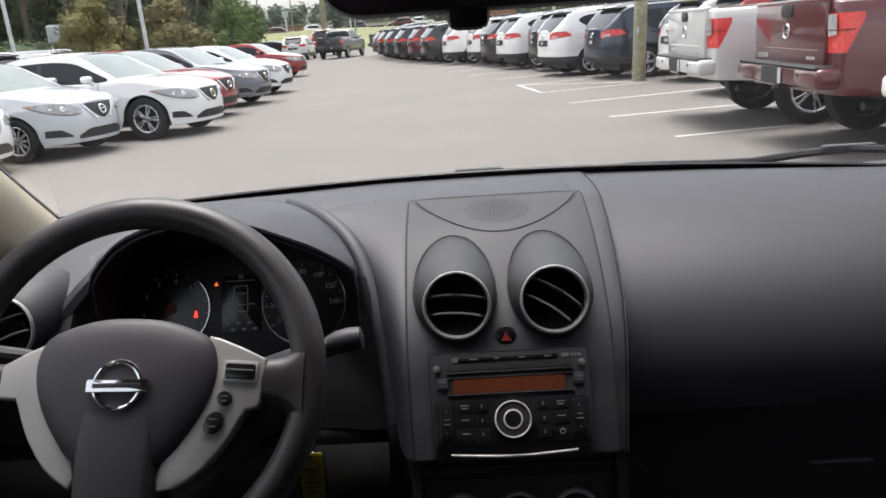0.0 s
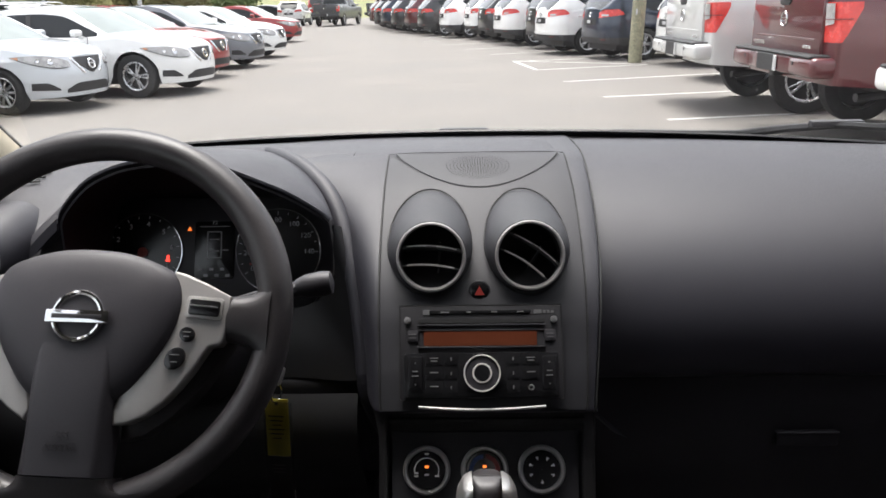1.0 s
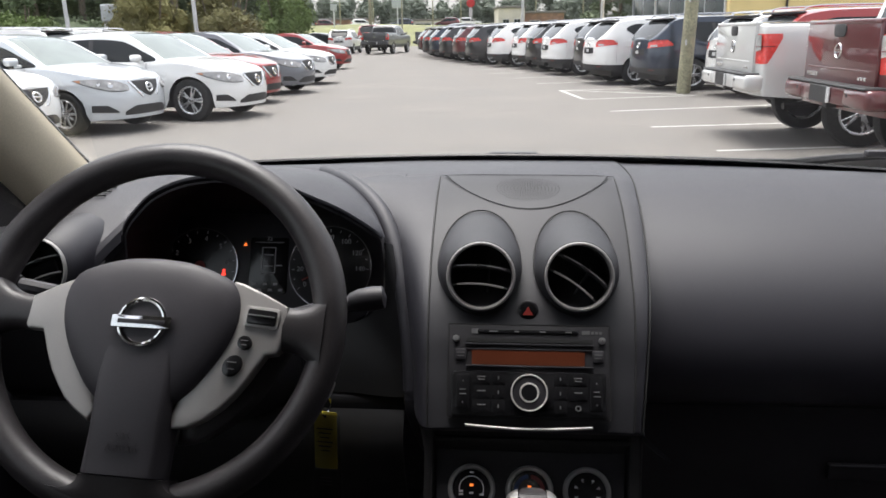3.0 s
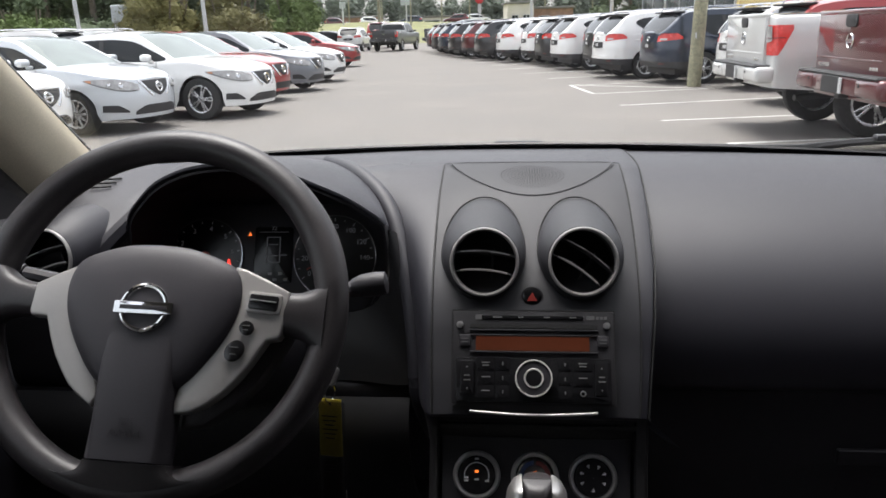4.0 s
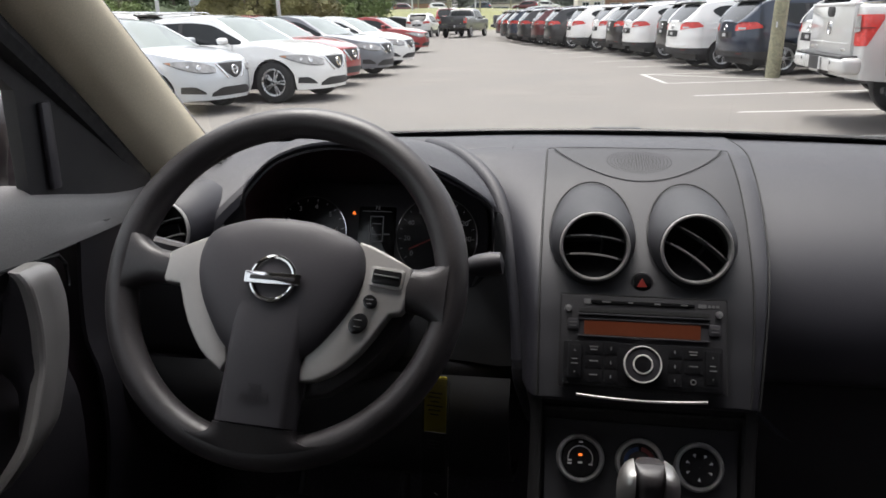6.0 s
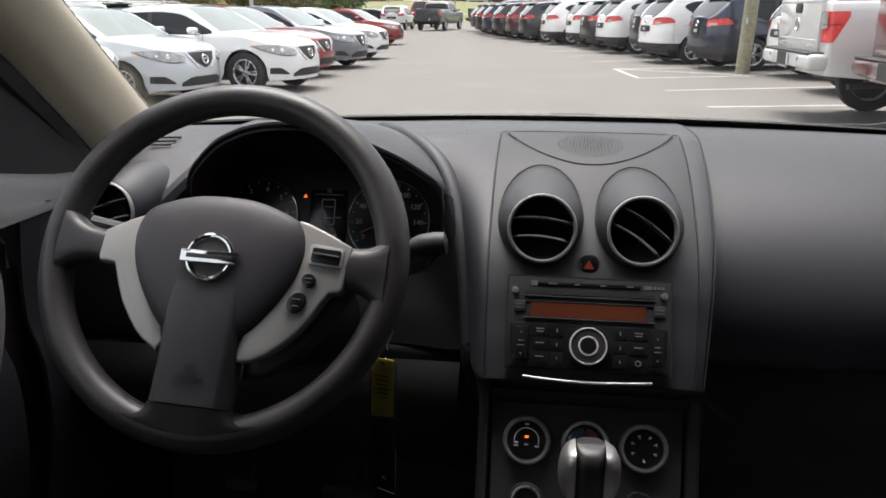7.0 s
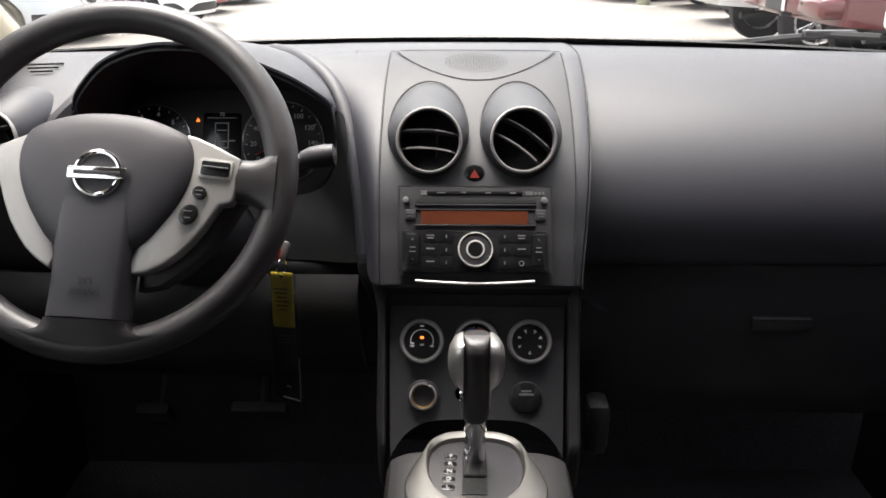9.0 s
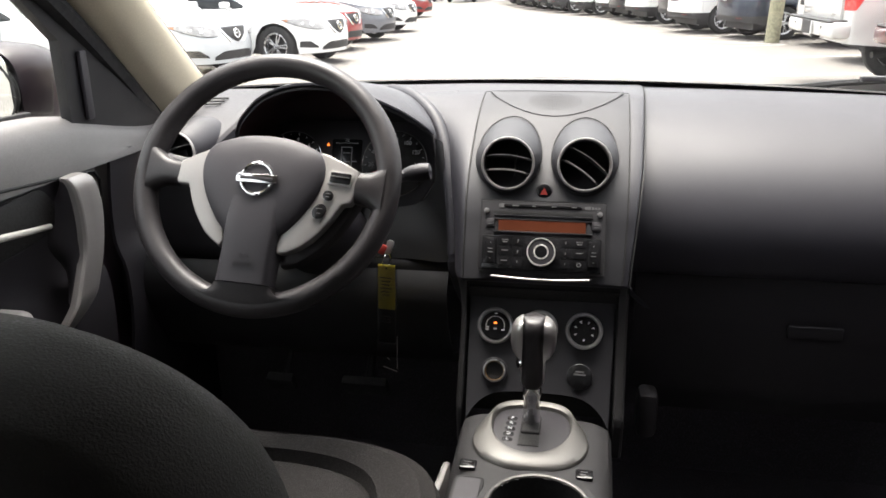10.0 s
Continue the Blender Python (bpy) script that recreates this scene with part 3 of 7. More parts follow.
        part("scale", join(*ticks), GAUGE_PRINT, dial)
        part("needle", join(box((0.7 * r, 0.0018, 0.001), m=mm @ pose(0, 0, 0.0055, 0, 0, needle) @ Matrix.Translation((0.38 * r, 0, 0))), lathe([(0.007, 0), (0.007, 0.006), (0.0005, 0.0065)], 20, mm)), RED_PAINT, dial, "red pointer")
    sc = part("screen", plate(rounded(0.058, 0.085, 0.004), 0.002, 0.0005, m @ Matrix.Translation((0.0, 0.004, 0.0))), GLOSS_BLACK, c)
    mm = m @ Matrix.Translation((0.0, 0.012, 0.0026))
    part("car_outline", join(*[box(s, m=mm @ Matrix.Translation(a)) for s, a in (((0.0012, 0.038, 0.0004), (-0.010, 0, 0)), ((0.0012, 0.038, 0.0004), (0.010, 0, 0)), ((0.02, 0.0012, 0.0004), (0, 0.019, 0)), ((0.02, 0.0012, 0.0004), (0, -0.019, 0)), ((0.014, 0.0012, 0.0004), (0, 0.008, 0)), ((0.014, 0.0012, 0.0004), (0, -0.009, 0)), ((0.045, 0.0008, 0.0004), (0, 0.027, 0)), ((0.009, 0.0018, 0.0004), (0.016, -0.008, 0)))]), GAUGE_PRINT, sc)
    part("readout", letters("72", 0.008, mm @ Matrix.Translation((0, 0.0325, 0))), GAUGE_PRINT, sc)
    part("readout_bars", join(*[box((0.006, 0.004, 0.0004), m=mm @ Matrix.Translation((-0.02 + 0.008 * k, -0.036 - 0.009 * (k % 2), 0))) for k in range(6)]), GAUGE_PRINT, sc)

    def triangle(name, x, z, size, material, label):
        part(name, plate([(-size, -0.85 * size), (size, -0.85 * size), (0, size)], 0.0008, 0, m @ Matrix.Translation((x, z, 0.0012))), material, c, label)

    triangle("warning_lamp", -0.037, 0.036, 0.0030, AMBER_LAMP, "small lit amber warning triangle")
    part("belt_lamp", join(lathe([(0.0020, 0), (0.0020, 0.001), (0.0003, 0.001)], 12, m @ Matrix.Translation((-0.067, -0.0045, 0.004))), plate([(-0.0036, -0.0045), (0.0036, -0.0045), (0.0015, 0.001), (-0.0015, 0.001)], 0.001, 0, m @ Matrix.Translation((-0.067, -0.0075, 0.004)))), RED_LAMP, c, "small lit red seat-belt lamp")
    return c


# ---- steering wheel ----
def build_wheel():
    th, ps = 0.549, 0.032
    n = Vector((math.sin(ps) * math.cos(th), -math.cos(ps) * math.cos(th), math.sin(th)))
    base = facing((-0.309, 0.741, 1.145), n) @ Matrix.Translation((0.004, -0.005, 0))
    m = base @ pose(0, -0.010, 0, 0, 0, -4)
    w = thing("steering_wheel", base, "black leather steering wheel with silver spokes and chrome badge", "steering wheel")
    rows = []
    for i in range(96):
        a = 2 * math.pi * i / 96
        grip = 1 + 0.07 * math.exp(-((math.degrees(math.atan2(math.sin(a), abs(math.cos(a)))) - 22) / 16) ** 2)
        row = []
        for j in range(14):
            b = 2 * math.pi * j / 14
            row.append((-0.002 + (0.1775 + 0.0168 * grip * math.cos(b)) * math.cos(a), -0.0035 + (0.1775 + 0.0168 * grip * math.cos(b)) * math.sin(a), 0.0175 * grip * math.sin(b)))
        rows.append(row)
    bm = grid(rows, close_u=True, close_v=True)
    bm.transform(base)
    part("rim", bm, LEATHER, w)
    # domed airbag cover
    half = [(0.0, 0.0672), (0.03, 0.0652), (0.058, 0.0575), (0.080, 0.0460), (0.0885, 0.0250), (0.0865, -0.001), (0.0765, -0.0265), (0.0610, -0.0510), (0.0475, -0.0675), (0.030, -0.0800), (0.0, -0.0850)]
    half = [tuple(p[:2]) for p in curve([(x, y, 0) for x, y in half], 34)]
    pad = half + [(-x, y) for x, y in half[-2:0:-1]]
    rows = [[(x * f, -0.006 + (y + 0.006) * f, h) for x, y in pad] for f, h in ((0.985, -0.010), (0.995, 0.010), (1.0, 0.0165), (0.992, 0.0205), (0.965, 0.0235), (0.90, 0.0265), (0.78, 0.0295), (0.6, 0.0318), (0.4, 0.0330), (0.2, 0.0336), (0.01, 0.0338))]
    bm = grid(rows, close_u=True)
    bm.transform(m)
    part("hub_pad", bm, WHEEL_PAD, w, "dark grey airbag cover")
    # the cover's raised tongue: flat top, sloping flanks, running out into the dome
    rows = []
    for k in range(19):
        f = k / 18
        y = -0.020 - 0.1235 * f
        top = 0.0325 + 0.0012 * math.sin(math.pi * min(1.0, f * 1.2)) - 0.0055 * f * f
        hw = 0.0318 + 0.001 * math.sin(math.pi * f) - 0.001 * f
        skirt = 0.0405 + 0.0015 * f
        rows.append([(-skirt, y, 0.006), (-skirt + 0.0015, y, 0.016), (-hw - 0.0025, y, top - 0.0030), (-hw, y, top - 0.0008), (-0.9 * hw, y, top), (-0.45 * hw, y, top + 0.0006), (0.0, y, top + 0.0008), (0.45 * hw, y, top + 0.0006), (0.9 * hw, y, top), (hw, y, top - 0.0008), (hw + 0.0025, y, top - 0.0030), (skirt - 0.0015, y, 0.016), (skirt, y, 0.006)])
    rows.append([(x, y - 0.0012, z - 0.003) for x, y, z in rows[-1]])
    rows.append([(x, y - 0.0008, 0.004) for x, y, z in rows[-1]])
    bm = grid(rows)
    bm.transform(m)
    part("spoke_facing", bm, WHEEL_PAD, w)
    part("raised_letters", join(letters("SRS", 0.0095, m @ pose(0, -0.108, 0.0324, 4), 0.0004), letters("AIRBAG", 0.0090, m @ pose(0, -0.1195, 0.0312, 5), 0.0004), box((0.03, 0.0006, 0.0008), m=m @ pose(0, -0.1135, 0.0318, 4))), WHEEL_PAD, w, "moulded lettering")
    part("hub_back", lathe([(0.066, -0.008), (0.072, -0.03), (0.060, -0.05), (0.05, -0.055)], 40, m), DEEP_BLACK, w)
    badge = part("badge", ring(0.0221, 0.0027, 56, 8, m @ Matrix.Translation((-0.0005, -0.0005, 0.0352)), 0.9), CHROME, w, "round chrome badge with a cross bar")
    part("cross_bar", plate(rounded(0.0585, 0.0122, 0.0015), 0.004, 0.001, m @ pose(0.0, -0.001, 0.0352, 0, 0, 1)), CHROME, badge)
    part("bar_inlay", box((0.0465, 0.0046, 0.0010), m=m @ pose(0, -0.001, 0.0388, 0, 0, 1), bevel=0.0004), HARD_BLACK, badge)
    part("badge_field", lathe([(0.0212, 0.0), (0.0208, 0.0016), (0.0005, 0.0018)], 40, m @ Matrix.Translation((-0.0005, -0.0005, 0.0332))), WHEEL_PAD, badge)
    # stitched-looking mould marks either side of the badge
    for dx in (-0.066, 0.066):
        part("mould_mark", box((0.006, 0.0012, 0.0008), m=m @ pose(dx, -0.002, 0.0276, 0, 0, 0)), HARD_BLACK, w)
    trims = {1: [(0.078, 0.0500), (0.0884, 0.0478), (0.112, 0.0385), (0.1350, 0.0275), (0.1345, 0.010), (0.1322, -0.0150), (0.1290, -0.0195), (0.1190, -0.0215), (0.1130, -0.0320), (0.1057, -0.0452), (0.0945, -0.0620), (0.0828, -0.0755), (0.0680, -0.0875), (0.0526, -0.0955), (0.0390, -0.0976), (0.0360, -0.0850), (0.0450, -0.060), (0.070, -0.020)],
             -1: [(-0.070, 0.0450), (-0.0785, 0.0432), (-0.100, 0.0330), (-0.1225, 0.0205), (-0.1245, 0.005), (-0.1240, -0.0090), (-0.1215, -0.0125), (-0.1060, -0.0128), (-0.1035, -0.0180), (-0.0974, -0.0333), (-0.0890, -0.0505), (-0.0787, -0.0659), (-0.0695, -0.0775), (-0.0591, -0.0863), (-0.0430, -0.0965), (-0.0380, -0.0850), (-0.0450, -0.060), (-0.070, -0.020)]}
    for sx in (1, -1):
        out = trims[sx]
        sp = part("spoke_trim", plate(out if sx < 0 else out[::-1], 0.016, 0.0028, m @ Matrix.Translation((0, 0, 0.0035)), 3), SILVER, w, "satin silver spoke trim")
        under = [(0.04, 0.040), (0.132, 0.022), (0.138, -0.010), (0.126, -0.034), (0.112, -0.060), (0.090, -0.086), (0.064, -0.106), (0.040, -0.112)] if sx > 0 else [(0.04, 0.035), (0.120, 0.014), (0.122, -0.008), (0.102, -0.012), (0.094, -0.036), (0.076, -0.066), (0.058, -0.084), (0.040, -0.094)]
        under = [(sx * x, y) for x, y in under]
        part("spoke_back", plate(under if sx < 0 else under[::-1], 0.024, 0.006, m @ Matrix.Translation((0, 0, -0.022))), LEATHER, w)
        x0, cy, hh = (0.1318, 0.0075, 0.0225) if sx > 0 else (0.1225, 0.0050, 0.0175)
        rows = []
        for k in range(10):
            f = k / 9
            grow = 0.024 * f**3
            x = x0 + (0.172 - x0) * f
            rows.append([(sx * x, cy + 0.004 * f * (1 if sx < 0 else -0.4) + (hh + grow) * math.copysign(abs(math.cos(2 * math.pi * j / 24)) ** 0.7, math.cos(2 * math.pi * j / 24)), 0.003 + 0.0165 * math.copysign(abs(math.sin(2 * math.pi * j / 24)) ** 0.8, math.sin(2 * math.pi * j / 24))) for j in range(24)])
        grip = grid(rows, close_u=True, cap=True)
        grip.transform(m)
        part("thumb_grip", grip, LEATHER, w)
        if sx > 0:
            rk = part("rocker_switch", plate(rounded(0.0345, 0.0205, 0.003), 0.0025, 0.001, m @ pose(0.1115, 0.0148, 0.0195, 0, 0, -3)), SILVER, sp)
            part("rocker", plate(rounded(0.0295, 0.0152, 0.0025), 0.0035, 0.0014, m @ pose(0.1115, 0.0148, 0.0205, 0, 0, -3)), GLOSS_BLACK, rk)
            part("rocker_ridge", box((0.0265, 0.0016, 0.0016), m=m @ pose(0.1115, 0.0160, 0.0245, 0, 0, -3), bevel=0.0005), DIM_PRINT, rk)
            for bx, by, rx, ry in ((0.0980, -0.0110, 0.0074, 0.0070), (0.0892, -0.0340, 0.0088, 0.0112)):
                out = [(rx * math.cos(2 * math.pi * k / 24), ry * math.sin(2 * math.pi * k / 24)) for k in range(24)]
                kn = part("button", plate(out, 0.0040, 0.0014, m @ pose(bx, by, 0.0195, 0, 0, -32)), GLOSS_BLACK, sp, "round black button")
                part("button_mark", join(box((rx, 0.0009, 0.0006), m=m @ Matrix.Translation((bx, by + 0.3 * ry, 0.0236))), box((0.7 * rx, 0.0009, 0.0006), m=m @ Matrix.Translation((bx, by - 0.3 * ry, 0.0236)))), DIM_PRINT, kn)
    # leather foot of the lower spoke, flaring out over the rim
    rows = []
    for k in range(13):
        f = k / 12
        top, hw = 0.0262 - 0.0080 * f, 0.0405 + 0.0300 * f**2.2
        row = []
        for u in [i / 10 - 1 for i in range(21)]:
            x = hw * u
            y = -0.1450 * (1 - f) + (0.0063 - math.sqrt(0.1772**2 - (x + 0.0024) ** 2)) * f
            row.append((x, y, top - 0.0060 * (1 - f) * abs(u) ** 5))
        a, b = row[0], row[-1]
        rows.append([(a[0] - 0.003, a[1], -0.012), (a[0] - 0.002, a[1], a[2] - 0.008)] + row + [(b[0] + 0.002, b[1], b[2] - 0.008), (b[0] + 0.003, b[1], -0.012)])
    rows.insert(0, [(x, y + 0.0006, z - 0.004) for x, y, z in rows[0]])
    foot = grid(rows)
    foot.transform(m)
    part("lower_grip", foot, LEATHER, w)
    col = thing("steering_column", base @ Matrix.Translation((0, 0, -0.20)), "black steering column shroud with stalks", "steering column")
    rows = [[((0.055 + 0.02 * j / 3) * math.cos(2 * math.pi * k / 24) * 1.15, (0.05 + 0.02 * j / 3) * math.sin(2 * math.pi * k / 24) - 0.01, -0.05 - 0.08 * j) for k in range(24)] for j in range(4)]
    bm = grid(rows, close_u=True, cap=True)
    bm.transform(base)
    part("shroud", bm, HARD_BLACK, col)
    for sx, up in ((1, 0.012), (-1, 0.03)):
        st = part("stalk", tube([base @ Vector((sx * 0.05, up * 0.6, -0.075)), base @ Vector((sx * 0.10, up, -0.072)), base @ Vector((sx * 0.15, up + 0.012, -0.066)), base @ Vector((sx * 0.195, up + 0.02, -0.06))], 0.008, 10, 1.1), HARD_BLACK, col)
        part("stalk_knob", lathe([(0.0005, -0.022), (0.009, -0.020), (0.0125, -0.010), (0.0135, 0.006), (0.012, 0.017), (0.0005, 0.02)], 20, facing(base @ Vector((sx * 0.205, up + 0.022, -0.058)), base.to_3x3() @ Vector((sx, 0.12, 0.08)), (0, 1, 0))), HARD_BLACK, st)
    return w


# ---- centre stack ----
STACK = [(1.192, 1.2085), (1.15, 1.202), (1.09, 1.186), (1.03, 1.160), (0.98, 1.131), (0.937, 1.098), (0.908, 1.064), (0.889, 1.030), (0.874, 1.003), (0.861, 0.974), (0.8565, 0.9635)]
STACK_LINE = [(1.192, 1.2085, 0.0)]
for _p in curve([(0, *q) for q in STACK], 81)[1:]:
    STACK_LINE.append((_p.y, _p.z, STACK_LINE[-1][2] + math.hypot(_p.y - STACK_LINE[-1][0], _p.z - STACK_LINE[-1][1])))
SMOOTH_STACK = [(p.y, p.z) for p in curve([(0, *q) for q in STACK], 81)]
TILT_S = math.degrees(math.atan2(0.908 - 0.860, 1.064 - 0.972))


def stack_plane(x, y, z):
    """A pose on the stack's face: local z points out of it, local y up along it."""
    t = radians(TILT_S)
    return facing((x, y, z), (0, -math.cos(t), math.sin(t)))


def build_stack():
    s = thing("centre_stack", (CX, 0.95, 0.75), "charcoal centre stack with twin round air vents", "centre console stack")
    # one smooth panel from the windscreen down to the tray; the fascia lies on it
    rows = []
    left_edge = [(0.85, -0.066), (0.94, -0.069), (1.006, -0.073), (1.062, -0.081), (1.105, -0.092), (1.146, -0.107), (1.177, -0.130), (1.195, -0.155), (1.21, -0.165)]
    band_y = [(0.85, 0.915), (0.94, 0.935), (1.006, 0.957), (1.062, 0.983), (1.105, 1.010), (1.146, 1.048), (1.177, 1.090), (1.195, 1.140), (1.21, 1.2)]
    pad_top = [(y, z) for y, z in PROFILE_HOOD[:4]][::-1]
    right_edge = [(0.85, 0.2095), (0.88, 0.2160), (0.91, 0.2220), (0.96, 0.2285), (1.03, 0.2325), (1.12, 0.2365), (1.25, 0.2440), (1.42, 0.2520)]
    for p in curve([(0, *p) for p in [(1.445, 1.1985), (1.33, 1.2055), (1.25, 1.2088)] + STACK + [(0.8575, 0.9605), (0.8605, 0.9575), (0.8670, 0.9550), (0.8780, 0.9535)]], 87):
        y, z = p.y, p.z
        f = min(1.0, max(0.0, (1.192 - y) / 0.34))
        xl, xr, xg = -0.050 + 0.007 * f, 0.2115 - 0.0125 * f, linear(right_edge, y)
        over = min(1.0, max(0.0, (y - 1.14) / 0.11))
        over = over * over * (3 - 2 * over)
        xb = linear(left_edge, z) * (1 - over) - 0.33 * over
        back = max(0.004, linear(band_y, z) - y) * (1 - over)
        drop = 0.006 * (1 - over) + over * (z + 0.001 - linear(pad_top, y))
        row = [(xb - 0.004, y + back + 0.05, z - 0.03)]
        row += [(xl + (xb - xl) * u, y + 0.003 + back * u**2.2, z - 0.001 - drop * u * u) for u in (1.0, 0.9, 0.78, 0.64, 0.5, 0.36, 0.22, 0.1, 0.0)]
        row += [(xr, y + 0.003, z - 0.001), (xg - 0.006, y + 0.0035, z - 0.001), (xg - 0.002, y + 0.005, z - 0.0025), (xg, y + 0.010, z - 0.006), (xg + 0.0005, y + 0.06, z - 0.025)]
        rows.append(row)
    part("stack_body", thick(grid(rows), 0.003), SOFT_BLACK, s)
    part("pad_joint", tube([(r[-2][0] + 0.0012, r[-2][1] - 0.002, r[-2][2] + 0.002) for r in rows[:-16]], 0.0013, 6), DEEP_BLACK, s)
    rows = []
    for k in range(41):
        y, z = curve([(0, *p) for p in STACK], 41)[k].yz
        f = k / 40
        xl, xr = -0.050 + 0.007 * f, 0.2115 - 0.0125 * f
        rows.append([(xl + (xr - xl) * i / 20, y - 0.002 + 0.004 * abs(i / 10 - 1) ** 6, z + 0.002 - 0.003 * abs(i / 10 - 1) ** 6) for i in range(21)])
    part("fascia", thick(grid(rows), 0.003), STACK_GREY, s)
    for i, dx in ((0, -0.0014), (20, 0.0014)):
        part("fascia_joint", tube([(r[i][0] + dx, r[i][1] - 0.0004, r[i][2] + 0.0004) for r in rows], 0.0013, 6), DEEP_BLACK, s)
    part("fascia_joint", tube([(p[0], p[1] + 0.0016, p[2] + 0.0022) for p in rows[0]], 0.0006, 6), HARD_BLACK, s)
    # speaker lid at the top: a shallow bowl-shaped panel with rings of holes
    rows = []
    for j in range(7):
        f = j / 6
        row = []
        for i in range(25):
            u = i / 12 - 1
            y = 1.190 - f * 0.1115 * max(0.0, 1 - u * u) ** 0.8
            z = linear(SMOOTH_STACK[::-1], y) + 0.0034
            row.append((0.081 + 0.121 * u, y, z))
        rows.append(row)
    lid = part("speaker_lid", thick(grid(rows), 0.0025), STACK_GREY, s)
    arc = [(0.081 + 0.1215 * u, 1.189 - 0.1125 * max(0.0, 1 - u * u) ** 0.8) for u in [math.sin((k / 30 - 0.5) * math.pi) for k in range(31)]]
    seam = [(x, y, linear(SMOOTH_STACK[::-1], y) + 0.0031) for x, y in arc]
    part("lid_seam", tube(seam, 0.00045, 6), HARD_BLACK, lid)
    holes = []
    for r in range(1, 10):
        for k in range(8 * r if r < 7 else 6 * r):
            a = 2 * math.pi * k / (8 * r if r < 7 else 6 * r)
            x, y = 0.0810 + 0.0050 * r * math.cos(a), 1.1365 + 0.0043 * r * math.sin(a)
            z = linear(SMOOTH_STACK[::-1], y) + 0.0038
            holes.append(lathe([(0.00135 - 0.00006 * r, 0.0), (0.0002, 0.0005)], 6, Matrix.Translation((x, y, z)) @ pose(0, 0, 0, 18, 0, 0)))
    part("speaker_holes", join(*holes), DEEP_BLACK, lid)
    for x, z, swing in ((0.0175, 1.1325, -4), (0.1365, 1.1335, -34)):
        teardrop_vent(x - 0.003 if x < 0.08 else x, 0.229, s, Matrix.Translation((x, 0.926, z)) @ pose(0, 0, 0, 75, 0, 0), swing)
    m = stack_plane(0.0755, 0.926, 1.0885) @ pose(0, 0, 0, 8, 0, 0)
    hz = part("hazard_button", lathe([(0.0112, 0.0), (0.0112, 0.005), (0.0092, 0.006), (0.0005, 0.006)], 28, m), GLOSS_BLACK, s, "round hazard button with a red triangle")
    part("button_rim", ring(0.0120, 0.0014, 32, 6, m @ Matrix.Translation((0, 0, 0.002))), HARD_BLACK, hz)
    tri = plate([(-0.0062, -0.005), (0.0062, -0.005), (0, 0.0058)], 0.0008, 0, m @ Matrix.Translation((0, 0, 0.006)))
    part("triangle", tri, RED_PAINT, hz)
    # chrome strip below the radio
    pts = [(0.0015 + 0.1495 * k / 16, 0.8535 - 0.004 * math.sin(math.pi * k / 16), 0.9705 - 0.002 * math.sin(math.pi * k / 16)) for k in range(17)]
    part("chrome_strip", tube([(x, y - 0.002, z + 0.001) for x, y, z in pts], 0.0018, 10), CHEEK_SILVER, s, "thin bright chrome strip")
    # black sheet that paints the overhang's shade between the strip and the climate controls
    part("tray_lip", grid([[(-0.046 + 0.2575 * k / 20, y + 0.002 * abs(k / 10 - 1) ** 4, z) for k in range(21)] for y, z in ((0.8640, 0.9600), (0.8665, 0.9545), (0.8700, 0.9450), (0.8725, 0.9350), (0.8720, 0.9240))]), DEEP_BLACK, s)
    # the tray's shadowed mouth and the lower fascia with the climate controls
    part("tray_mouth", join(box((0.236, 0.10, 0.006), (0.082, 0.915, 0.944), 0.001), box((0.236, 0.006, 0.045), (0.082, 0.955, 0.925), 0.001)), DEEP_BLACK, s)
    low = [(0.870, 0.927), (0.866, 0.915), (0.856, 0.887), (0.842, 0.858), (0.826, 0.825), (0.806, 0.786), (0.796, 0.766), (0.786, 0.748)]
    low_line = [(p.z, p.y) for p in curve([(0, *q) for q in low], 40)][::-1]
    rows = []
    for k in range(25):
        f = k / 24
        row = []
        for i in range(25):
            u = i / 12 - 1
            foot = 0.7955 - 0.003 * u * u - 0.040 * abs(u) ** 5
            z = 0.927 + (foot - 0.927) * f
            xl, xr = -0.034 + 0.004 * f, 0.194 - 0.004 * f
            row.append(((xl + xr) / 2 + (xr - xl) / 2 * u, linear(low_line, z) + 0.003 * abs(u) ** 8, z))
        rows.append([(row[0][0], row[0][1] + 0.05, row[0][2])] + row + [(row[-1][0], row[-1][1] + 0.05, row[-1][2])])
    lo = part("lower_fascia", thick(grid(rows), 0.003), STACK_GREY, s)
    for x0, x1 in ((-0.053, -0.0365), (0.1965, 0.2135)):
        rows = []
        for k, p in enumerate(curve([(0, *q) for q in ((0.8650, 0.9585), (0.8620, 0.945), (0.855, 0.924), (0.853, 0.905), (0.845, 0.880), (0.834, 0.850), (0.818, 0.818), (0.798, 0.780), (0.789, 0.760), (0.794, 0.70))], 24)):
            if x0 < 0:
                wide = x1 - x0 + 0.014 * min(1.0, max(0.0, (p.z - 0.89) / 0.06)) ** 2
                rows.append([(x1, p.y + 0.05, p.z), (x1, p.y + 0.006, p.z)] + [(x1 - 0.002 - wide * u, p.y + 0.003 + 0.075 * u**2.2, p.z) for u in (0.0, 0.12, 0.26, 0.42, 0.58, 0.75, 0.9, 1.0)] + [(x1 - wide - 0.003, p.y + 0.16, p.z)])
            else:
                rows.append([(x0, p.y + 0.05, p.z), (x0, p.y + 0.006, p.z), (x0 + 0.002, p.y + 0.003, p.z), (x1 - 0.005, p.y + 0.003, p.z), (x1 - 0.0015, p.y + 0.006, p.z), (x1, p.y + 0.012, p.z), (x1, p.y + 0.10, p.z)])
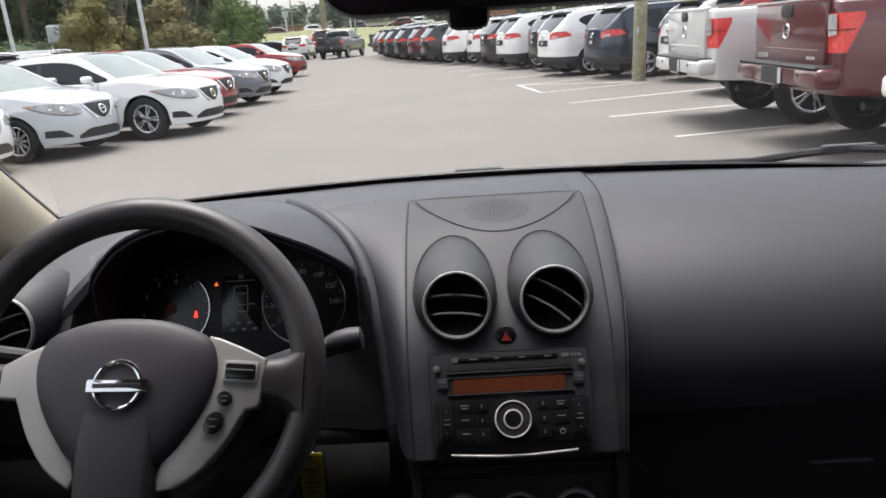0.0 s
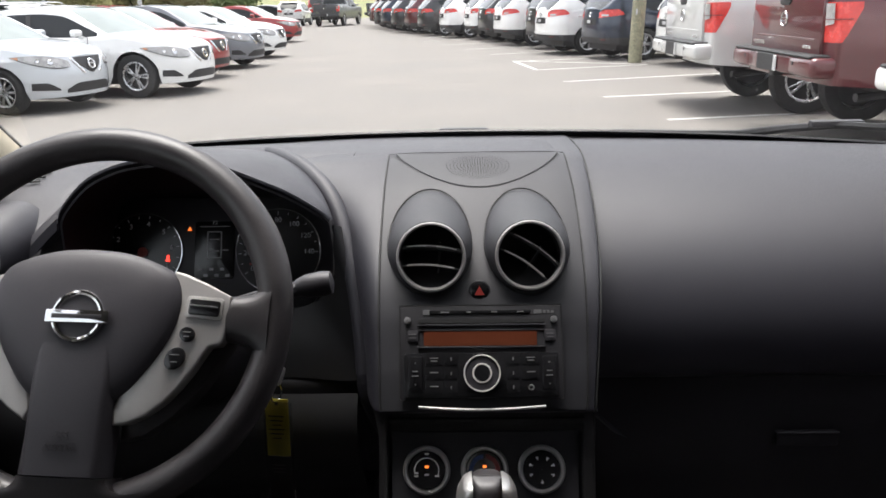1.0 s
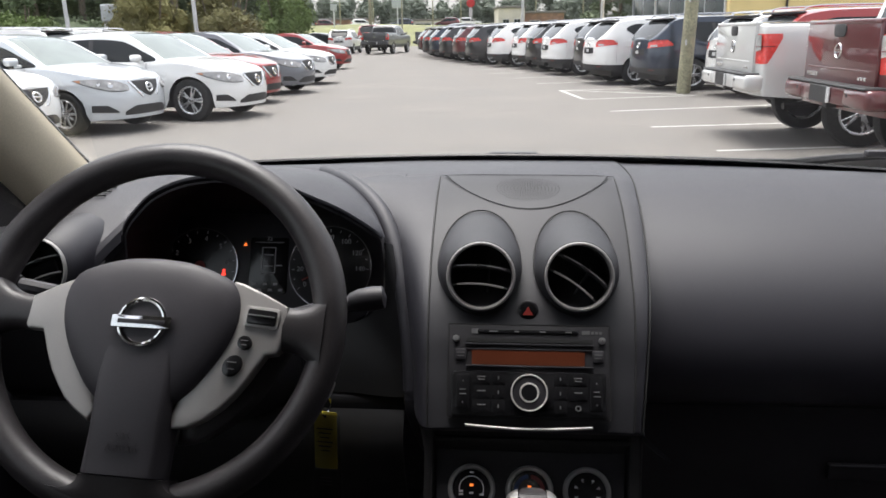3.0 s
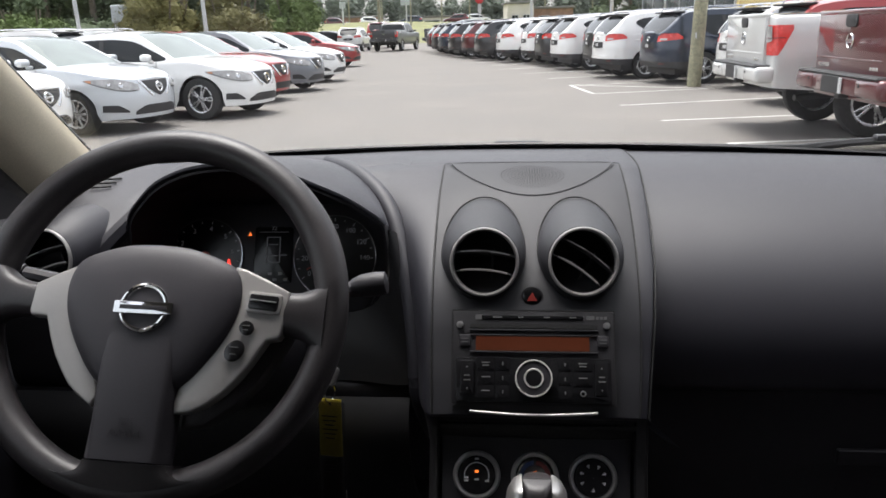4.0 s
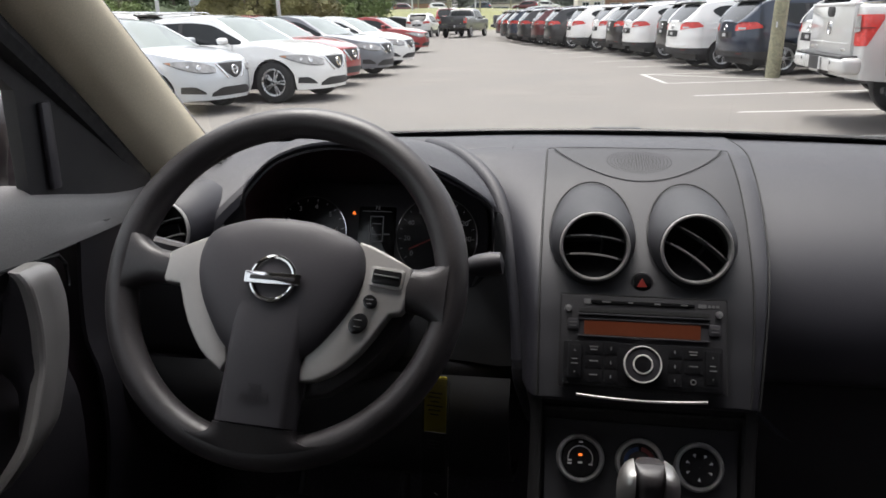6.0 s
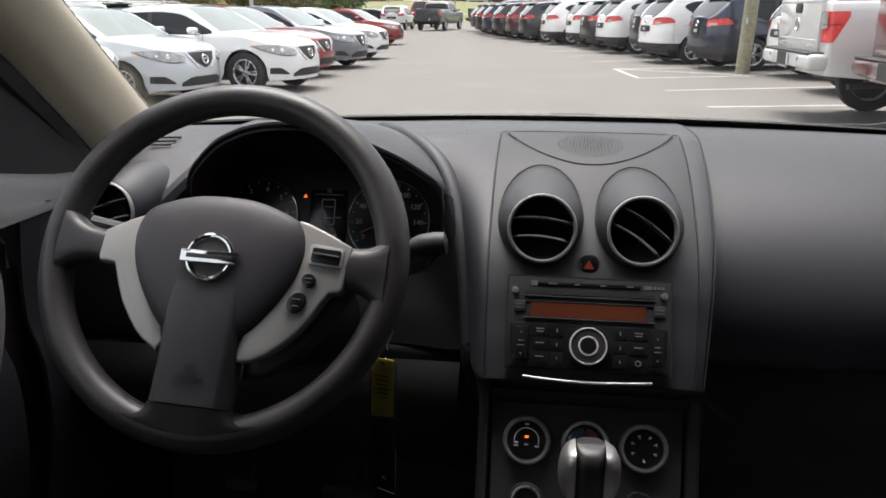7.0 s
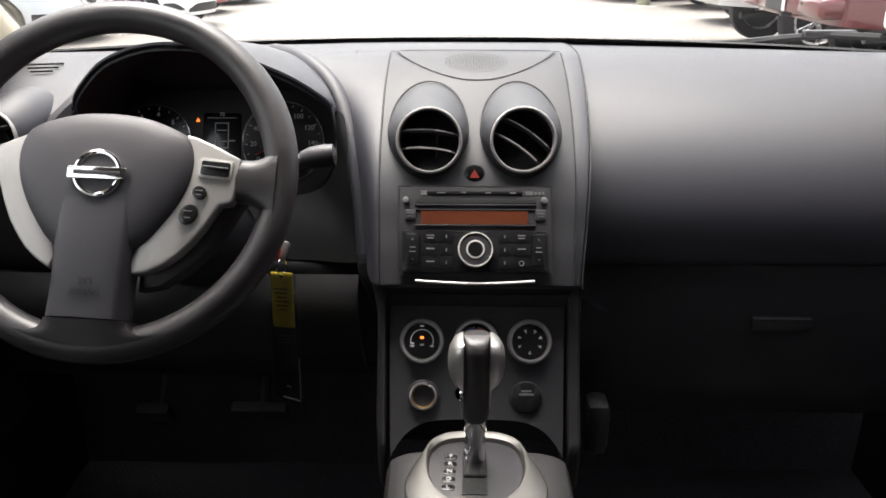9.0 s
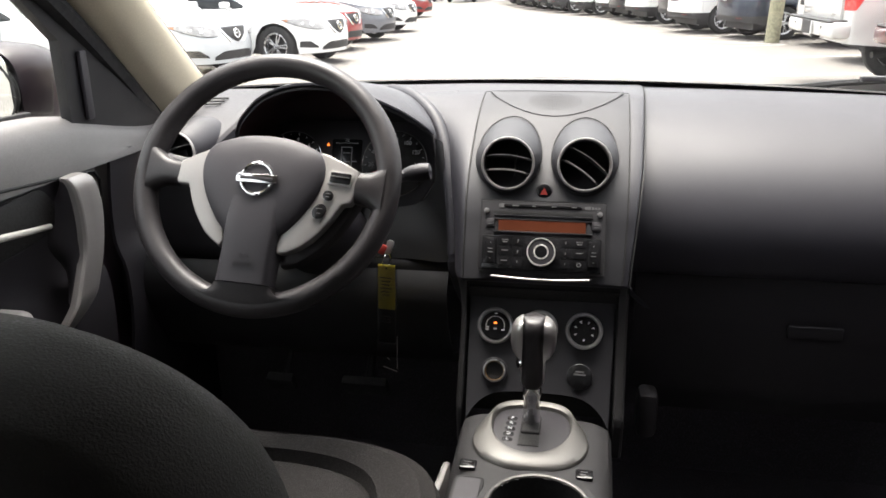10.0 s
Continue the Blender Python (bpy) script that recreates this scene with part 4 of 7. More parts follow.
        part("side_cheek", thick(grid(rows), 0.004), CONSOLE_GREY, s)
    part("lower_recess", box((0.222, 0.012, 0.09), (0.080, 0.850, 0.785), 0.002), DEEP_BLACK, lo)
    for k, x in enumerate((0.0095, 0.079, 0.1475)):
        m = stack_plane(x, 0.853, 0.886)
        dial = part("climate_dial", lathe([(0.0285, 0.0), (0.0288, 0.006), (0.0265, 0.009), (0.0235, 0.0085), (0.0225, 0.005)], 44, m), DARK_RING, s, "round climate dial with a satin rim")
        part("dial_face", lathe([(0.0232, 0.004), (0.0215, 0.0075), (0.0005, 0.008)], 40, m), GLOSS_BLACK, dial)
        if k == 0:
            part("dial_marks", join(*[box((0.0028, 0.0011, 0.0005), m=m @ pose(0, 0, 0.0085, 0, 0, a) @ Matrix.Translation((0.0145, 0, 0)) @ pose(0, 0, 0, 0, 0, 90)) for a in range(-20, 200, 10)] + [box((0.005, 0.0022, 0.0005), m=m @ Matrix.Translation((dx, dy, 0.0085))) for dx, dy in ((-0.0125, -0.003), (-0.0125, -0.0065), (0.0, -0.005), (0.0125, -0.0065), (0.0, 0.019))]), WHITE_PRINT, dial)
            part("dial_lamp", box((0.0045, 0.003, 0.0008), m=m @ Matrix.Translation((0, 0.0042, 0.0085))), AMBER_LAMP, dial, "small lit amber lamp")
        elif k == 1:
            for a0, a1, mt in ((95, 185, BLUE_PRINT), (-5, 85, LAMP_DIM)):
                part("temperature_band", grid([[m @ Vector((r * math.cos(radians(a0 + (a1 - a0) * j / 12)), r * math.sin(radians(a0 + (a1 - a0) * j / 12)), 0.0085)) for j in range(13)] for r in (0.0135, 0.0185)]), mt, dial)
            part("dial_lamp", box((0.0045, 0.003, 0.0008), m=m @ Matrix.Translation((0, 0.0042, 0.0085))), AMBER_LAMP, dial)
        else:
            part("dial_marks", join(*[join(box((0.0042, 0.0011, 0.0005), m=m @ pose(0.0140 * math.cos(radians(a)), 0.0140 * math.sin(radians(a)), 0.0085, 0, 0, a)), box((0.0011, 0.0036, 0.0005), m=m @ pose(0.0150 * math.cos(radians(a)), 0.0150 * math.sin(radians(a)), 0.0085, 0, 0, a))) for a in (-25, 20, 62, 112, 158, 205, 270)]), WHITE_PRINT, dial)
    m = stack_plane(0.0115, 0.8225, 0.8225)
    li = part("lighter_socket", lathe([(0.021, 0.0), (0.021, 0.003), (0.0185, 0.004)], 36, m), HARD_BLACK, s)
    part("socket_ring", lathe([(0.0178, 0.003), (0.0172, 0.0068), (0.0156, 0.0072), (0.0148, 0.002)], 36, m), DARK_RING, li, "chromed socket ring")
    part("socket_wall", lathe([(0.0150, 0.0058), (0.0140, 0.0030), (0.0120, -0.0200), (0.0005, -0.0205)], 28, m), BRASS, li, "bare metal socket wall")
    part("socket_stud", lathe([(0.0042, -0.0204), (0.0040, -0.0150), (0.0005, -0.0145)], 16, m), BRASS, li)
    m = stack_plane(0.1435, 0.8225, 0.8225)
    ab = part("airbag_lamp", lathe([(0.0195, 0.0), (0.0195, 0.002), (0.0180, 0.003), (0.0005, 0.003)], 36, m), GLOSS_BLACK, s, "round dark indicator with small print")
    part("indicator_print", join(box((0.013, 0.0022, 0.0004), m=m @ Matrix.Translation((0, 0.0075, 0.0032))), box((0.019, 0.0028, 0.0004), m=m @ Matrix.Translation((0, 0.0032, 0.0032)))), DIM_PRINT, ab)
    part("indicator_rim", ring(0.0195, 0.0010, 36, 6, m), HARD_BLACK, ab)
    return s


def build_radio():
    m0 = stack_plane(0.0765, 0.8715, 1.0045)
    k = 0.00067
    r = thing("car_radio", m0, "black double-height car radio with amber display and round knob", "car radio")

    def at(dx, dy, dz=0.0):
        return m0 @ Matrix.Translation((dx * k, dy * k, dz))

    face = part("radio_face", plate(rounded(288 * k, 166 * k, 0.004), 0.006, 0.0015, at(-1, 37, -0.001)), GLOVE_BLACK, r)
    part("radio_frame", join(box((288 * k, 0.0012, 0.002), m=at(-1, 121, 0.004)), box((288 * k, 0.0012, 0.002), m=at(-1, -46, 0.004)), box((0.0012, 166 * k, 0.002), m=at(-145, 37, 0.004)), box((0.0012, 166 * k, 0.002), m=at(143, 37, 0.004))), DEEP_BLACK, face)
    part("lower_face", plate(rounded(272 * k, 78 * k, 0.003), 0.002, 0.0008, at(-1, -3, 0.005)), GLOSS_BLACK, r)
    part("disc_slot", join(box((226 * k, 0.0045, 0.002), m=at(0, 92, 0.0052)), ), DEEP_BLACK, r)
    part("slot_lip", box((228 * k, 0.002, 0.003), m=at(0, 85, 0.006), bevel=0.0006), STACK_GREY, r)
    part("top_strip", box((180 * k, 0.004, 0.002), m=at(-2, 108, 0.0055), bevel=0.0005), GLOSS_BLACK, r)
    for x, w, h, dz in ((-64, 16, 2.4, 0.0067), (-22, 9, 2.4, 0.0067), (24, 11, 2.4, 0.0067), (70, 12, 2.4, 0.0067), (-97, 13, 9, 0.0054), (101, 14, 7, 0.0054), (113, 5, 5, 0.0054), (120, 5, 5, 0.0054), (127, 5, 5, 0.0054)):
        part("print_bar", box((w * k, h * k, 0.0004), m=at(x, 108, dz)), DIM_PRINT, r)
    d = part("display", plate(rounded(200 * k, 25 * k, 0.001), 0.0015, 0, at(-2, 61, 0.0050)), LCD, r, "dim amber liquid crystal display")
    part("display_lip", join(box((226 * k, 0.0018, 0.003), m=at(0, 46, 0.0065), bevel=0.0006), box((226 * k, 0.0012, 0.002), m=at(0, 76, 0.006), bevel=0.0004)), STACK_GREY, d)
    for x, y in ((-131, 94), (129, 94)):
        kn = part("small_knob", lathe([(0.0042, 0), (0.004, 0.004), (0.0005, 0.0045)], 16, at(x, y, 0.005)), DARK_RING, r)
    for x, y, w, h in ((-122, 66, 20, 20), (122, 66, 20, 20)):
        bt = part("side_button", plate(rounded(w * k, h * k, 0.002), 0.0025, 0.0008, at(x, y, 0.005)), HARD_BLACK, r)
        part("button_label", join(box((0.7 * w * k, 1.6 * k, 0.0003), m=at(x, y + 3, 0.0077)), box((0.6 * w * k, 1.6 * k, 0.0003), m=at(x, y - 3, 0.0077))), DIM_PRINT, bt)
    for x in (-117, 118):
        bt = part("rocker", plate(rounded(25 * k, 60 * k, 0.002), 0.0035, 0.0012, at(x, 0, 0.0068)), GLOSS_BLACK, r)
        part("rocker_marks", join(box((10 * k, 2 * k, 0.0003), m=at(x, 4, 0.0105)), box((12 * k, 2 * k, 0.0003), m=at(x, -4, 0.0105)), plate([(-0.0012, -0.001), (0.0012, -0.001), (0, 0.0013)], 0.0003, 0, at(x, 19, 0.0104)), plate([(-0.0012, 0.001), (0, -0.0013), (0.0012, 0.001)], 0.0003, 0, at(x, -19, 0.0104)), box((11 * k, 3 * k, 0.0003), m=at(x + 2, -40, 0.0053))), DIM_PRINT, bt)
    for col, x in enumerate((-84, -54, 55, 86)):
        for row, y in enumerate((25, 0, -24)):
            w = 30 if col in (0, 3) else 22
            if col == 3 and row == 2:
                part("aux_jack", ring(0.0028, 0.0008, 20, 6, at(x, y - 1, 0.0075)), DIM_PRINT, r)
                continue
            bt = part("preset_button", plate(rounded((w + 1.5) * k, 23.4 * k, 0.0006), 0.0022, 0.0003, at(x, y, 0.0056)), GLOSS_BLACK, r)
            if col in (0, 3):
                part("button_label", join(box((15 * k, 2.2 * k, 0.0003), m=at(x, y + 2, 0.0079)), *([box((12 * k, 2.2 * k, 0.0003), m=at(x, y - 3, 0.0079))] if row == 0 else [])), DIM_PRINT, bt)
            else:
                part("button_label", box((2 * k, 6 * k, 0.0003), m=at(x, y, 0.0079)), DIM_PRINT, bt)
    kn = part("volume_knob", lathe([(0.0218, 0.006), (0.0218, 0.014), (0.0213, 0.0162), (0.0203, 0.0162), (0.0199, 0.0145)], 44, at(0, 0)), DOOR_SILVER, r, "round knob with a bright metal ring")
    part("knob_face", lathe([(0.0200, 0.0145), (0.0130, 0.0150), (0.0005, 0.0152)], 40, at(0, 0)), HARD_BLACK, kn)
    part("inner_ring", ring(0.0105, 0.0011, 36, 6, at(0, 0, 0.0152)), DOOR_SILVER, kn)
    part("push_button", lathe([(0.0092, 0.0145), (0.0088, 0.0165), (0.0005, 0.0168)], 30, at(0, 0)), GLOSS_BLACK, kn)
    return r


# ---- centre console with the selector ----
def egg(hw, y0, y1, n=64, square=0.8, taper=0.0):
    """A D-shaped loop: broad ahead at y1, rounder behind at y0."""
    out = []
    for k in range(n):
        a = 2 * math.pi * k / n
        c, s = math.cos(a), math.sin(a)
        y = (y0 + y1) / 2 + (y1 - y0) / 2 * math.copysign(abs(s) ** (square if s > 0 else 1.0), s)
        x = hw * math.copysign(abs(c) ** (square if s > 0 else 0.9), c) * (1 + taper * s)
        out.append((CX - 0.001 + x, y))
    return out


def build_console():
    c = thing("centre_console", (CX, 0.55, 0.45), "charcoal plastic centre console with a silver selector surround", "centre console")
    rows = []
    for k in range(81):
        y = 0.815 - 0.62 * k / 80
        z = 0.783 - 0.05 * max(0.0, (y - 0.76)) / 0.05 - 0.012 * max(0, k - 40) / 40
        hw = 0.108 - 0.012 * (k / 80)
        rows.append([(CX + 0.003 - hw - 0.014, y, 0.45), (CX + 0.003 - hw - 0.006, y, z - 0.03)] + [(CX + 0.003 + hw * u, y, z - 0.014 * abs(u) ** 6) for u in [i / 16 - 1 for i in range(33)]] + [(CX + 0.003 + hw + 0.006, y, z - 0.03), (CX + 0.003 + hw + 0.014, y, 0.45)])
    body = grid(rows)
    bmesh.ops.delete(body, geom=[f for f in body.faces if math.hypot(f.calc_center_median().x - 0.0965, f.calc_center_median().y - 0.546) < 0.064 and f.calc_center_median().z > 0.76], context="FACES")
    part("console_body", thick(body, 0.003), CONSOLE_GREY, c)
    part("cup_collar", lathe([(0.0765, 0.7835), (0.0755, 0.7848), (0.0640, 0.7850), (0.0632, 0.7800)], 56, Matrix.Translation((0.0965, 0.546, 0))), CONSOLE_GREY, c)
    loops = [(0.0815, 0.6180, 0.783, 1.0, -0.10, 0.0005), (0.0800, 0.6195, 0.784, 1.0, -0.10, 0.0040), (0.0745, 0.6235, 0.7850, 0.93, -0.06, 0.0075), (0.0665, 0.6320, 0.7860, 0.82, 0.02, 0.0105), (0.0606, 0.6420, 0.7860, 0.72, 0.09, 0.0125), (0.0580, 0.6465, 0.7825, 0.72, 0.10, 0.0125), (0.0556, 0.6495, 0.7765, 0.72, 0.10, 0.0095), (0.0545, 0.6510, 0.7745, 0.72, 0.10, 0.0020)]
    part("selector_surround", grid([[(x, y, 0.783 + h) for x, y in egg(hw, a, b, 64, sq, tp)] for hw, a, b, sq, tp, h in loops], close_u=True), GATE_SILVER, c, "satin silver D-shaped surround")
    gp = part("gate_plate", plate(egg(0.0555, 0.650, 0.7755, 64, 0.72, 0.10), 0.004, 0.001, Matrix.Translation((0, 0, 0.783))), HARD_BLACK, c)
    part("gate_slot", plate([(0.0605, 0.674), (0.0895, 0.674), (0.0910, 0.752), (0.0630, 0.752)], 0.001, 0, Matrix.Translation((0, 0, 0.7872))), DEEP_BLACK, gp)
    for n, ch in enumerate("PRNDL"):
        y = 0.7430 - 0.0142 * n
        x = 0.0480 - 0.0008 * n
        tl = part("gear_window", plate(rounded(0.0155, 0.0098, 0.0042), 0.001, 0.0004, Matrix.Translation((x, y, 0.787))), GLOSS_BLACK, gp)
        part("gear_letter", letters(ch, 0.0088, Matrix.Translation((x, y, 0.7886)), 0.0003), WHITE_PRINT, tl)
    part("cup_holder_rim", ring(0.0655, 0.0035, 56, 8, Matrix.Translation((0.0965, 0.546, 0.7825))), GATE_SILVER, c, "satin ring round the cup holder")
    part("cup_holder", lathe([(0.0650, 0.0005), (0.062, -0.002), (0.057, -0.08), (0.0005, -0.08)], 48, Matrix.Translation((0.0965, 0.546, 0.7845))), DEEP_BLACK, c)
    for x, y in ((-0.002, 0.622), (0.153, 0.6225)):
        sw = part("seat_heater_switch", plate(rounded(0.023, 0.019, 0.003), 0.005, 0.0015, Matrix.Translation((x, y, 0.781))), GLOSS_BLACK, c)
        part("switch_mark", join(box((0.010, 0.0012, 0.0004), (x, y + 0.003, 0.7862)), box((0.008, 0.0012, 0.0004), (x - 0.002, y - 0.003, 0.7862))), DIM_PRINT, sw)
    tray = part("coin_tray", plate(rounded(0.040, 0.072, 0.006), 0.0025, 0.001, Matrix.Translation((0.004, 0.560, 0.7815))), CONSOLE_GREY, c)
    part("tray_well", plate(rounded(0.031, 0.062, 0.004), 0.0008, 0, Matrix.Translation((0.004, 0.560, 0.7841))), HARD_BLACK, tray)
    sel = thing("gear_selector", (CX, 0.735, 0.785), "automatic gear selector, black leather grip with silver cheeks", "gear selector")
    part("shaft", lathe([(0.013, 0.0), (0.0125, 0.02), (0.0135, 0.03), (0.0115, 0.038), (0.0135, 0.046), (0.014, 0.062)], 28, Matrix.Translation((CX - 0.002, 0.735, 0.792)) @ pose(0, 0, 0, 6, 0, 0)), CHROME, sel, "chrome lower shaft")
    part("shaft_boot", box((0.028, 0.050, 0.008), (CX - 0.002, 0.728, 0.788), 0.003, 3), DEEP_BLACK, sel)
    # leather core: narrow stem, fuller head; satin cheeks clasp the head and run down the stem
    prof = [(0.0125, 0.0170, 0.8560), (0.0150, 0.0190, 0.8600), (0.0158, 0.0200, 0.8709), (0.0160, 0.0205, 0.8881), (0.0155, 0.0225, 0.9034), (0.0152, 0.0250, 0.9215), (0.0150, 0.0262, 0.9378), (0.0149, 0.0250, 0.9492), (0.0148, 0.0222, 0.9560), (0.0147, 0.0170, 0.9602), (0.0145, 0.0095, 0.9622), (0.0143, 0.0004, 0.9628)]
    power = lambda v: math.copysign(abs(v) ** 0.7, v)
    rows = [[(CX - 0.002 + rx * power(math.cos(2 * math.pi * k / 32)), 0.728 - 0.004 * (z - 0.85) / 0.1 + ry * power(math.sin(2 * math.pi * k / 32)), z) for k in range(32)] for rx, ry, z in prof]
    part("grip", grid(rows, close_u=True), LEATHER, sel)
    for sx in (-1, 1):
        rows = []
        for r, ry, z in ((0.0163, 0.0090, 0.862), (0.0170, 0.0110, 0.872), (0.0176, 0.0120, 0.893), (0.0195, 0.0155, 0.9005), (0.0262, 0.0200, 0.9060), (0.0300, 0.0222, 0.9135), (0.0318, 0.0236, 0.9240), (0.0318, 0.0236, 0.9360), (0.0305, 0.0226, 0.9460), (0.0268, 0.0205, 0.9535), (0.0215, 0.0170, 0.9575), (0.0150, 0.0135, 0.9590)):
            rows.append([(CX - 0.002 + sx * (0.0148 + (r - 0.0148) * math.cos(radians(-90 + 180 * k / 14)) ** 0.8), 0.728 - 0.004 * (z - 0.85) / 0.1 + ry * math.sin(radians(-90 + 180 * k / 14)), z) for k in range(15)])
        part("cheek", grid(rows), CHEEK_SILVER, sel, "satin silver cheek")
    part("release_button", lathe([(0.0085, 0), (0.0085, 0.004), (0.006, 0.006), (0.0005, 0.006)], 20, facing((CX - 0.0175, 0.720, 0.890), (-1, -0.5, 0.1))), CHROME, sel)
    return c


# ---- smaller cabin things ----
def build_key_tag():
    k = thing("key_tag", (-0.171, 0.877, 1.0), "yellow stock tag in a clear sleeve hanging from the ignition key", "key tag")
    t = pose(-0.172, 0.874, 0.933, 90, 1.5, -4)
    part("card", plate(rounded(0.0285, 0.078, 0.001), 0.001, 0, t), TAG_YELLOW, k)
    part("printed_lines", join(*[box((0.020 - 0.004 * (n % 3), 0.0013, 0.0004), m=t @ Matrix.Translation((-0.001, 0.016 - 0.006 * n, 0.0013))) for n in range(6)] + [box((0.003, 0.003, 0.0006), m=t @ Matrix.Translation((0, 0.033, 0.0013)))]), DEEP_BLACK, k)
    part("black_card", plate(rounded(0.0285, 0.060, 0.001), 0.001, 0, t @ Matrix.Translation((0.0, -0.070, -0.0005))), HARD_BLACK, k)
    part("card_print", join(*[box((0.016, 0.0012, 0.0004), m=t @ Matrix.Translation((-0.001, -0.052 - 0.005 * n, 0.0008))) for n in range(3)]), DIM_PRINT, k)
    part("sleeve", plate(rounded(0.035, 0.185, 0.002), 0.0015, 0, t @ Matrix.Translation((0.0015, -0.056, 0.0022))), CLEAR_VINYL, k, "clear vinyl sleeve")
    part("sleeve_edge", join(box((0.0012, 0.060, 0.0012), m=t @ pose(0.0185, -0.115, 0.003)), box((0.024, 0.0014, 0.0012), m=t @ pose(0.006, -0.147, 0.003, 0, 0, -14)), box((0.006, 0.0012, 0.0012), m=t @ pose(0.003, -0.128, 0.003, 0, 0, -30))), SILVER, k)
    part("split_ring", ring(0.011, 0.0011, 28, 6, pose(-0.171, 0.877, 0.978, 90, 30, 70)), CHROME, k)
    part("key_head", plate(rounded(0.012, 0.024, 0.005), 0.004, 0.002, pose(-0.167, 0.880, 1.000, 75, 20, 0)), DARK_RING, k, "metal key head")
    part("red_fob", plate(rounded(0.011, 0.016, 0.003), 0.004, 0.001, pose(-0.175, 0.868, 1.000, 80, 25, 0)), RED_PAINT, k, "red key fob button")


def build_pedals():
    for name, x, z, w, label in (("parking_brake_pedal", -0.432, 0.655, 0.055, "black parking-brake pedal with worn print"), ("brake_pedal", -0.26, 0.66, 0.09, "black rubber brake pedal")):
        p = thing(name, (x, 1.05, z), label, "pedal")
        part("pad", box((w, 0.02, 0.05), m=pose(x, 1.03, z, 35, 0, 0), bevel=0.006), RUBBER, p)
        part("lever", tube([(x, 1.05, z), (x, 1.13, z + 0.10), (x, 1.18, z + 0.25)], 0.008, 8), HARD_BLACK, p)
        if name[0] == "p":
            part("print", join(box((0.032, 0.001, 0.004), m=pose(x, 1.0185, z + 0.012, 35, 0, 0)), box((0.036, 0.001, 0.004), m=pose(x, 1.0235, z + 0.003, 35, 0, 0))), WHITE_PRINT, p)


def build_mirror_inside():
    r = thing("rear_view_mirror", (0.075, 0.55, 1.50), "black rear-view mirror hanging at the windscreen", "rear-view mirror")
    part("housing", plate(rounded(0.25, 0.066, 0.028, 7), 0.035, 0.012, pose(0.075, 0.545, 1.498, 100, 0, 0)), HARD_BLACK, r)
    part("mirror_glass", plate(rounded(0.236, 0.054, 0.024, 7), 0.001, 0, pose(0.075, 0.509, 1.4915, 100, 0, 0)), MIRROR, r)
    part("stalk", tube([(0.075, 0.55, 1.51), (0.077, 0.60, 1.535), (0.078, 0.66, 1.60)], 0.010, 10), HARD_BLACK, r)
    part("switch_lever", box((0.026, 0.02, 0.03), (0.042, 0.53, 1.466), 0.006), HARD_BLACK, r)


def seat_block(outline, depth, m, bulge):
    """A padded block: an outline in local x, y with rounded, bulging faces."""
    rings = []
    for f, d in ((0.90, 0.0), (0.965, 0.012), (0.99, 0.03), (1.0, 0.5 * depth), (0.99, depth - 0.03), (0.965, depth - 0.012), (0.90, depth)):
        cx = sum(p[0] for p in outline) / len(outline)
        cy = sum(p[1] for p in outline) / len(outline)
        rings.append([(cx + (x - cx) * f, cy + (y - cy) * f, d) for x, y in outline])
    inner = [[(cx + (x - cx) * f, cy + (y - cy) * f, depth + bulge * (1 - f) * 1.2) for x, y in outline] for f in (0.6, 0.25, 0.02)]
    back = [[(cx + (x - cx) * f, cy + (y - cy) * f, -0.3 * bulge * (1 - f)) for x, y in outline] for f in (0.02, 0.4)]
    bm = grid(back + rings + inner, close_u=True)
    bm.transform(m)
    return bm


def build_seat(cx, label):
    s = thing("front_seat", (cx, 0.25, 0.42), label, "car seat", "front seats")
    half = [(0.0, 0.445), (0.07, 0.443), (0.13, 0.435), (0.19, 0.412), (0.235, 0.375), (0.262, 0.325), (0.274, 0.25), (0.276, 0.13), (0.27, -0.02), (0.255, -0.14), (0.22, -0.19)]
    out = [tuple(p[:2]) for p in curve([(x, y, 0) for x, y in half], 30)]
    out = out + [(-x, y) for x, y in out[::-1]]
    back = pose(cx, 0.215, 0.755, 104, 0, 0)
    part("backrest", seat_block(out, 0.13, back @ Matrix.Translation((0, 0, -0.06)), 0.02), CLOTH, s)
    part("headrest", box((0.27, 0.10, 0.19), m=pose(cx, 0.005, 1.335, -14, 0, 0), bevel=0.04, segs=4), CLOTH, s)
    for dx in (-0.07, 0.07):
        part("headrest_post", tube([(cx + dx, 0.06, 1.17), (cx + dx, 0.01, 1.30)], 0.006, 8), CHROME, s)
    ch = [(0.0, 0.27), (0.10, 0.27), (0.18, 0.255), (0.235, 0.22), (0.262, 0.15), (0.268, 0.03), (0.262, -0.12), (0.25, -0.25), (0.12, -0.26), (0.0, -0.26)]
    out = [tuple(p[:2]) for p in curve([(x, y, 0) for x, y in ch], 28)]
    out = out + [(-x, y) for x, y in out[::-1]]
    part("cushion", seat_block([(1.07 * x, 1.10 * y) for x, y in out], 0.15, pose(cx + 0.038, 0.39, 0.615, 5, 0, 0), -0.02), CUSHION_CLOTH, s, "grey-brown cloth cushion")
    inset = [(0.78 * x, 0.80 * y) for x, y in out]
    part("cushion_panel", seat_block(inset, 0.022, pose(cx + 0.038, 0.385, 0.750, 5, 0, 0), 0.012), CUSHION_CLOTH, s)
    part("seat_base", box((0.44, 0.42, 0.22), (cx, 0.38, 0.49), 0.03), HARD_BLACK, s)


